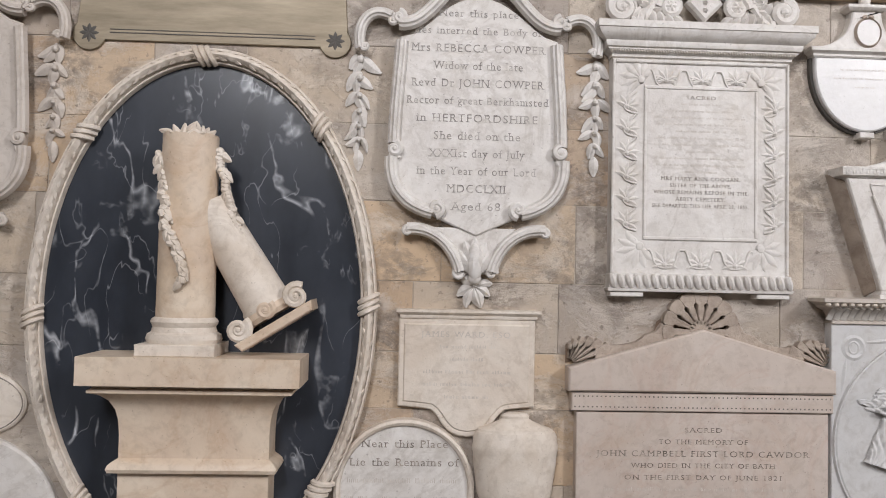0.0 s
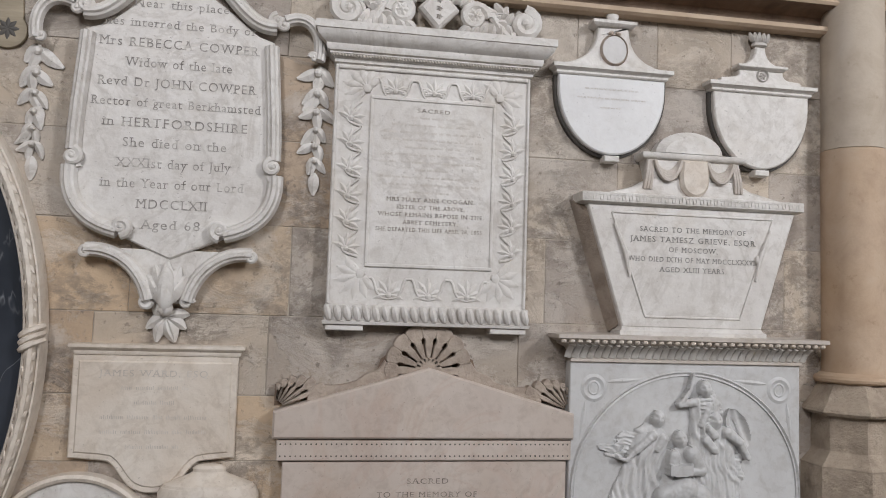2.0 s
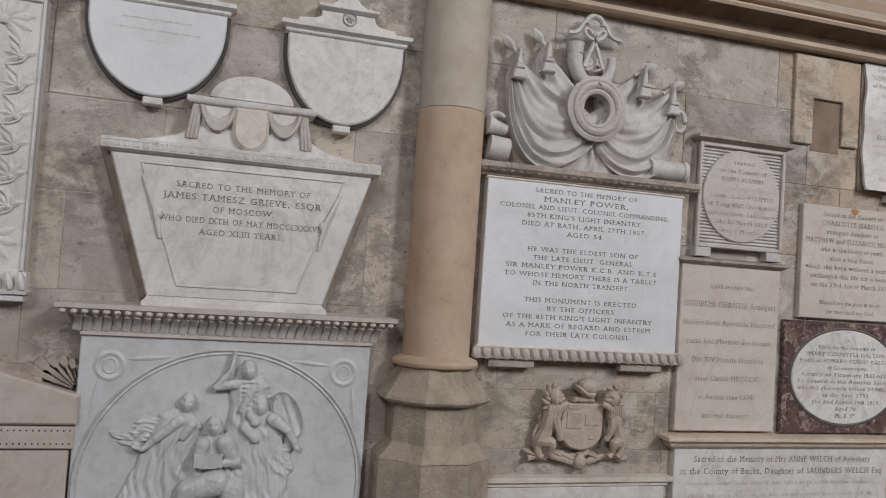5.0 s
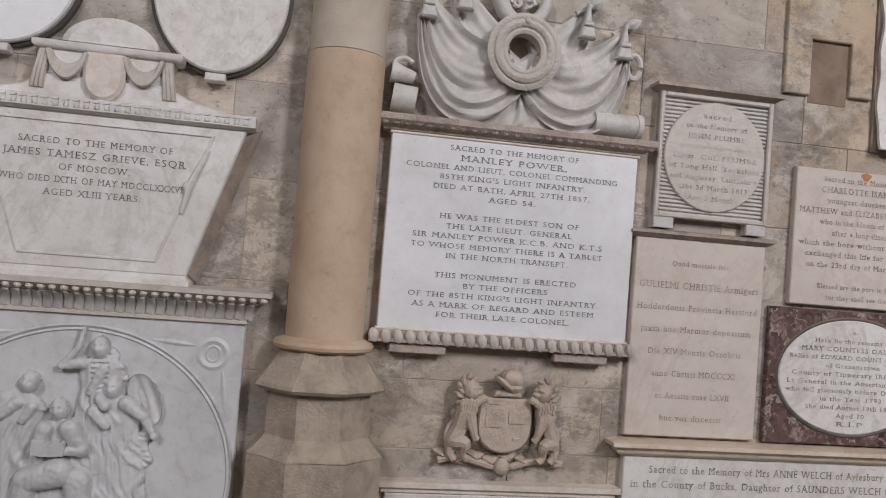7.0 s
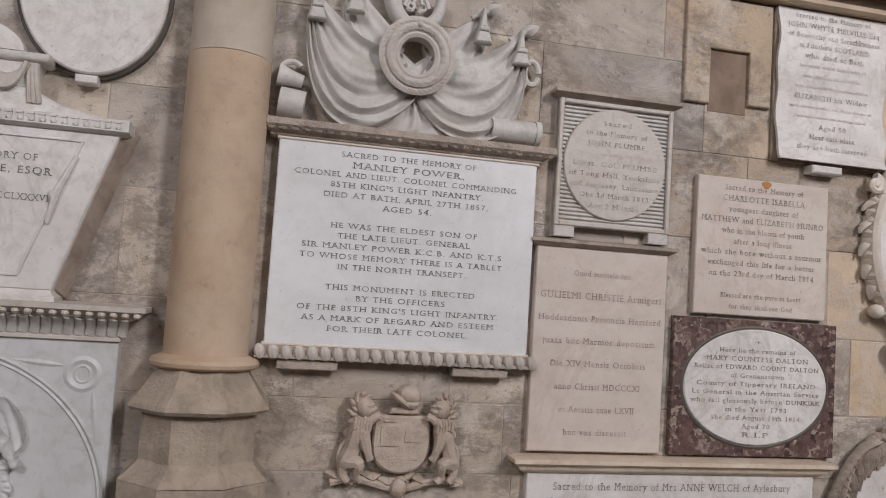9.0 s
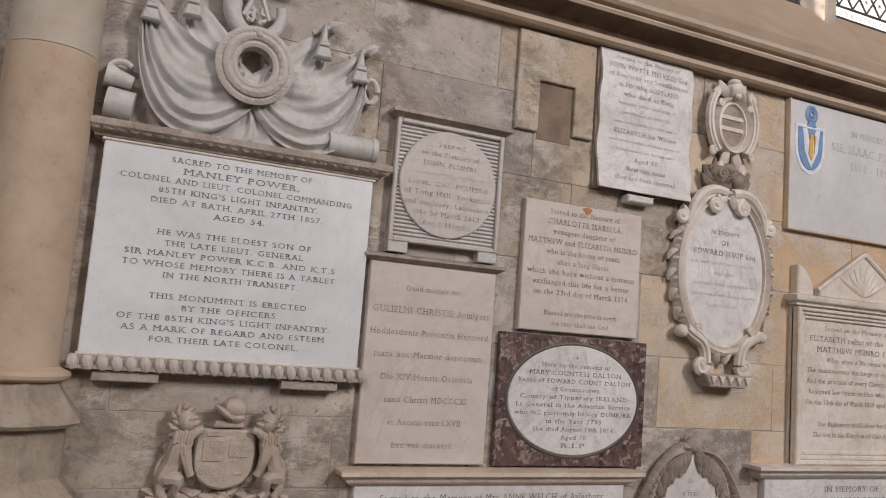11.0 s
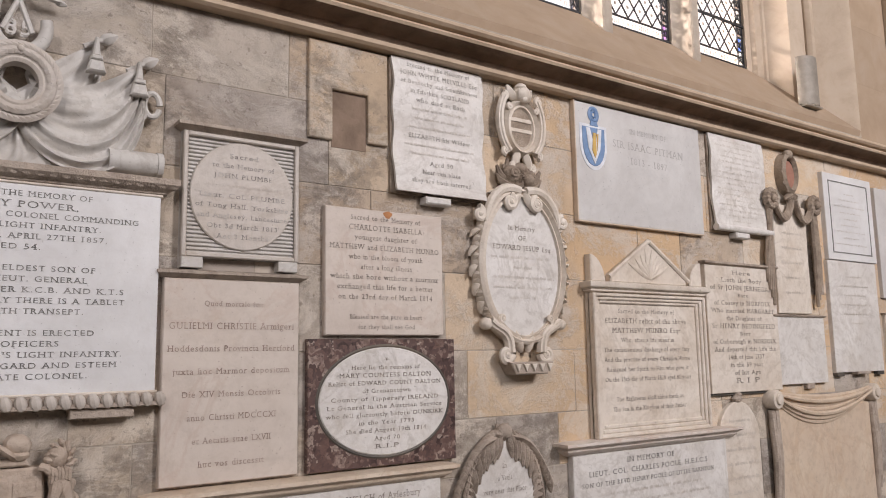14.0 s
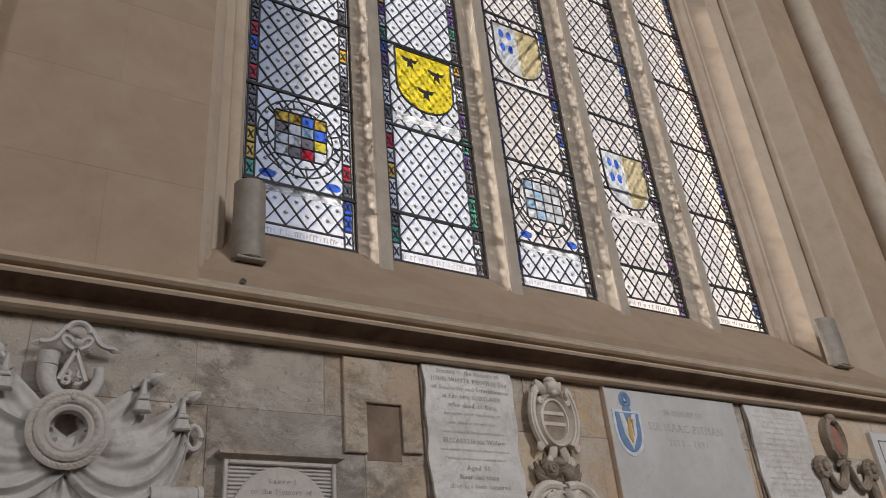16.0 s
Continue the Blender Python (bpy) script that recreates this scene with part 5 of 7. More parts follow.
for z in (2.735, 2.77, 2.805):
    rosette(lz, 1.765, z, 0.093, 0.014, 5)
part("lozenge_charge", lz, WHITE, t)
inscription(t, 1.76, 2.36, 1.84, 0.45, [("SACRED", 0.3), (None, 0.4), (None, 0.75), (None, 0.95), (None, 0.9), (None, 0.5), (None, 0.9), (None, 0.95), (None, 0.3), (None, 0.95), (None, 0.9), (None, 0.4),
                                       ("MRS MARY ANN COOGAN,", 0.80), ("SISTER OF THE ABOVE,", 0.62), ("WHOSE REMAINS REPOSE IN THE", 0.95), ("ABBEY CEMETERY.", 0.50), ("SHE DEPARTED THIS LIFE APRIL 28, 1855.", 0.98)], 0.063, LETTER_WORN, 0.52)

# pedimented tablet
t = thing("pediment_tablet", 1.775, 0.15, "large tan marble tablet with a shell-crested pediment", "memorial")
part("slab", Geo().box(1.214, 2.356, 0.15, 0.935, -0.01, 0.055, 0.004), ROSE, t)
part("frieze", Geo().box(1.19, 2.372, 0.94, 1.02, -0.01, 0.068, 0.004), ROSE, t)
fr = Geo()
for i in range(60):
    for z in (0.958, 1.004):
        fr.blob(1.205 + 1.152 * i / 59, z, 0.068, 0.0035, 0.0035, 0.002, n=6, m=4)
part("frieze_studs", fr, DARK, t)
part("pediment", Geo().poly([(1.172, 1.026), (2.378, 1.026), (2.378, 1.13), (1.775, 1.305), (1.172, 1.13)], -0.01, 0.085, 0.008), ROSE, t)
half = [(1.178, 1.15), (1.178, 1.218), (1.215, 1.205), (1.26, 1.212), (1.31, 1.19), (1.36, 1.185), (1.42, 1.205), (1.49, 1.225), (1.53, 1.262), (1.575, 1.275), (1.59, 1.33), (1.635, 1.36), (1.65, 1.405), (1.70, 1.43), (1.73, 1.468), (1.775, 1.48)]
# Dark ground puts the shade of the shell's slots into its colour.
part("crest_ground", Geo().poly(inset(half + [(3.55 - x, z) for x, z in half[-2::-1]] + [(1.775, 1.29)], 0.006), -0.01, 0.006, 0.0), STAIN_SHADE, t)


def lobe(geo, cx, cz, turn, spread, ra, rb, rc, gap, w):
    """One flat ray of a shell: slots run beside it as far as rb, past that it meets its neighbours in a round lobe."""
    d = (math.cos(radians(turn)), math.sin(radians(turn)))
    k = math.tan(radians(spread / 2))
    near = [(ra, max(ra * k - gap * 0.15, 0.002)), (rb * 0.78, max(rb * 0.78 * k - gap * 0.3, 0.003)), (rb * 0.88, rb * 0.88 * k - gap * 0.6), (rb * 0.97, rb * 0.97 * k - gap * 0.6), (rb * 1.03, rb * 1.03 * k)]
    far = rc - rc * k * 0.45
    side = near + [(far, far * k)] + [(far + rc * k * 0.45 * math.sin(radians(a)), far * k * math.cos(radians(a))) for a in (25, 50, 72)]
    pts = [(r, -h) for r, h in side] + [(rc, 0)] + [(r, h) for r, h in side[::-1]]
    return geo.poly([(cx + d[0] * r - d[1] * h, cz + d[1] * r + d[0] * h) for r, h in pts], 0.0, w, 0.003)


fan = Geo().poly(arc(1.775, 1.30, 0.055, 0.045, -10, 190, 12), 0.0, 0.045, 0.004)
for i in range(9):
    lobe(fan, 1.775, 1.295, -2 + 23 * i, 23, 0.03, 0.125, 0.185 - 0.008 * abs(i - 4) / 4, 0.014, 0.045)
part("shell_crest", fan, CARVED, t)
for s in (-1, 1):
    rib = Geo()
    band = [(1.30, 1.222), (1.35, 1.232), (1.39, 1.226), (1.43, 1.230), (1.49, 1.246), (1.53, 1.276), (1.575, 1.292), (1.60, 1.33), (1.64, 1.28), (1.63, 1.255), (1.30, 1.158)]
    rib.poly([(1.775 - s * (1.775 - x), z) for x, z in band], 0.0, 0.040, 0.003)
    part("side_rib", rib, CARVED, t)
    for k in range(6):
        ac = Geo()
        lobe(ac, 1.775 + 0.597 * s, 1.135, 90 + s * (5 + 12 * k), 12, 0.03, 0.070 + 0.017 * k, 0.098 + 0.022 * k, 0.010, 0.042)
        part("acroterion_lobe", ac, CARVED, t)
inscription(t, 1.785, 0.885, 0.52, 0.98, [("SACRED", 0.17, 0.8), ("TO THE MEMORY OF", 0.41, 0.8), ("JOHN CAMPBELL FIRST LORD CAWDOR", 0.98), ("WHO DIED IN THE CITY OF BATH", 0.66, 0.8), ("ON THE FIRST DAY OF JUNE 1821", 0.72, 0.8), (None, 0.9), (None, 0.9)], 0.055, LETTER_WORN, 0.5)


def shield_tablet(name, cx, half, z, drop, label, face):
    t = thing(name, cx, z - drop - 0.06, label, "memorial", "shield tablets")
    pts = [(cx - half, z)] + arc(cx, z - 0.05, half, drop - 0.05, 180, 360, 24) + [(cx + half, z)]
    # Dark plate shows past the shield as a stand-in for its shaded side.
    part("backing", Geo().poly([(cx + (x - cx) * 1.015, z - (z - q) * 1.012) for x, q in pts], -0.01, 0.024, 0.002), DARK, t, "dark rim plate added for the shield's shaded side")
    part("shield", Geo().poly([(cx + (x - cx) * 0.96, z - (z - q) * 0.975) for x, q in pts], 0.015, 0.05, 0.006), face, t)
    part("cornice", Geo().mould(cx - half + 0.004, cx + half - 0.004, [(0.05, z), (0.056, z + 0.006), (0.056, z + 0.014), (0.066, z + 0.022), (0.074, z + 0.026), (0.074, z + 0.042), (0.05, z + 0.046)]), WHITE, t)
    part("foot_block", Geo().box(cx - 0.034, cx + 0.034, z - drop - 0.022, z - drop + 0.004, 0.0, 0.055, 0.003), WHITE, t)
    return t


t = shield_tablet("shield_tablet", 2.534, 0.25, 2.555, 0.345, "white marble shield tablet under an urn-shaped crest", BRIGHT)
up = bez((2.30, 2.60), (2.40, 2.62), (2.46, 2.66), (2.465, 2.77), 8)
part("crest", Geo().poly(up + [(2.604, 2.77)] + [(5.068 - x, z) for x, z in up[::-1]], 0.0, 0.055, 0.006), WHITE, t)
part("crest_cap", Geo().mould(2.46, 2.608, [(0.055, 2.77), (0.065, 2.776), (0.075, 2.785), (0.075, 2.798), (0.05, 2.806)]).blob(2.534, 2.83, 0.035, 0.03, 0.035, 0.02), WHITE, t)
med = part("medallion", Geo().poly(arc(2.536, 2.672, 0.056, 0.062, 0, 350, 30), 0.05, 0.064, 0.003), GREYM, t)
part("medallion_rim", Geo().ring(2.536, 2.672, 0.058, 0.064, [(-0.006, 0.055), (0, 0.07), (0.006, 0.055)], 36), CARVED, med)
part("tie", Geo().blob(2.52, 2.745, 0.06, 0.014, 0.008, 0.008, 15).blob(2.552, 2.745, 0.06, 0.014, 0.008, 0.008, -15), CARVED, t)
inscription(t, 2.53, 2.52, 2.40, 0.34, [(None, 0.7), (None, 0.9), (None, 0.3)], 0.05, LETTER_FAINT, 0.3)
t = shield_tablet("shield_tablet", 3.232, 0.238, 2.535, 0.345, "cream white marble shield tablet with a stepped crest and finial", WHITE)
part("crest", Geo().poly([(3.03, 2.58), (3.43, 2.58), (3.42, 2.60)] + bez((3.36, 2.605), (3.345, 2.61), (3.335, 2.62), (3.335, 2.64), 4) + [(3.125, 2.64)] + bez((3.125, 2.62), (3.12, 2.61), (3.10, 2.605), (3.04, 2.60), 4), 0.0, 0.05, 0.004), WHITE, t)
part("crest_cap", Geo().mould(3.13, 3.33, [(0.05, 2.64), (0.06, 2.644), (0.068, 2.652), (0.068, 2.662), (0.05, 2.666)]), WHITE, t)
nk = bez((3.13, 2.665), (3.20, 2.68), (3.205, 2.72), (3.207, 2.75), 6)
part("finial_neck", Geo().poly(nk + [(6.46 - x, z) for x, z in nk[::-1]], 0.0, 0.045, 0.006), WHITE, t)
fin = Geo().lathe(3.23, 0.03, [(0.02, 2.75), (0.036, 2.758), (0.036, 2.768), (0.024, 2.775)], 14, 0.7)
for k in range(5):
    fin.leaf(3.23 - 0.03 + 0.015 * k, 2.772, 0.03, 0.05, 0.024, 110 - 10 * k, 0.02, 4)
part("crown_finial", fin, AGED, t)
rs = Geo().ring(3.235, 2.618, 0.026, 0.026, [(-0.004, 0.05), (0, 0.06), (0.004, 0.05)], 24)
rosette(rs, 3.235, 2.618, 0.049, 0.018, 6)
part("crest_rosette", rs, AGED, t)

# sarcophagus tablet
t = thing("sarcophagus_tablet", 2.885, 1.45, "cream marble tablet shaped as a tapering sarcophagus", "memorial")
part("splayed_back", Geo().poly([(2.545, 1.47), (3.227, 1.47), (3.405, 2.02), (2.367, 2.02)], -0.01, 0.088, 0.042, 0.075), CARVED, t, "brown stone splayed back")
part("body", Geo().poly([(2.572, 1.49), (3.20, 1.49), (3.36, 2.0), (2.412, 2.0)], 0.05, 0.10, 0.006), WHITE, t)
part("foot_band", Geo().mould(2.572, 3.20, [(0.10, 1.45), (0.115, 1.452), (0.115, 1.475), (0.105, 1.482), (0.10, 1.492)]), WHITE, t)
part("rim", Geo().mould(2.405, 3.365, [(0.10, 1.998), (0.115, 2.003), (0.122, 2.008), (0.122, 2.045), (0.10, 2.05)]), WHITE, t)
key = Geo()
for i in range(31):
    x = 2.39 + 0.985 * i / 31
    key.box(x, x + 0.022, 2.034, 2.038, 0.12, 0.125, 0).box(x + 0.019, x + 0.022, 2.016, 2.038, 0.12, 0.125, 0).box(x + 0.006, x + 0.022, 2.014, 2.018, 0.12, 0.125, 0).box(x + 0.006, x + 0.009, 2.014, 2.028, 0.12, 0.125, 0)
part("key_pattern", key, WHITE, t)
qp = [(2.52, 1.968), (3.252, 1.968), (3.10, 1.535), (2.672, 1.535)]
pl = Geo()
for a, b in zip(qp, qp[1:] + qp[:1]):
    pl.tube([(*a, 0.101), (*b, 0.101)], 0.005, 6)
part("panel_moulding", pl, WHITE, t)
for s in (-1, 1):
    th = Geo()
    cx = 2.885 + 0.305 * s
    th.tube([(cx + 0.05 * s, 1.92, 0.105), (cx, 1.80, 0.108), (cx - 0.02 * s, 1.70, 0.105)], [0.007, 0.012, 0.006], 7)
    th.blob(cx - 0.01 * s, 1.79, 0.105, 0.014, 0.02, 0.012)
    part("torch_relief", th, WHITE, t)
part("crest_base", Geo().poly([(2.50, 2.05), (3.31, 2.05), (3.16, 2.085), (3.08, 2.125), (2.70, 2.125), (2.63, 2.085)], -0.01, 0.09, 0.008), WHITE, t)
part("crest_body", Geo().poly([(2.70, 2.12), (3.08, 2.12), (3.10, 2.205), (2.68, 2.205)], -0.01, 0.085, 0.006), WHITE, t)
part("crest_lid", Geo().mould(2.685, 3.10, [(0.085, 2.205), (0.095, 2.21), (0.10, 2.218), (0.10, 2.232), (0.07, 2.24)]).poly([(2.73, 2.238)] + arc(2.888, 2.238, 0.155, 0.10, 180, 0, 14) + [(3.05, 2.238)], 0.0, 0.085, 0.03), WHITE, t)
for s in (-1, 1):
    sw = Geo()
    for k in range(4):
        sw.tube(lift(bez((2.888 + 0.06 * s, 2.20), (2.888 + 0.09 * s, 2.135 - 0.016 * k), (2.888 + 0.15 * s, 2.135 - 0.016 * k), (2.888 + 0.18 * s, 2.20), 10), 0.09 + 0.004 * k), 0.010, 6)
    for k in range(3):
        sw.tube([(2.888 + (0.182 + 0.01 * k) * s, 2.20, 0.088), (2.888 + (0.19 + 0.012 * k) * s, 2.13, 0.095), (2.888 + (0.195 + 0.014 * k) * s, 2.075, 0.09)], 0.009, 6)
    part("swag", sw, DULL, t)
part("shield", Geo().poly([(2.828, 2.205), (2.948, 2.205), (2.955, 2.14)] + arc(2.888, 2.12, 0.066, 0.075, 0, -180, 12) + [(2.821, 2.14)], 0.07, 0.115, 0.012), CREAM, t)
inscription(t, 2.885, 1.925, 1.715, 0.58, [("SACRED TO THE MEMORY OF", 0.83, 0.9), ("JAMES TAMESZ GRIEVE, ESQR", 0.98), ("OF MOSCOW,", 0.38, 0.9), ("WHO DIED IXTH OF MAY MDCCLXXXVII", 1.0, 0.9), ("AGED XLIII YEARS.", 0.52, 0.9)], 0.10, LETTER, 0.56)

# relief tablet
t = thing("relief_tablet", 2.885, 0.15, "white marble relief of draped figures in a round border", "memorial")
part("slab", Geo().box(2.365, 3.407, 0.15, 1.345, -0.01, 0.06, 0.004), RELIEF, t)
part("cornice", Geo().mould(2.375, 3.40, [(0.06, 1.34), (0.072, 1.343), (0.072, 1.352), (0.064, 1.358), (0.066, 1.38), (0.08, 1.40), (0.11, 1.414), (0.115, 1.418), (0.115, 1.424), (0.14, 1.436), (0.15, 1.44), (0.15, 1.456), (0.06, 1.462)]), DULL, t)
fl = Geo()
for i in range(34):
    x = 2.355 + 1.065 * i / 33
    fl.tube([(x - 0.006, 1.360, 0.066), (x - 0.002, 1.38, 0.074), (x, 1.398, 0.088), (x + 0.002, 1.414, 0.112)], 0.0155, 7, 0.42)
part("fluting", fl, AGED, t, "", 35, "stuff")
bd = Geo()
for i in range(34):
    bd.blob(2.31 + 1.155 * i / 33, 1.429, 0.134, 0.0125, 0.0105, 0.013, n=8, m=5)
part("bead_row", bd, CREAM, t)
part("round_border", Geo().ring(2.888, 0.81, 0.508, 0.49, [(-0.012, 0.06), (-0.009, 0.067), (-0.002, 0.062), (0.006, 0.07), (0.012, 0.06)], 90), RELIEF, t)
for s in (-1, 1):
    c = Geo().ring(2.888 + 0.42 * s, 1.235, 0.045, 0.045, [(-0.014, 0.0595), (0, 0.066), (0.014, 0.0595)], 36).ring(2.888 + 0.42 * s, 1.235, 0.022, 0.026, [(-0.006, 0.0595), (0, 0.063), (0.006, 0.0595)], 24)
    c.leaf(2.888 + 0.36 * s, 1.26, 0.058, 0.16, 0.02, 90 + 85 * s, 0.008, 6)
    c.leaf(2.888 + 0.455 * s, 1.18, 0.058, 0.16, 0.02, -90 + 8 * s, 0.008, 6)
    part("spandrel_ring", c, RELIEF, t)


# figures: head x, head z, height, lean, breadth at hem, breadth at shoulder
FIGURES = [(2.950, 1.238, 0.42, 5, 0.20, 0.115), (2.742, 1.112, 0.44, -16, 0.19, 0.13), (3.000, 1.107, 0.46, 4, 0.19, 0.14), (2.842, 1.028, 0.46, 6, 0.34, 0.17)]
CARVED_ARMS = [(2.905, 1.185, 2.838, 1.172, 0.020, 0.030), (2.838, 1.172, 2.885, 1.235, 0.013, 0.034), (2.885, 1.235, 2.898, 1.30, 0.010, 0.034), (2.965, 1.165, 2.935, 1.09, 0.018, 0.036),
               (2.715, 1.045, 2.645, 0.985, 0.020, 0.040), (2.645, 0.985, 2.60, 0.945, 0.014, 0.036), (2.60, 0.945, 2.57, 0.955, 0.010, 0.036), (2.76, 1.035, 2.735, 0.99, 0.018, 0.040),
               (3.05, 1.06, 3.105, 1.02, 0.024, 0.042), (3.105, 1.02, 3.145, 0.955, 0.017, 0.038), (2.985, 1.05, 2.965, 1.075, 0.018, 0.050), (2.95, 1.03, 2.99, 0.985, 0.020, 0.046)]
READER_ARMS = [(2.885, 0.97, 2.925, 0.905, 0.034, 0.050), (2.925, 0.905, 2.865, 0.900, 0.020, 0.058), (2.805, 0.965, 2.795, 0.915, 0.026, 0.050), (2.795, 0.915, 2.83, 0.902, 0.018, 0.056),
               (2.86, 0.83, 2.765, 0.80, 0.050, 0.050), (2.765, 0.80, 2.745, 0.66, 0.040, 0.045), (2.92, 0.80, 2.94, 0.66, 0.045, 0.045)]
VEILS = [(2.70, 1.06, 2.575, 1.03, 0.030), (2.69, 1.03, 2.50, 0.985, 0.026), (2.68, 1.00, 2.515, 0.955, 0.020), (3.10, 0.93, 3.12, 0.85, 0.034), (2.985, 1.20, 3.02, 1.15, 0.034)]


def near_line(x, z, ax, az, bx, bz):
    dx, dz = bx - ax, bz - az
    k = min(1.0, max(0.0, ((x - ax) * dx + (z - az) * dz) / (dx * dx + dz * dz)))
    return math.hypot(x - ax - dx * k, z - az - dz * k), k


def relief_height(x, z):
    """Height of the carved group of robed figures above its ground."""
    best = 0.0
    for hx, hz, h, lean, hem, top in FIGURES:
        c, s = math.cos(radians(lean)), math.sin(radians(lean))
        u, v = (x - hx) * c + (z - hz) * s, (z - hz) * c - (x - hx) * s
        q = (u / 0.030) ** 2 + (v / 0.039) ** 2
        if q < 1:
            face = 0.007 * math.exp(-((u + 0.006) / 0.006) ** 2 - ((v + 0.004) / 0.012) ** 2) - 0.006 * math.exp(-((abs(u + 0.005) - 0.012) / 0.006) ** 2 - ((v - 0.006) / 0.005) ** 2)
            hair = 0.005 * noise.noise((x * 130, z * 130, h)) if v > 0.014 or q > 0.6 else 0.0
            best = max(best, 0.022 + 0.036 * math.sqrt(1 - q) + face + hair)
        d = -0.028 - v
        if 0 < d < h * 0.92:
            k = d / (h * 0.92)
            half = 0.018 + (top - 0.018) * min(1, k / 0.10) ** 0.6 * 0.62 if k < 0.12 else (top * 0.62 + (hem * 0.62 - top * 0.62) * max(0.0, k - 0.3) / 0.7)
            half *= 1 + 0.10 * noise.noise((v * 22, hx * 9, 1.0))
            e = 1 - (u / half) ** 2
            if e > 0:
                fold = noise.noise((u * 52 + 6 * v + 3 * noise.noise((u * 9, v * 9, hx)), v * (7 + 9 * (1 - k)), hx * 3)) + 0.5 * noise.noise((u * 95, v * 13, hx * 7))
                ribs = 0.004 * math.sin(v * 380) * (1 if h == 0.42 and k < 0.30 and abs(u) < 0.028 else 0)
                best = max(best, 0.008 + (0.030 + 0.014 * k * (hem > 0.3)) * e ** 0.42 + 0.012 * fold * min(1, 0.35 + k * 1.4) + ribs)
    for ax, az, bx, bz, r, w in CARVED_ARMS + READER_ARMS:
        d, k = near_line(x, z, ax, az, bx, bz)
        r *= 1 - 0.25 * k
        if d < r:
            best = max(best, w + 0.75 * math.sqrt(r * r - d * d) + 0.003 * noise.noise((x * 70, z * 70, 2)))
    for ax, az, bx, bz, r in VEILS:
        d, k = near_line(x + 0.008 * math.sin(z * 70), z + 0.010 * math.sin(x * 55 + az * 30), ax, az, bx, bz)
        r *= 1 - 0.5 * k
        if d < r:
            best = max(best, 0.006 + 0.5 * math.sqrt(r * r - d * d) + 0.008 * noise.noise((x * 40 + z * 60, z * 90, 4)))
    q = ((x - 3.10 - 0.3 * (1.09 - z)) / 0.052) ** 2 + ((z - 1.075) / 0.085) ** 2
    if q < 1:
        best = max(best, 0.034 - 0.026 * math.sqrt(1 - q) + 0.0035 * math.sin(160 * (x + 0.4 * z)))
    bu, bv = x - 2.828, z - 0.905 - 0.12 * abs(x - 2.828)
    if abs(bu) < 0.05 and abs(bv) < 0.024:
        best = max(best, 0.072 + 0.1 * abs(bu))
    return 0.056 + best if best > 0.008 else None


part("carved_relief", Geo().sheet([2.44 + 0.0035 * i for i in range(232)], [0.44 + 0.0035 * i for i in range(250)], relief_height, 0.05), RELIEF, t, "draped figures in relief", 60)

# ---- second bay ----
t = thing("inscribed_monument", 4.32, 1.27, "clean white marble slab with black lettering under a carved trophy", "memorial")
part("slab", Geo().box(3.857, 4.79, 1.362, 2.068, -0.01, 0.045, 0.003), BRIGHT, t)
part("upper_ledge", Geo().mould(3.83, 4.80, [(0.045, 2.066), (0.052, 2.07), (0.052, 2.076), (0.06, 2.082), (0.085, 2.094), (0.092, 2.10), (0.092, 2.122), (0.05, 2.128)]), CARVED, t)
bd = Geo()
for i in range(26):
    bd.leaf(3.81 + 1.0 * i / 25, 2.092, 0.075, 0.045, 0.03, 25, 0.012, 4)
part("leaf_moulding", bd, CARVED, t)
for z in (1.356, 2.058):
    part("slab_border", Geo().box(3.85, 4.797, z, z + 0.010, -0.01, 0.05, 0.003), CREAM, t)
part("lower_ledge", Geo().mould(3.85, 4.80, [(0.05, 1.312), (0.07, 1.315), (0.07, 1.325), (0.06, 1.33), (0.06, 1.352), (0.05, 1.356)]), CARVED, t)
gadroon(t, DULL, 3.825, 4.825, 1.336, 0.044, 0.064, 23)
for xa in (3.905, 4.515):
    part("foot", Geo().box(xa, xa + 0.205, 1.278, 1.312, 0.0, 0.055, 0.003), CARVED, t)
inscription(t, 4.315, 2.045, 1.405, 0.83, [("SACRED TO THE MEMORY OF", 0.585, 0.85), ("MANLEY POWER,", 0.48), ("COLONEL AND LIEUT. COLONEL COMMANDING", 0.96, 0.85), ("85TH KING'S LIGHT INFANTRY.", 0.66, 0.85), ("DIED AT BATH, APRIL 27TH 1857,", 0.71, 0.85), ("AGED 54.", 0.21, 0.85), ("", 0),
                                         ("HE WAS THE ELDEST SON OF", 0.63, 0.85), ("THE LATE LIEUT. GENERAL", 0.57, 0.85), ("SIR MANLEY POWER K.C.B. AND K.T.S", 0.86, 0.85), ("TO WHOSE MEMORY THERE IS A TABLET", 0.87, 0.85), ("IN THE NORTH TRANSEPT.", 0.55, 0.85), ("", 0),
                                         ("THIS MONUMENT IS ERECTED", 0.64, 0.85), ("BY THE OFFICERS", 0.38, 0.85), ("OF THE 85TH KING'S LIGHT INFANTRY.", 0.86, 0.85), ("AS A MARK OF REGARD AND ESTEEM", 0.82, 0.85), ("FOR THEIR LATE COLONEL.", 0.60, 0.85)], 0.045, LETTER, 0.62)

tr = thing("trophy_of_flags", 4.30, 2.128, "carved white stone trophy of draped flags and wreath on the ledge", "carving", "", 0.05)


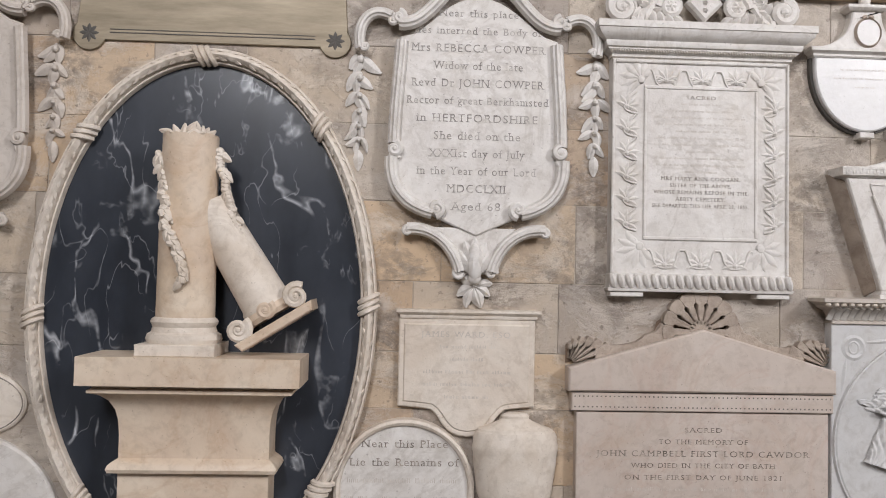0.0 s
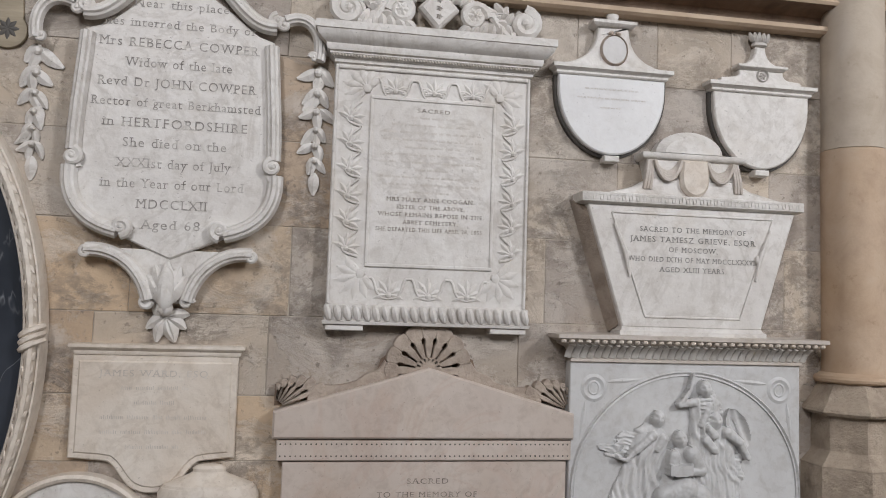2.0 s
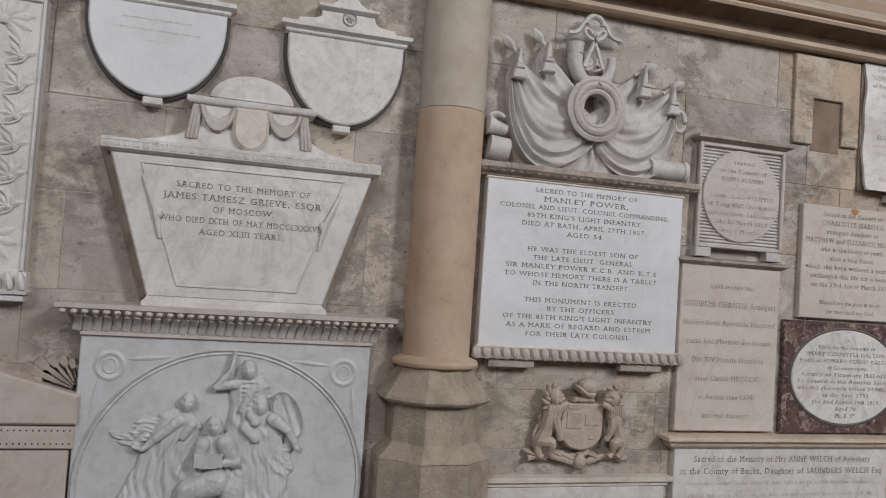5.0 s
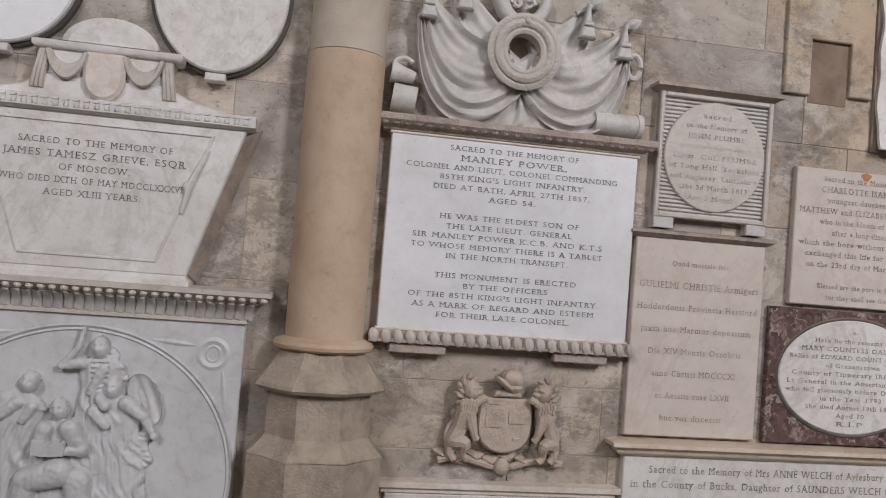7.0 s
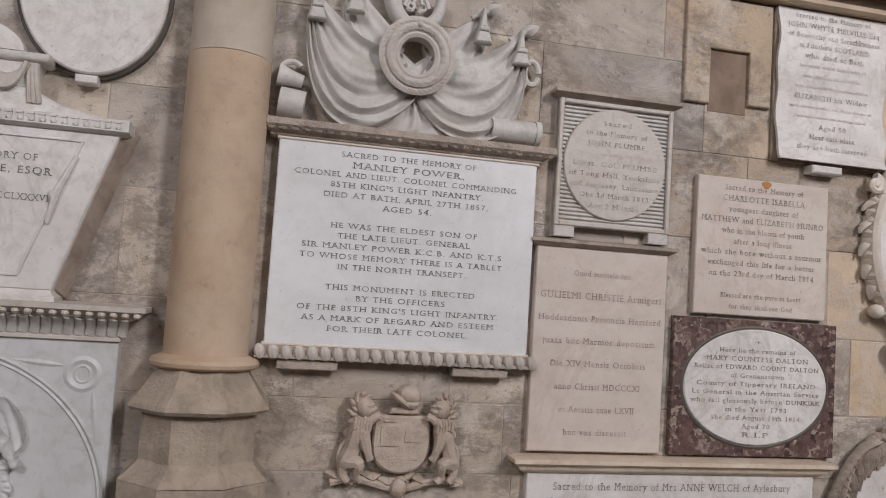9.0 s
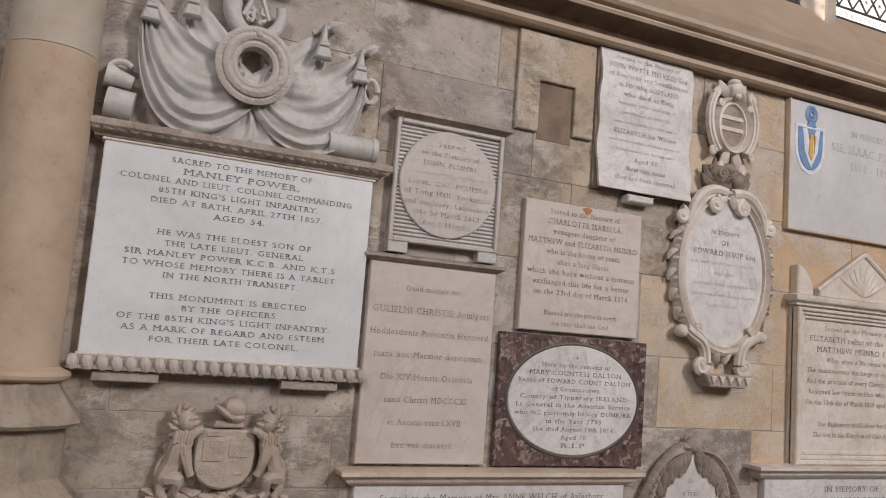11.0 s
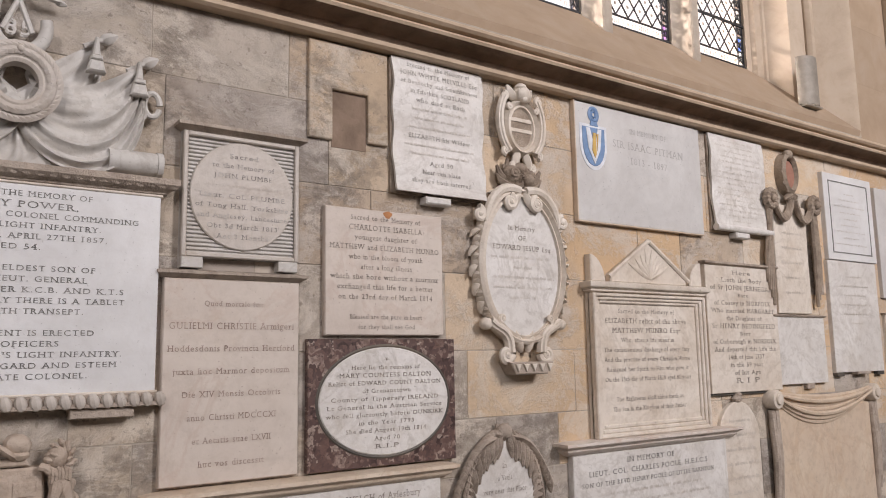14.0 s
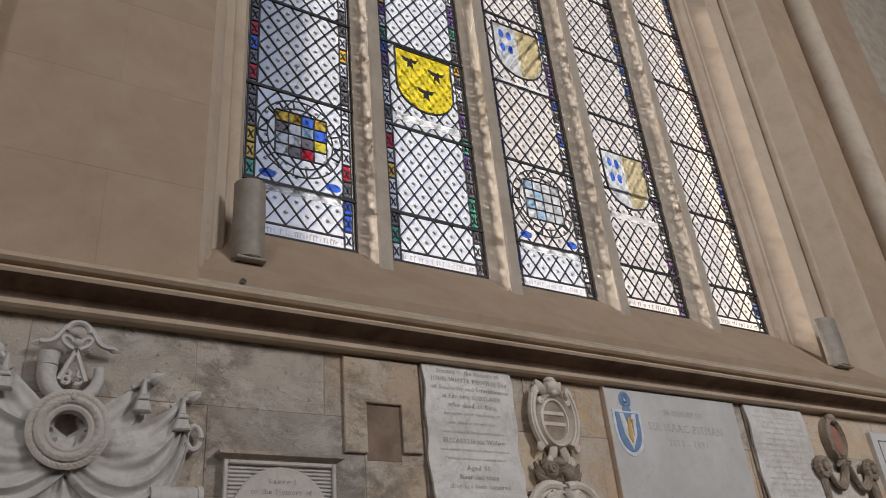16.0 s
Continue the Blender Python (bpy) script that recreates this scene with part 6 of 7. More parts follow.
def cloth(top, low, folds, w, amp, phase=0.0, nu=30, nv=44):
    """Cloth between two edges that both start at the hub; its folds run from the hub outwards."""
    verts, faces = [], []
    for layer in (0, 1):
        for i in range(nu + 1):
            u = i / nu
            a, b = top(u), low(u)
            for k in range(nv + 1):
                v = k / nv
                sag = 0.05 * math.sin(math.pi * v) * u * (1 - u) * 2
                f = math.sin(2 * math.pi * folds * (v + 0.10 * math.sin(4 * u + 5 * v)) + phase) + 0.25 * math.sin(2 * math.pi * folds * 2.3 * v + 2.2 * u)
                h = w + amp * f * (0.35 + 0.65 * math.sin(math.pi * min(u * 0.75 + 0.12, 1))) + 0.02 * (1 - u)
                verts.append(P(a[0] + (b[0] - a[0]) * v, a[1] + (b[1] - a[1]) * v - sag, h if layer == 0 else 0.004))
    m, r = (nu + 1) * (nv + 1), nv + 1
    for i in range(nu):
        for k in range(nv):
            a = i * r + k
            faces += [(a, a + 1, a + r + 1, a + r), (m + a, m + a + r, m + a + r + 1, m + a + 1)]
    rim = list(range(r)) + [i * r + nv for i in range(1, nu + 1)] + [nu * r + k for k in range(nv - 1, -1, -1)] + [i * r for i in range(nu - 1, 0, -1)]
    faces += [(a, b, m + b, m + a) for a, b in zip(rim, rim[1:] + rim[:1])]
    return Geo().add(verts, faces)


def curve(*pts):
    return lambda u: tuple((1 - u) ** 3 * p + 3 * (1 - u) ** 2 * u * q + 3 * (1 - u) * u * u * r + u ** 3 * s for p, q, r, s in zip(*pts))


part("flag", cloth(curve((4.27, 2.45), (4.20, 2.50), (4.13, 2.58), (4.07, 2.645)), curve((4.25, 2.36), (4.16, 2.34), (4.04, 2.36), (4.035, 2.55)), 2.0, 0.030, 0.007), AGED, tr)
part("flag", cloth(curve((4.33, 2.45), (4.40, 2.48), (4.48, 2.55), (4.545, 2.60)), curve((4.36, 2.36), (4.44, 2.34), (4.56, 2.34), (4.575, 2.51)), 2.0, 0.030, 0.007, 1.0), AGED, tr)
part("flag", cloth(curve((4.25, 2.40), (4.14, 2.40), (4.02, 2.48), (3.942, 2.595)), curve((4.33, 2.27), (4.20, 2.06), (3.91, 2.01), (3.918, 2.50)), 3.6, 0.060, 0.013, 0.4), AGED, tr)
part("flag", cloth(curve((4.36, 2.40), (4.47, 2.40), (4.59, 2.44), (4.695, 2.54)), curve((4.30, 2.27), (4.40, 2.05), (4.75, 2.02), (4.718, 2.46)), 3.6, 0.060, 0.013, 2.0), AGED, tr)
part("flag", cloth(curve((4.29, 2.30), (4.26, 2.25), (4.22, 2.18), (4.18, 2.13)), curve((4.315, 2.30), (4.34, 2.25), (4.40, 2.18), (4.43, 2.13)), 2.4, 0.045, 0.008), AGED, tr)
part("flag_knot", Geo().poly([(4.215, 2.29), (4.39, 2.29), (4.395, 2.45), (4.306, 2.378), (4.21, 2.45)], 0.0, 0.055, 0.012), AGED, tr)
wr = Geo().ring(4.302, 2.388, 0.096, 0.100, [(-0.031, 0.05), (-0.033, 0.085), (-0.024, 0.112), (0.0, 0.126), (0.024, 0.112), (0.033, 0.085), (0.031, 0.05)], 48)
for k in range(44):
    a = 2 * math.pi * k / 44
    for o, d, h in ((-0.020, 16, 0.110), (0.0, 4 - 8 * (k % 2), 0.121), (0.020, -16, 0.110)):
        wr.leaf(4.302 + (0.096 + o) * math.cos(a), 2.388 + (0.100 + o) * math.sin(a), h, 0.044, 0.024, math.degrees(a) + 90 + d, 0.010, 4)
wr.blob(4.302, 2.495, 0.125, 0.012, 0.012, 0.012)
part("wreath", wr, DULL, tr)
bg = Geo()
path = arc(4.297, 2.605, 0.088, 0.100, 170, 375, 20)
bg.tube(lift(path, 0.06), [0.034 - 0.014 * k / 20 for k in range(21)], 12)
bg.tube([(4.209, 2.625, 0.06), (4.207, 2.66, 0.06), (4.207, 2.672, 0.06)], [0.034, 0.038, 0.041], 12)
part("bugle_horn", bg, AGED, tr)
bow = Geo()
for s in (-1, 1):
    bow.tube(lift(bez((4.295, 2.70), (4.295 + 0.03 * s, 2.78), (4.295 + 0.09 * s, 2.73), (4.295 + 0.01 * s, 2.695), 10), 0.065), 0.010, 6)
    bow.tube(lift(bez((4.295, 2.69), (4.295 + 0.02 * s, 2.64), (4.295 + 0.035 * s, 2.60), (4.295 + 0.045 * s, 2.575), 8), 0.065), 0.010, 6)
    bow.tube(lift(bez((4.295 + 0.035 * s, 2.785), (4.295 + 0.07 * s, 2.76), (4.295 + 0.06 * s, 2.71), (4.295 + 0.125 * s, 2.715), 10), 0.06), 0.011, 6)
    bow.leaf(4.295 + 0.11 * s, 2.715, 0.05, 0.04, 0.025, 90 - 100 * s, 0.018, 4)
bow.tube(lift(arc(4.295, 2.765, 0.04, 0.038, 0, 180, 8), 0.06), 0.012, 7)
bow.blob(4.295, 2.72, 0.07, 0.016, 0.016, 0.014)
part("ribbon_bow", bow, AGED, tr)
num = Geo()
text_geo(num, "85", 4.297, 2.565, 0.052, 0.075, 0.068)
me_n = len(num.v)
num.add([(x, y + 0.02, z) for x, y, z in num.v[:me_n]], list(num.f))
part("number", num, AGED, tr)
for x, z, a in ((3.938, 2.60, 130), (4.068, 2.645, 126), (4.548, 2.60, 30), (4.695, 2.54, 32)):
    c, s = math.cos(radians(a)), math.sin(radians(a))
    st = Geo().tube([(x - 0.05 * c, z - 0.05 * s, 0.05), (x + 0.02 * c, z + 0.02 * s, 0.05)], 0.009, 7)
    st.leaf(x + 0.012 * c, z + 0.012 * s, 0.035, 0.07, 0.042, a, 0.028, 6)
    part("flag_finial", st, AGED, tr)
    tx = x + (0.010 if a > 90 else -0.006)
    ts = Geo().poly([(tx - 0.005, z + 0.004), (tx + 0.005, z + 0.004), (tx + 0.014, z - 0.066), (tx - 0.014, z - 0.066)], 0.055, 0.092, 0.005)
    ts.poly([(tx - 0.018, z - 0.066), (tx + 0.018, z - 0.066), (tx + 0.020, z - 0.082), (tx - 0.020, z - 0.082)], 0.06, 0.102, 0.004)
    ts.poly([(tx - 0.021, z - 0.082), (tx + 0.021, z - 0.082), (tx + 0.033, z - 0.125), (tx - 0.031, z - 0.125)], 0.06, 0.098, 0.006)
    part("tassel", ts, AGED, tr)
part("drum", Geo().tube([(3.845, 2.185, 0.045), (3.93, 2.175, 0.05)], 0.052, 16), AGED, tr)
part("trumpet_bell", Geo().tube([(3.835, 2.275, 0.05), (3.87, 2.27, 0.05), (3.92, 2.26, 0.05)], [0.042, 0.030, 0.022], 12).tube(lift(arc(3.88, 2.30, 0.035, 0.03, 30, 200, 10), 0.04), 0.010, 7), AGED, tr)
part("sling_loop", Geo().tube(lift(arc(4.745, 2.40, 0.028, 0.045, 0, 340, 16), 0.05), 0.011, 7, 1.0).tube([(4.72, 2.36, 0.05), (4.69, 2.31, 0.05), (4.68, 2.27, 0.045)], [0.012, 0.014, 0.012], 7), AGED, tr)
part("cannon_muzzle", Geo().tube([(4.60, 2.174, 0.048), (4.765, 2.174, 0.048)], 0.044, 18).tube([(4.765, 2.174, 0.048), (4.785, 2.174, 0.048)], 0.048, 18), AGED, tr)

# lions and shield
t = thing("coat_of_arms", 4.345, 0.89, "carved tan stone coat of arms with two lions", "carving")
sh_pts = [(4.25, 1.135), (4.448, 1.135), (4.452, 1.03)] + arc(4.349, 1.02, 0.103, 0.085, 0, -180, 12) + [(4.246, 1.03)]
part("shield", Geo().poly(sh_pts, -0.01, 0.055, 0.008), ARMS, t)
for xa, xb, za, zb in ((4.275, 4.345, 1.03, 1.10), (4.285, 4.33, 1.112, 1.118), (4.36, 4.425, 1.045, 1.09), (4.38, 4.41, 0.985, 0.995)):
    part("shield_charge", Geo().box(xa, xb, za, zb, 0.053, 0.059, 0.001), ARMS, t)
part("helmet", Geo().blob(4.368, 1.208, 0.045, 0.043, 0.036, 0.04, -20).blob(4.335, 1.188, 0.055, 0.045, 0.013, 0.036, -38).blob(4.372, 1.175, 0.045, 0.034, 0.022, 0.034).poly([(4.30, 1.14), (4.405, 1.14), (4.395, 1.162), (4.31, 1.162)], 0.0, 0.06, 0.006), ARMS, t)
for s in (-1, 1):
    c = 4.349
    l = Geo()
    Q = lambda u, v, w: (c + (0.105 + (u - 0.105) * 0.72) * s, v - 0.008, w)
    l.blob(c + 0.134 * s, 1.160, 0.055, 0.034, 0.038, 0.036, -12 * s)
    l.blob(c + 0.111 * s, 1.154, 0.064, 0.020, 0.014, 0.020, -14 * s)
    l.blob(c + 0.110 * s, 1.140, 0.060, 0.015, 0.008, 0.016)
    l.blob(c + 0.122 * s, 1.172, 0.085, 0.014, 0.007, 0.008, -25 * s)
    limb(l, [Q(0.160, 1.13, 0.045), Q(0.165, 1.085, 0.052), Q(0.188, 1.03, 0.05), Q(0.212, 0.985, 0.042), Q(0.222, 0.955, 0.03)], [0.032, 0.036, 0.030, 0.033, 0.026])
    limb(l, [Q(0.150, 1.115, 0.06), Q(0.122, 1.125, 0.075), Q(0.098, 1.138, 0.075), Q(0.078, 1.143, 0.068)], [0.020, 0.016, 0.013, 0.015])
    limb(l, [Q(0.150, 1.085, 0.07), Q(0.135, 1.045, 0.082), Q(0.118, 1.010, 0.078), Q(0.110, 0.998, 0.074)], [0.024, 0.018, 0.013, 0.015])
    limb(l, [Q(0.205, 0.985, 0.05), Q(0.162, 0.978, 0.075), Q(0.165, 0.940, 0.06), Q(0.140, 0.918, 0.062)], [0.030, 0.022, 0.012, 0.014])
    limb(l, [Q(0.222, 0.975, 0.035), Q(0.228, 0.94, 0.045), Q(0.205, 0.915, 0.05)], [0.028, 0.017, 0.013])
    limb(l, [Q(0.225, 0.95, 0.03), Q(0.250, 0.99, 0.03), Q(0.240, 1.03, 0.03), Q(0.212, 1.055, 0.03), Q(0.222, 1.08, 0.03), Q(0.206, 1.085, 0.03)], [0.010, 0.009, 0.009, 0.010, 0.012, 0.009])
    body = part("lion", l, ARMS, t)
    mane = Geo()
    for k in range(26):
        a, d = radians(-95 + 11 * k), 0.030 + 0.010 * (k % 3)
        mane.blob(c + (0.146 + d * 0.72 * math.cos(a)) * s, 1.150 + 1.15 * d * math.sin(a), 0.050 + 0.008 * (k % 2), 0.017, 0.009, 0.016, 90 + s * (math.degrees(a) - 60), 7, 4)
    for k in range(14):
        mane.blob(c + (0.118 + 0.010 * (k % 6)) * s, 1.118 - 0.013 * (k // 6) - 0.004 * (k % 2), 0.082 - 0.004 * (k // 6), 0.010, 0.018, 0.012, 10 * s, 7, 4)
    part("lion_mane", mane, ARMS, body)
bs = Geo()
for k in range(16):
    bs.leaf(4.12 + 0.03 * k, 0.90 + 0.012 * math.sin(k * 1.7), 0.0, 0.055, 0.035, 20 + 140 * (k % 2), 0.05, 4)
bs.tube(lift(bez((4.115, 0.90), (4.22, 0.94), (4.30, 0.87), (4.345, 0.885), 8) + bez((4.36, 0.885), (4.40, 0.87), (4.48, 0.94), (4.58, 0.90), 8), 0.03), 0.014, 7)
bs.blob(4.35, 0.885, 0.045, 0.03, 0.035, 0.025)
part("motto_base", bs, ARMS, t)
t = thing("framed_tablet", 4.36, 0.2, "cream framed tablet below the coat of arms", "memorial")
part("frame_moulding", Geo().mould(3.93, 4.79, [(0.02, 0.775), (0.03, 0.78), (0.03, 0.79), (0.045, 0.80), (0.045, 0.82), (0.02, 0.825)]), CREAM, t)
part("slab", Geo().box(3.935, 4.785, 0.2, 0.775, -0.01, 0.025, 0.004), WHITE, t)

# reeded tablet with round panel
t = thing("reeded_tablet", 5.10, 1.81, "cream marble tablet with a round panel on reeded ground", "memorial")
part("slab", Geo().box(4.867, 5.335, 1.85, 2.33, -0.01, 0.03, 0.003), AGED, t)
part("border", Geo().box(4.867, 4.885, 1.85, 2.33, 0.02, 0.048, 0.004).box(5.317, 5.335, 1.85, 2.33, 0.02, 0.048, 0.004).box(4.885, 5.317, 1.85, 1.868, 0.02, 0.048, 0.004).box(4.885, 5.317, 2.312, 2.33, 0.02, 0.048, 0.004), DULL, t)
rd = Geo()
for k in range(28):
    z = 1.876 + 0.0155 * k
    hw = 0.208
    d = abs(z + 0.004 - 2.095) / 0.212
    gap = 0.206 * math.sqrt(max(0, 1 - d * d))
    for xa, xb in ((4.886, 5.101 - gap), (5.101 + gap, 5.316)):
        if xb - xa > 0.006:
            rd.box(xa, xb, z, z + 0.009, 0.028, 0.038, 0.003)
part("reeding", rd, AGED, t)
part("round_panel", Geo().poly(arc(5.101, 2.095, 0.208, 0.212, 0, 354, 60), 0.02, 0.046, 0.004), DULL, t)
part("cornice", Geo().mould(4.867, 5.335, [(0.048, 2.33), (0.055, 2.335), (0.07, 2.342), (0.075, 2.345), (0.075, 2.358), (0.048, 2.366)]), CARVED, t)
for xa in (4.868, 5.25):
    part("foot", Geo().box(xa, xa + 0.082, 1.808, 1.85, -0.01, 0.045, 0.003), AGED, t)
inscription(t, 5.101, 2.27, 1.915, 0.38, [("Sacred", 0.30), ("to the Memory of", 0.66), ("JOHN PLUMBE", 0.62), (None, 0.75), ("Lieut. Col. PLUMBE", 0.90), ("of Tong Hall, Yorkshire", 0.98), ("and Anglesey, Lancashire", 0.95), ("Obt 3d March 1813", 0.74), ("Aet 3 Months", 0.54)], 0.046, LETTER_SOFT, 0.46)

t = thing("latin_tablet", 5.08, 1.02, "tall pinkish marble tablet with faded red lettering", "memorial")
part("slab", Geo().box(4.815, 5.347, 1.02, 1.77, -0.01, 0.03, 0.004), BLUSH, t)
part("cap_moulding", Geo().mould(4.81, 5.35, [(0.03, 1.77), (0.036, 1.774), (0.05, 1.782), (0.056, 1.785), (0.056, 1.796), (0.03, 1.803)]), CARVED, t)
inscription(t, 5.08, 1.72, 1.05, 0.50, [("Quod mortale fuit", 0.46, 0.9), ("GULIELMI CHRISTIE Armigeri", 0.97, 1.1), ("Hoddesdonis Provincia Hertford", 0.98), ("juxta hoc Marmor depositum", 0.90), ("Die XIV Mensis Octobris", 0.76), ("anno Christi MDCCCXI", 0.68), ("et Aetatis suae LXVII", 0.60), ("huc vos discessit", 0.50)], 0.03, LETTER_RED, 0.27)

t = thing("plain_tablet", 5.76, 1.56, "pinkish marble tablet with dark lettering and a rust stain", "memorial")
part("slab", Geo().box(5.462, 6.055, 1.56, 2.102, -0.01, 0.03, 0.004), BLUSH, t)
part("rust_stain", Geo().add([P(5.765 + 0.022 * math.cos(k) * (1 + 0.3 * math.sin(3 * k)), 2.085 + 0.016 * math.sin(k), 0.0308) for k in [i * 0.524 for i in range(12)]], [tuple(range(12))]), plain("rust", (0.50, 0.22, 0.09), 0.8), t)
inscription(t, 5.758, 2.085, 1.575, 0.56, [("Sacred to the Memory of", 0.63), ("CHARLOTTE ISABELLA", 0.66, 1.1), ("youngest daughter of", 0.56), ("MATTHEW and ELIZABETH MUNRO", 0.98, 1.05), ("who in the bloom of youth", 0.66), ("after a long illness", 0.46), ("which she bore without a murmur", 0.97), ("exchanged this life for a better", 0.86), ("on the 23rd day of March 1814", 0.84), ("", 0), ("Blessed are the pure in heart", 0.64, 0.9), ("for they shall see God", 0.5, 0.9)], 0.03, LETTER_WORN, 0.50)

t = thing("breccia_tablet", 5.75, 1.015, "dark breccia marble tablet with a white oval panel", "memorial")
part("surround", Geo().box(5.387, 6.113, 1.017, 1.545, -0.01, 0.03, 0.003), BRECCIA, t, "dark purple-brown breccia marble")
part("oval_panel", Geo().poly(arc(5.75, 1.285, 0.318, 0.225, 0, 354, 60), 0.02, 0.037, 0.004), WHITE, t)
part("oval_groove", Geo().ring(5.75, 1.285, 0.325, 0.232, [(-0.007, 0.031), (0, 0.034), (0.006, 0.031)], 72), DARK, t)
inscription(t, 5.75, 1.475, 1.085, 0.56, [("+", 0.05), ("Here lie the remains of", 0.60), ("MARY COUNTESS DALTON", 0.80, 1.05), ("Relict of EDWARD COUNT DALTON", 0.98), ("of Grenanstown", 0.42), ("County of Tipperary IRELAND", 0.94), ("Lt General in the Austrian Service", 1.0), ("who fell gloriously before DUNKIRK", 1.02), ("in the Year 1793", 0.48), ("She died August 19th 1814", 0.70), ("Aged 70", 0.22), ("R.I.P", 0.20, 1.1)], 0.037, LETTER_WORN, 0.52)

t = thing("ledge_tablet", 5.42, 0.2, "wide white marble tablet under a tan moulded ledge", "memorial")
part("ledge", Geo().mould(4.815, 6.03, [(0.04, 0.945), (0.045, 0.95), (0.06, 0.958), (0.064, 0.964), (0.064, 0.972), (0.085, 0.982), (0.09, 0.985), (0.09, 1.0), (0.03, 1.008)]), TAN, t)
part("slab", Geo().box(4.822, 6.022, 0.2, 0.945, -0.01, 0.035, 0.004), WHITE, t)
inscription(t, 5.42, 0.925, 0.65, 1.15, [("Sacred to the Memory of Mrs ANNE WELCH of Aylesbury", 0.86), ("in the County of Bucks, Daughter of SAUNDERS WELCH Esq", 0.98), (None, 0.9), (None, 0.9), (None, 0.8)], 0.035, LETTER_WORN, 0.5)


def scroll_tablet(name, xa, xb, za, zb, label, rolls):
    """A marble tablet like a hanging sheet of paper with a wavy surface."""
    t = thing(name, (xa + xb) / 2, za, label, "memorial", "paper scroll tablets")
    nz, nx = 40, 8
    f = lambda s: 0.034 + 0.006 * math.sin(s * 11.0) + (0.03 * (max(0, 0.12 - s) / 0.12) ** 2)
    verts, faces = [], []
    for back in (0, 1):
        for i in range(nz + 1):
            s = i / nz
            for k in range(nx + 1):
                u = k / nx
                x = xa + (xb - xa) * u + 0.006 * math.sin(s * 17 + 5 * u) * (1 if k in (0, nx) else 0)
                verts.append(P(x, za + (zb - za) * s, f(s) - (0.014 if back else 0)))
    m = (nz + 1) * (nx + 1)
    for i in range(nz):
        for k in range(nx):
            a = i * (nx + 1) + k
            faces += [(a, a + 1, a + nx + 2, a + nx + 1), (m + a, m + a + nx + 1, m + a + nx + 2, m + a + 1)]
    rim = [k for k in range(nx + 1)] + [i * (nx + 1) + nx for i in range(1, nz + 1)] + [nz * (nx + 1) + k for k in range(nx - 1, -1, -1)] + [i * (nx + 1) for i in range(nz - 1, 0, -1)]
    faces += [(a, b, m + b, m + a) for a, b in zip(rim, rim[1:] + rim[:1])]
    part("sheet", Geo().add(verts, faces), WHITE, t)
    part("backing", Geo().box(xa - 0.009, xb - 0.006, za - 0.005, zb - 0.003, -0.01, 0.016, 0.002), BROWN, t, "brown stone backing")
    if rolls:
        part("rolled_foot", Geo().tube([(xa - 0.005, za + 0.012, 0.045), (xb + 0.02, za + 0.012, 0.045)], 0.022, 14), WHITE, t)
    cx = (xa + xb) / 2 - 0.03
    part("bracket", Geo().box(cx - 0.07, cx + 0.07, za - 0.045, za - 0.012, -0.01, 0.06, 0.006), WHITE, t)
    return t, f


t, f = scroll_tablet("scroll_tablet", 5.797, 6.308, 2.198, 2.83, "white marble tablet carved as a wavy paper scroll", False)
inscription(t, 6.053, 2.825, 2.24, 0.46, [("Erected to the Memory of", 0.78), ("JOHN WHYTE MELVILLE Esq", 0.95, 1.1), ("of Bennochy and Strathkinness", 0.95), ("in Fifeshire SCOTLAND", 0.72), ("who died at Bath", 0.6), (None, 0.7), (None, 0.6), (None, 0.75), ("ELIZABETH his Widow", 0.75), (None, 0.85), (None, 0.7), ("Aged 50", 0.28), ("Near this place", 0.46), ("they are both interred", 0.72)], lambda z: f((z - 2.198) / 0.632) + 0.0015, LETTER_SOFT, 0.48)

# carved oval cartouche
t = thing("oval_cartouche", 6.535, 1.37, "cream carved oval cartouche with scrolls and a crest", "memorial")
HX, HZ = 6.525, 1.90
part("oval_panel", Geo().poly(arc(HX, HZ, 0.245, 0.345, 0, 354, 60), -0.01, 0.045, 0.006), WHITE, t)
fr = Geo().ring(HX, HZ, 0.262, 0.365, [(-0.03, 0.03), (-0.022, 0.06), (-0.008, 0.05), (0.004, 0.072), (0.018, 0.06), (0.026, 0.0)], 72)
part("oval_rib", fr, CREAM, t)
lf = Geo()
for k in range(30):
    for s in (-1, 1):
        a = radians(90 - s * (18 + 4.3 * k))
        x, z = HX + 0.275 * math.cos(a), HZ + 0.385 * math.sin(a)
        if k < 26:
            lf.leaf(x, z, 0.02, 0.042 + 0.012 * (k % 3), 0.03, math.degrees(a) - 50 * s + 25 * math.sin(k * 2.1), 0.04, 4, 30)
            if k % 3 == 0:
                lf.scroll(x, z, 0.03, 0.02, 1.1, 90, s, 0.008)
part("leaf_edge", lf, CREAM, t)
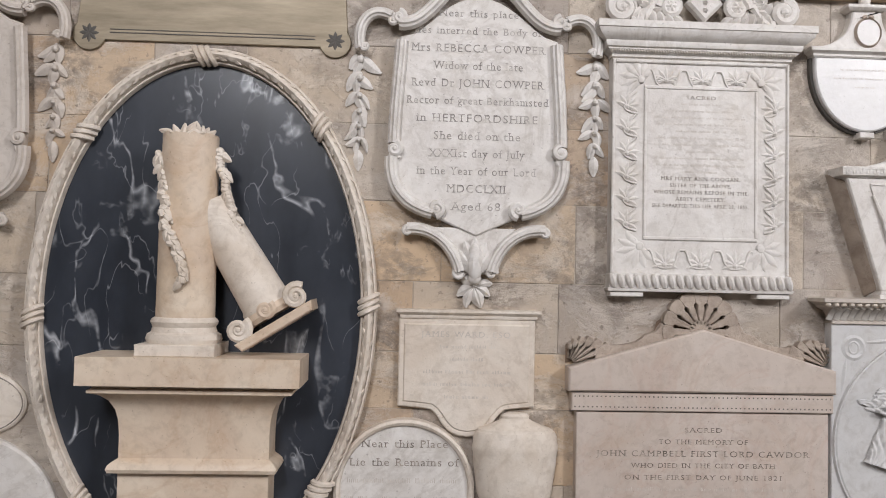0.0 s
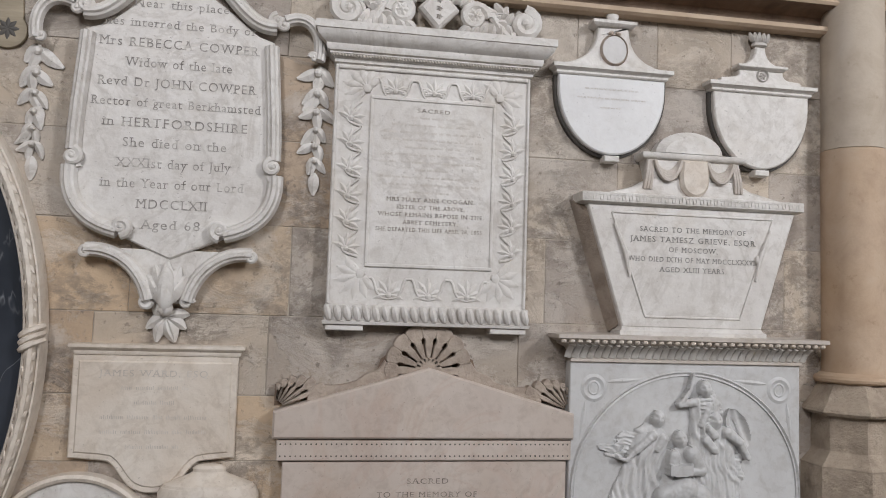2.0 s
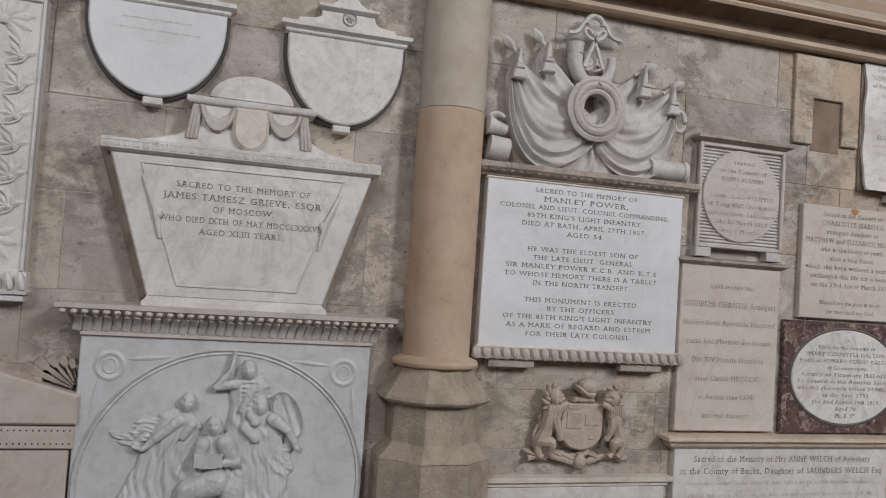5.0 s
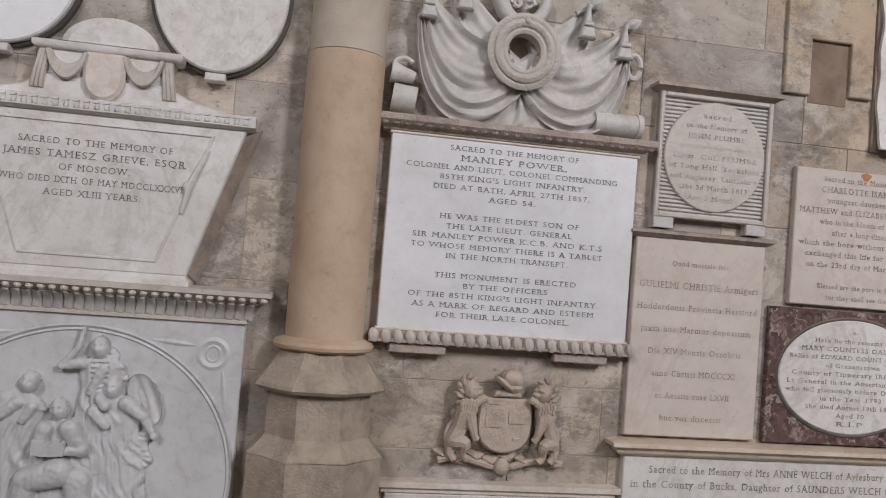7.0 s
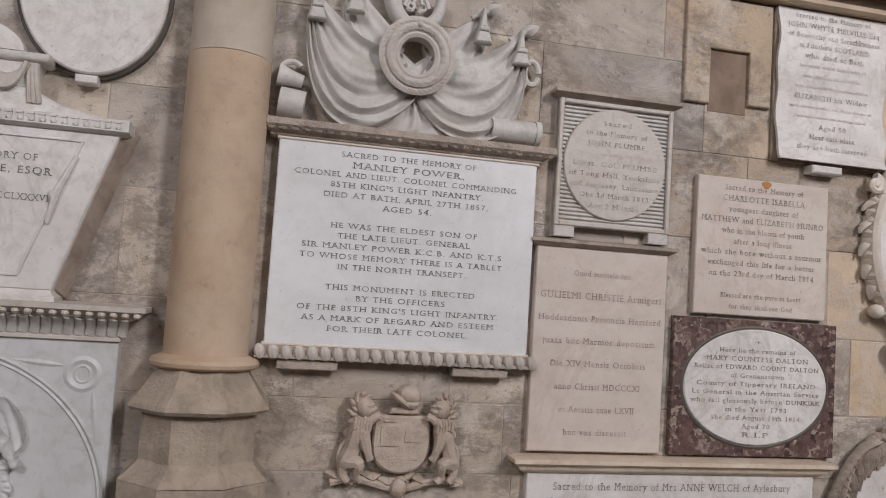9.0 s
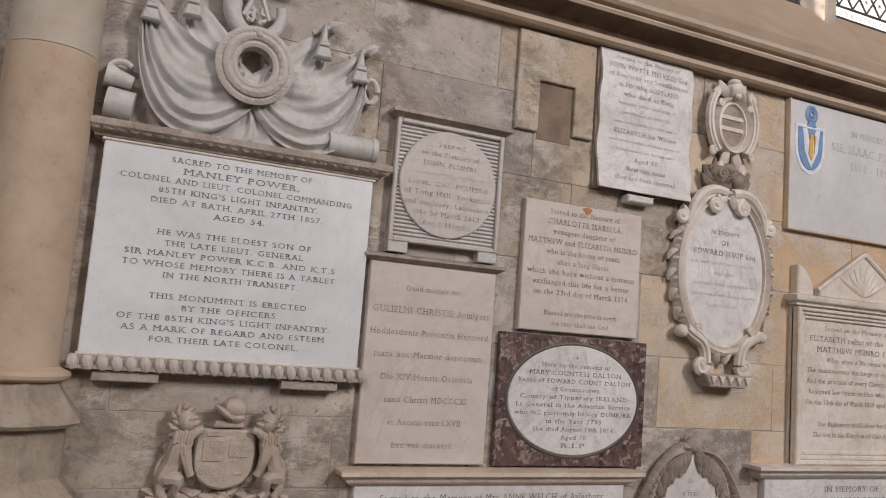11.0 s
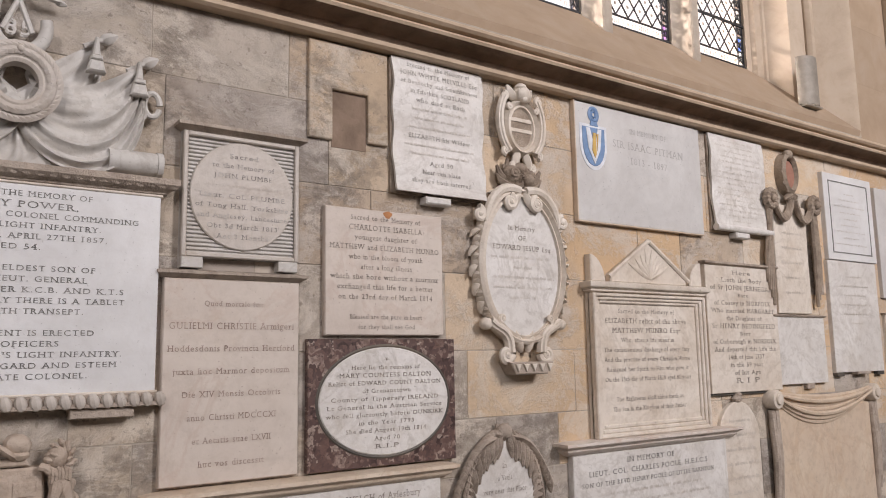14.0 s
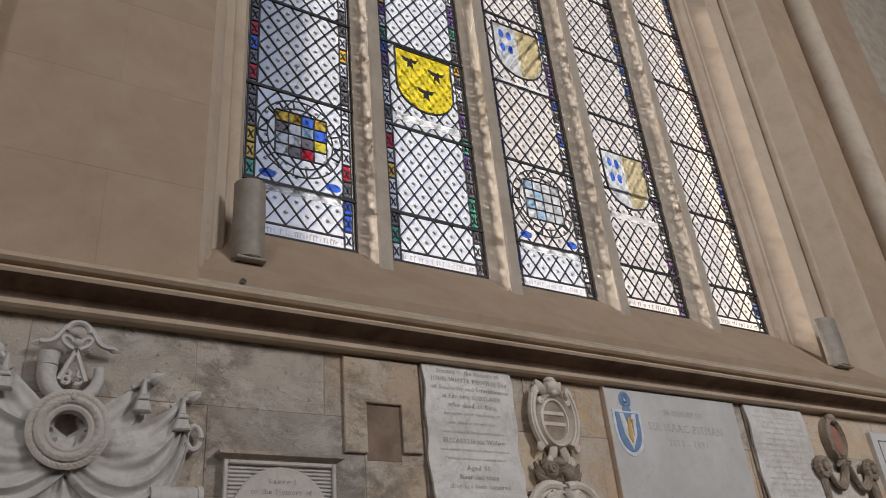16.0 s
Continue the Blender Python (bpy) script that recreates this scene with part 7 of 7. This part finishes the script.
for s in (-1, 1):
    sc = Geo().scroll(HX + 0.085 * s, HZ + 0.31, 0.06, 0.055, 1.6, 90, s, 0.020)
    sc.tube(lift(bez((HX + 0.02 * s, HZ + 0.37), (HX + 0.15 * s, HZ + 0.41), (HX + 0.22 * s, HZ + 0.30), (HX + 0.235 * s, HZ + 0.2), 10), 0.06), [0.024] * 8 + [0.02, 0.014, 0.008], 8)
    sc.leaf(HX + 0.015 * s, HZ + 0.37, 0.05, 0.10, 0.05, -90 + 30 * s, 0.03, 5)
    part("top_scroll", sc, CREAM, t)
    part("side_scroll", Geo().scroll(HX + 0.268 * s, HZ + 0.235, 0.05, 0.05, 1.4, 90, s, 0.018).blob(HX + 0.268 * s, HZ + 0.235, 0.055, 0.018, 0.018, 0.018), CREAM, t)
    part("inner_scroll", Geo().scroll(HX + 0.15 * s, HZ - 0.26, 0.06, 0.030, 1.3, -90, s, 0.012), CREAM, t)
    lo = Geo()
    double(lo, bez((HX + 0.22 * s, HZ - 0.27), (HX + 0.16 * s, HZ - 0.32), (HX + 0.10 * s, HZ - 0.30), (HX + 0.10 * s, HZ - 0.42), 10), 0.05, 0.028)
    lo.scroll(HX + 0.125 * s, HZ - 0.43, 0.05, 0.056, 1.5, 180 if s > 0 else 0, s, 0.020)
    lo.leaf(HX + 0.02 * s, HZ - 0.42, 0.03, 0.12, 0.05, 90 - 18 * s, 0.04, 5)
    lo.blob(HX + 0.235 * s, HZ - 0.285, 0.04, 0.034, 0.030, 0.034)
    part("lower_scroll", lo, CREAM, t)
part("corbel", Geo().poly([(6.43, 1.375), (6.63, 1.375), (6.67, 1.435), (6.39, 1.435)], -0.01, 0.09, 0.006), CARVED, t)
dn = Geo()
for k in range(5):
    dn.poly([(6.42 + 0.05 * k, 1.425), (6.455 + 0.05 * k, 1.425), (6.437 + 0.05 * k, 1.388)], 0.08, 0.10, 0.003)
part("corbel_dents", dn, CREAM, t)
mid = Geo()
for k in range(22):
    mid.leaf(HX + rng.uniform(-0.07, 0.06), HZ + 0.37 + rng.uniform(-0.02, 0.09), 0.015, 0.085, 0.05, 8 * k, 0.055, 5, rng.uniform(-40, 40))
for s in (-1, 1):
    for k in range(5):
        mid.leaf(HX + 0.03 * s, HZ + 0.39, 0.03, 0.13 + 0.02 * (k % 2), 0.05, 90 - s * (30 + 16 * k), 0.04, 5, 30 * s)
mid.blob(HX - 0.065, HZ + 0.45, 0.05, 0.050, 0.048, 0.045).blob(HX + 0.05, HZ + 0.43, 0.05, 0.035, 0.035, 0.035).blob(HX, HZ + 0.49, 0.04, 0.05, 0.03, 0.035)
mid.scroll(HX - 0.07, HZ + 0.45, 0.085, 0.036, 1.4, 0, 1, 0.011)
mid.scroll(HX + 0.075, HZ + 0.45, 0.06, 0.026, 1.2, 90, 1, 0.010)
part("crest_knot", mid, BROWN, t)
CX, CZ = 6.545, 2.60
cs = Geo().ring(CX, CZ, 0.088, 0.118, [(-0.02, 0.04), (-0.012, 0.055), (0.0, 0.05), (0.014, 0.068), (0.028, 0.04), (0.03, 0.0)], 40)
for s in (-1, 1):
    double(cs, bez((CX + 0.105 * s, CZ + 0.15), (CX + 0.16 * s, CZ + 0.06), (CX + 0.15 * s, CZ - 0.06), (CX + 0.085 * s, CZ - 0.13), 12), 0.045, 0.022)
    cs.scroll(CX + 0.112 * s, CZ + 0.15, 0.05, 0.032, 1.4, 90, s, 0.013)
    cs.scroll(CX + 0.085 * s, CZ + 0.095, 0.06, 0.024, 1.3, 90, -s, 0.010)
    cs.scroll(CX + 0.108 * s, CZ - 0.13, 0.045, 0.032, 1.3, -90, s, 0.013)
    cs.scroll(CX + 0.060 * s, CZ - 0.205, 0.045, 0.030, 1.4, 90, -s, 0.012)
    cs.leaf(CX + 0.02 * s, CZ - 0.12, 0.035, 0.11, 0.05, -90 + 22 * s, 0.03, 5)
    cs.leaf(CX + 0.03 * s, CZ + 0.14, 0.03, 0.09, 0.05, 90 - 35 * s, 0.035, 5)
cs.blob(CX, CZ + 0.175, 0.055, 0.048, 0.045, 0.04).blob(CX - 0.01, CZ + 0.205, 0.06, 0.035, 0.022, 0.03).blob(CX, CZ + 0.14, 0.07, 0.022, 0.018, 0.02)
part("crest_frame", cs, CREAM, t)
part("crest_shield", Geo().poly(arc(CX, CZ, 0.076, 0.105, 0, 350, 30), 0.0, 0.042, 0.004), BROWN, t)
for z in (CZ + 0.03, CZ - 0.025):
    part("crest_bar", Geo().box(CX - 0.07, CX + 0.07, z, z + 0.020, 0.04, 0.047, 0.002), CREAM, t)
inscription(t, HX, 2.11, 1.72, 0.40, [("In Memory", 0.42), ("OF", 0.12), ("EDWARD JESUP Esq", 0.92, 1.05), (None, 0.98), (None, 0.3), (None, 0.95), (None, 0.95), (None, 0.4)], 0.045, LETTER_WORN, 0.48)

# grey tablet with enamel arms
t = thing("grey_tablet", 7.47, 2.17, "plain grey marble tablet with a blue and gold shield", "memorial")
part("slab", Geo().box(6.943, 8.0, 2.17, 2.825, -0.01, 0.028, 0.003), GREYM, t)
part("edge", Geo().box(6.935, 6.943, 2.165, 2.83, -0.01, 0.032, 0.002).box(6.943, 8.0, 2.162, 2.17, -0.01, 0.032, 0.002), TAN, t)
E7 = lambda x, z: (7.075 + x, 2.60 + z)
sp = [E7(-0.085, 0.09), E7(0.085, 0.09), E7(0.085, 0.0)] + [E7(0.085 * math.cos(radians(a)), 0.0 + 0.125 * math.sin(radians(a))) for a in range(-15, -180, -15)] + [E7(-0.085, 0.0)]
part("shield_ground", Geo().poly([(7.075 + (x - 7.075) * 1.22, 2.60 + (z - 2.60) * 1.18) for x, z in sp], 0.02, 0.031, 0.001), PALE, t)
part("shield", Geo().poly(sp, 0.025, 0.035, 0.002), BLUE, t)
part("shield_pile", Geo().poly([E7(-0.06, 0.085), E7(-0.03, 0.085), E7(0, -0.02), E7(0.03, 0.085), E7(0.06, 0.085), E7(0.045, -0.03), E7(0, -0.115), E7(-0.045, -0.03)], 0.03, 0.038, 0.001), PALE, t)
part("shield_flame", Geo().poly([E7(-0.008, 0.06), E7(0.012, 0.06), E7(0.012, -0.06), E7(0, -0.08), E7(-0.02, -0.04)], 0.035, 0.041, 0.001).poly([E7(0.018, 0.055), E7(0.032, 0.055), E7(0.02, -0.04)], 0.035, 0.041, 0.001), GOLD, t)
part("crest_flower", Geo().ring(7.083, 2.765, 0.032, 0.036, [(-0.012, 0.03), (0, 0.036), (0.012, 0.03)], 18).ring(7.083, 2.765, 0.014, 0.016, [(-0.006, 0.03), (0, 0.036), (0.006, 0.03)], 12).poly([(7.05, 2.70), (7.115, 2.70), (7.105, 2.725), (7.06, 2.725)], 0.025, 0.034, 0.001), BLUE, t)
inscription(t, 7.53, 2.76, 2.50, 0.62, [("IN MEMORY OF", 0.5, 0.7), ("SIR ISAAC PITMAN", 0.97), ("1813 - 1897", 0.5, 0.9)], 0.028, letters("cut_grey_lettering", (0.40, 0.385, 0.37), (0.52, 0.50, 0.49)), 0.5)

t, f = scroll_tablet("scroll_tablet", 8.10, 8.665, 2.215, 2.825, "white marble scroll tablet with a rolled foot", True)
inscription(t, 8.385, 2.81, 2.26, 0.50, [(None, 0.7), (None, 0.95)] + [(None, 0.9 if k % 3 else 0.6) for k in range(13)] + [(None, 0.4)], lambda z: f((z - 2.215) / 0.61) + 0.0015, LETTER_WORN, 0.55)

# framed tablet with pediment
t = thing("framed_tablet", 7.45, 1.03, "cream marble tablet in a stepped frame under a pediment", "memorial")
part("slab", Geo().box(6.99, 7.92, 1.035, 1.80, -0.01, 0.03, 0.003), CREAM, t)
for d, w in ((0.0, 0.062), (0.022, 0.052), (0.044, 0.042)):
    xa, xb, za, zb = 6.99 + d, 7.92 - d, 1.035 + d, 1.785 - d * 0.8
    part("frame_step", Geo().box(xa, xa + 0.022, za, zb, 0.02, w, 0.005).box(xb - 0.022, xb, za, zb, 0.02, w, 0.005).box(xa + 0.022, xb - 0.022, za, za + 0.022, 0.02, w, 0.005).box(xa + 0.022, xb - 0.022, zb - 0.018, zb, 0.02, w, 0.005), CREAM, t)
part("cornice", Geo().mould(6.985, 7.92, [(0.05, 1.79), (0.06, 1.795), (0.06, 1.805), (0.075, 1.812), (0.08, 1.82), (0.08, 1.842), (0.05, 1.848)]), CREAM, t)
part("pediment", Geo().poly([(7.14, 1.845), (7.77, 1.845), (7.77, 1.885), (7.455, 2.085), (7.14, 1.885)], -0.01, 0.05, 0.006), CREAM, t)
for s in (-1, 1):
    part("raking_moulding", Geo().tube([(7.455 + 0.33 * s, 1.875, 0.05), (7.455, 2.088, 0.05)], 0.014, 7), CREAM, t)
    for k in range(4):
        part("ray", Geo().leaf(7.455, 1.872, 0.05, (0.175, 0.155, 0.155, 0.19)[k], 0.030, 90 - s * (10 + 18 * k), 0.010, 5), CREAM, t)
    c = 7.455 + 0.46 * s
    part("corner_ear", Geo().poly([(c, 1.845), (c, 1.99)] + bez((c - 0.03 * s, 1.985), (c - 0.09 * s, 1.95), (c - 0.105 * s, 1.90), (c - 0.11 * s, 1.845), 8), -0.01, 0.048, 0.006), CREAM, t)
inscription(t, 7.435, 1.72, 1.15, 0.70, [("Sacred to the Memory of", 0.66, 0.85), ("ELIZABETH relict of the above", 0.95), ("MATTHEW MUNRO Esqr", 0.80), ("Who, after a life spent in", 0.62, 0.85), ("The conscientious discharge of every duty", 1.0, 0.85), ("And the practice of every Christian Virtue", 1.0, 0.85), ("Resigned her Spirit to Him who gave it", 0.95, 0.85), ("On the 15th day of March 1828 aged 81 years", 1.0, 0.85), ("", 0), ("The Righteous shall shine forth as", 0.78, 0.85), ("The Sun in the Kingdom of their Father.", 0.86, 0.85)], 0.03, LETTER_WORN, 0.52)

t = thing("ledge_tablet", 7.45, 0.2, "wide white marble tablet below a pink moulded ledge", "memorial")
part("ledge", Geo().mould(6.80, 8.08, [(0.04, 0.965), (0.05, 0.972), (0.07, 0.985), (0.075, 0.99), (0.075, 1.0), (0.10, 1.012), (0.105, 1.016), (0.105, 1.03), (0.03, 1.035)]), PINK, t)
part("slab", Geo().box(6.82, 8.06, 0.2, 0.965, -0.01, 0.04, 0.004), WHITE, t)
inscription(t, 7.40, 0.945, 0.52, 1.05, [("IN MEMORY OF", 0.36), ("LIEUT. COL. CHARLES POOLE, H.E.I.C.S", 0.90), ("SON OF THE REVD HENRY POOLE OF LITTLE BARNTON", 1.0, 0.85), (None, 0.8), (None, 0.9), (None, 0.7), ("POOLE", 0.3), ("JUNE 1842", 0.4)], 0.04, LETTER, 0.5)

t = thing("lettered_tablet", 8.34, 1.22, "cream stone tablet crowded with large worn lettering", "memorial")
part("slab", Geo().box(7.975, 8.70, 1.222, 1.99, -0.01, 0.032, 0.003), CREAM, t)
part("cap_moulding", Geo().mould(7.975, 8.70, [(0.032, 1.99), (0.045, 1.996), (0.05, 2.0), (0.05, 2.012), (0.03, 2.016)]), CARVED, t)
# Dark strip below the slab stands in for the shadow it casts.
part("shadow_strip", Geo().box(7.97, 8.68, 1.208, 1.222, -0.01, 0.02, 0.002), DARK, t)
inscription(t, 8.335, 1.975, 1.27, 0.66, [("Here", 0.28), ("Lieth the Body", 0.62), ("of Sr JOHN JERNEGAN", 0.98, 1.1), ("Bart", 0.15, 0.8), ("of Cossey in NORFOLK", 0.88), ("Who married MARGARET", 0.98), ("the Daughter of", 0.55), ("Sr HENRY BEDINGFELD", 0.98, 1.1), ("Bart", 0.15, 0.8), ("of Oxborough in NORFOLK", 0.98), ("And departed this Life the", 0.95), ("14th of June 1737", 0.55), ("in the 59 year", 0.5), ("of his Age", 0.4), ("R I P", 0.35, 1.2)], 0.032, LETTER_WORN, 0.56)

t = thing("arched_tablet", 8.22, 0.3, "round-headed cream tablet with a small knob", "memorial")
part("slab", Geo().poly([(8.02, 0.3), (8.42, 0.3), (8.42, 0.92)] + arc(8.22, 0.95, 0.20, 0.22, 0, 180, 18) + [(8.02, 0.92)], -0.01, 0.03, 0.006), CREAM, t)
part("knob", Geo().blob(8.22, 1.185, 0.02, 0.045, 0.025, 0.03).blob(8.235, 1.205, 0.02, 0.03, 0.02, 0.025), CARVED, t)
inscription(t, 8.22, 1.10, 0.6, 0.34, [(None, 0.6), (None, 0.9), (None, 0.95), (None, 0.95), (None, 0.9), (None, 0.8)], 0.03, LETTER_FAINT, 0.4)

# draped cartouche
t = thing("draped_cartouche", 8.93, 1.70, "cream tablet hung with carved drapery under a shield crest", "memorial")
part("slab", Geo().poly([(8.73, 1.71), (9.12, 1.71), (9.13, 2.44), (8.74, 2.44)], -0.01, 0.03, 0.004), CREAM, t)
for s in (-1, 1):
    dr = Geo()
    c = 8.935 + 0.26 * s
    for k in range(12):
        a = radians(30 * k)
        dr.blob(c + 0.045 * math.cos(a), 2.46 + 0.05 * math.sin(a), 0.06, 0.028, 0.03, 0.03, 30 * k, 7, 4)
    dr.blob(c, 2.46, 0.08, 0.03, 0.03, 0.025)
    for k in range(4):
        dr.tube([(c + (0.012 * k - 0.02) * 1, 2.42, 0.05), (c + 0.016 * k * s - 0.01, 2.1, 0.045), (c + (0.02 * k - 0.02) * s + 0.02 * s, 1.76 + 0.05 * k, 0.035)], [0.016, 0.018, 0.012], 6)
    for k in range(4):
        dr.tube(lift(bez((c - 0.03 * s, 2.45), (c - 0.09 * s, 2.32 - 0.012 * k), (c - 0.19 * s, 2.33 - 0.014 * k), (c - 0.24 * s, 2.47), 10), 0.05 + 0.006 * k), 0.017, 6)
    part("drapery", dr, BROWN, t)
cr = Geo().ring(8.935, 2.66, 0.075, 0.12, [(-0.015, 0.05), (0, 0.075), (0.018, 0.06), (0.026, 0.0)], 36)
for s in (-1, 1):
    for k in range(5):
        cr.scroll(8.935 + 0.085 * s * math.cos(radians(70 - 34 * k)), 2.66 + 0.13 * math.sin(radians(70 - 34 * k)), 0.05, 0.024, 1.2, 90, s, 0.010)
for k in range(8):
    cr.leaf(8.935 + rng.uniform(-0.03, 0.03), 2.52, 0.03, 0.07, 0.04, -160 + 20 * k, 0.04, 4)
cr.blob(8.935, 2.79, 0.05, 0.04, 0.035, 0.035)
part("shield_crest", cr, BROWN, t)
part("crest_shield", Geo().poly(arc(8.935, 2.65, 0.062, 0.10, 0, 350, 28), 0.0, 0.055, 0.01), RED_STAIN, t)
inscription(t, 8.93, 2.30, 1.80, 0.30, [(None, 0.7), (None, 0.8), (None, 0.9), (None, 0.6), (None, 0.7)], 0.03, LETTER_FAINT, 0.3)
t = thing("small_tablet", 8.96, 1.24, "plain white marble tablet with grey veining", "memorial")
part("slab", Geo().box(8.665, 9.255, 1.25, 1.685, -0.01, 0.03, 0.003), WHITE, t)
part("cap_moulding", Geo().mould(8.665, 9.255, [(0.03, 1.685), (0.04, 1.69), (0.045, 1.698), (0.03, 1.704)]), CARVED, t)
part("bracket", Geo().box(8.99, 9.08, 1.215, 1.25, -0.01, 0.03, 0.003), CARVED, t)

t = thing("double_tablet", 9.72, 1.29, "tall white marble tablet in two panels with ruled border", "memorial")
part("upper_slab", Geo().box(9.385, 10.06, 2.105, 2.735, -0.01, 0.036, 0.003), BRIGHT, t)
part("lower_slab", Geo().box(9.365, 10.03, 1.31, 2.098, -0.01, 0.032, 0.003), WHITE, t)
part("ruled_border", Geo().box(9.45, 9.995, 2.675, 2.683, 0.034, 0.039, 0).box(9.45, 9.995, 2.155, 2.163, 0.034, 0.039, 0).box(9.45, 9.458, 2.163, 2.675, 0.034, 0.039, 0).box(9.987, 9.995, 2.163, 2.675, 0.034, 0.039, 0), LETTER, t)
for xa in (9.37, 9.93):
    part("bracket", Geo().box(xa, xa + 0.09, 1.285, 1.312, -0.01, 0.035, 0.003), DARK, t)
part("bracket", Geo().box(9.62, 9.80, 1.295, 1.312, -0.01, 0.05, 0.003), CARVED, t)
inscription(t, 9.72, 2.62, 2.20, 0.46, [(None, 0.3), (None, 0.6), (None, 0.95), (None, 0.6), (None, 0.4), (None, 0.6), (None, 0.85), (None, 0.5), (None, 0.95)], 0.036, LETTER, 0.35)
inscription(t, 9.70, 2.02, 1.62, 0.5, [(None, 0.4), (None, 0.8), (None, 0.6), (None, 0.8), (None, 0.7), (None, 0.3)], 0.032, LETTER_FAINT, 0.32)

t = thing("curtain_tablet", 9.2, 0.2, "tan stone tablet carved as a cloth hung from two rolls", "memorial")
part("cloth", Geo().box(8.60, 9.80, 0.2, 1.10, -0.01, 0.03, 0.01), TAN, t)
for c in (8.575, 9.80):
    part("roll", Geo().lathe(0, 0, [(0.062, 0.0), (0.062, 0.06), (0.055, 0.075), (0.035, 0.078), (0.03, 0.09), (0.012, 0.092)], 22, 1.0, Matrix.Translation((c, 0.0, 1.165)) @ Matrix.Rotation(radians(-90), 4, "X")), CREAM, t)
    part("side_fold", Geo().tube([(c - 0.02, 1.10, 0.03), (c - 0.015, 0.8, 0.045), (c - 0.02, 0.4, 0.03)], [0.022, 0.026, 0.016], 8).tube([(c + 0.025, 1.10, 0.03), (c + 0.02, 0.8, 0.04), (c + 0.03, 0.5, 0.03)], [0.022, 0.026, 0.012], 8), CARVED, t)
for k in range(7):
    part("swag_fold", Geo().tube(lift(bez((8.63, 1.20 - 0.010 * k), (8.92, 1.16 - 0.036 * k), (9.35, 1.13 - 0.030 * k), (9.75, 1.205 - 0.006 * k), 16), 0.045 + 0.018 * math.sin(k * 1.9)), [0.010 + 0.007 * math.sin(math.pi * q / 16) for q in range(17)], 7), TAN, t)

t = thing("wreathed_tablet", 6.39, 0.4, "small white oval tablet wreathed in carved leaves", "memorial")
part("oval_panel", Geo().poly(arc(6.385, 0.83, 0.19, 0.25, 0, 354, 40), -0.01, 0.035, 0.006), WHITE, t)
lf = Geo()
for k in range(26):
    for s in (-1, 1):
        a = radians(90 - s * 6.6 * k)
        for o in (0.0, 0.035):
            lf.leaf(6.385 + (0.20 + o) * math.cos(a), 0.83 + (0.265 + o) * math.sin(a), 0.015, 0.075, 0.034, math.degrees(a) - s * (110 + 30 * (o > 0)), 0.035, 5, -25 * s)
lf.leaf(6.385, 1.09, 0.02, 0.07, 0.04, 60, 0.03).leaf(6.385, 1.09, 0.02, 0.07, 0.04, 120, 0.03).blob(6.385, 1.10, 0.03, 0.03, 0.03, 0.025)
for s in (-1, 1):
    for k in range(7):
        u = 0.022 + 0.027 * k
        zt = 0.83 + 0.245 * math.sqrt(max(0.05, 1 - (u / 0.205) ** 2))
        lf.leaf(6.385 + u * s, zt + 0.02, 0.035, 0.105 + 0.012 * (k % 2), 0.034, -90 + (12 - 3 * k) * s, 0.03, 5)
    for k in range(12):
        lf.leaf(6.385 + (0.05 + 0.02 * k) * s, 1.09 - 0.0016 * k * k, 0.03, 0.09, 0.036, -90 + s * (75 - 6 * k), 0.035, 5)
    double(lf, bez((6.385 + 0.015 * s, 1.10), (6.385 + 0.14 * s, 1.08), (6.385 + 0.22 * s, 0.96), (6.385 + 0.235 * s, 0.78), 10), 0.03, 0.014)
lf.blob(6.385, 1.115, 0.035, 0.045, 0.038, 0.035).blob(6.35, 1.105, 0.03, 0.03, 0.02, 0.03)
part("leaf_wreath", lf, CARVED, t)
inscription(t, 6.385, 0.99, 0.60, 0.30, [("In", 0.08), ("a Vault", 0.28), ("very near this Place", 0.85), ("are interred the Remains", 1.0), (None, 0.9), (None, 0.8), (None, 0.8)], 0.035, LETTER_WORN, 0.42)

t = thing("grey_tablet", 10.5, 1.9, "pale grey marble tablet", "memorial")
part("slab", Geo().box(10.13, 10.50, 1.85, 2.70, -0.01, 0.03, 0.003), GREYM, t)
t = thing("small_tablet", 10.35, 1.2, "pale marble tablet in a thin frame", "memorial")
part("slab", Geo().box(10.12, 10.52, 1.15, 1.72, -0.01, 0.03, 0.003), CREAM, t)
part("cap_moulding", Geo().mould(10.12, 10.52, [(0.03, 1.72), (0.04, 1.726), (0.045, 1.735), (0.03, 1.74)]), CARVED, t)
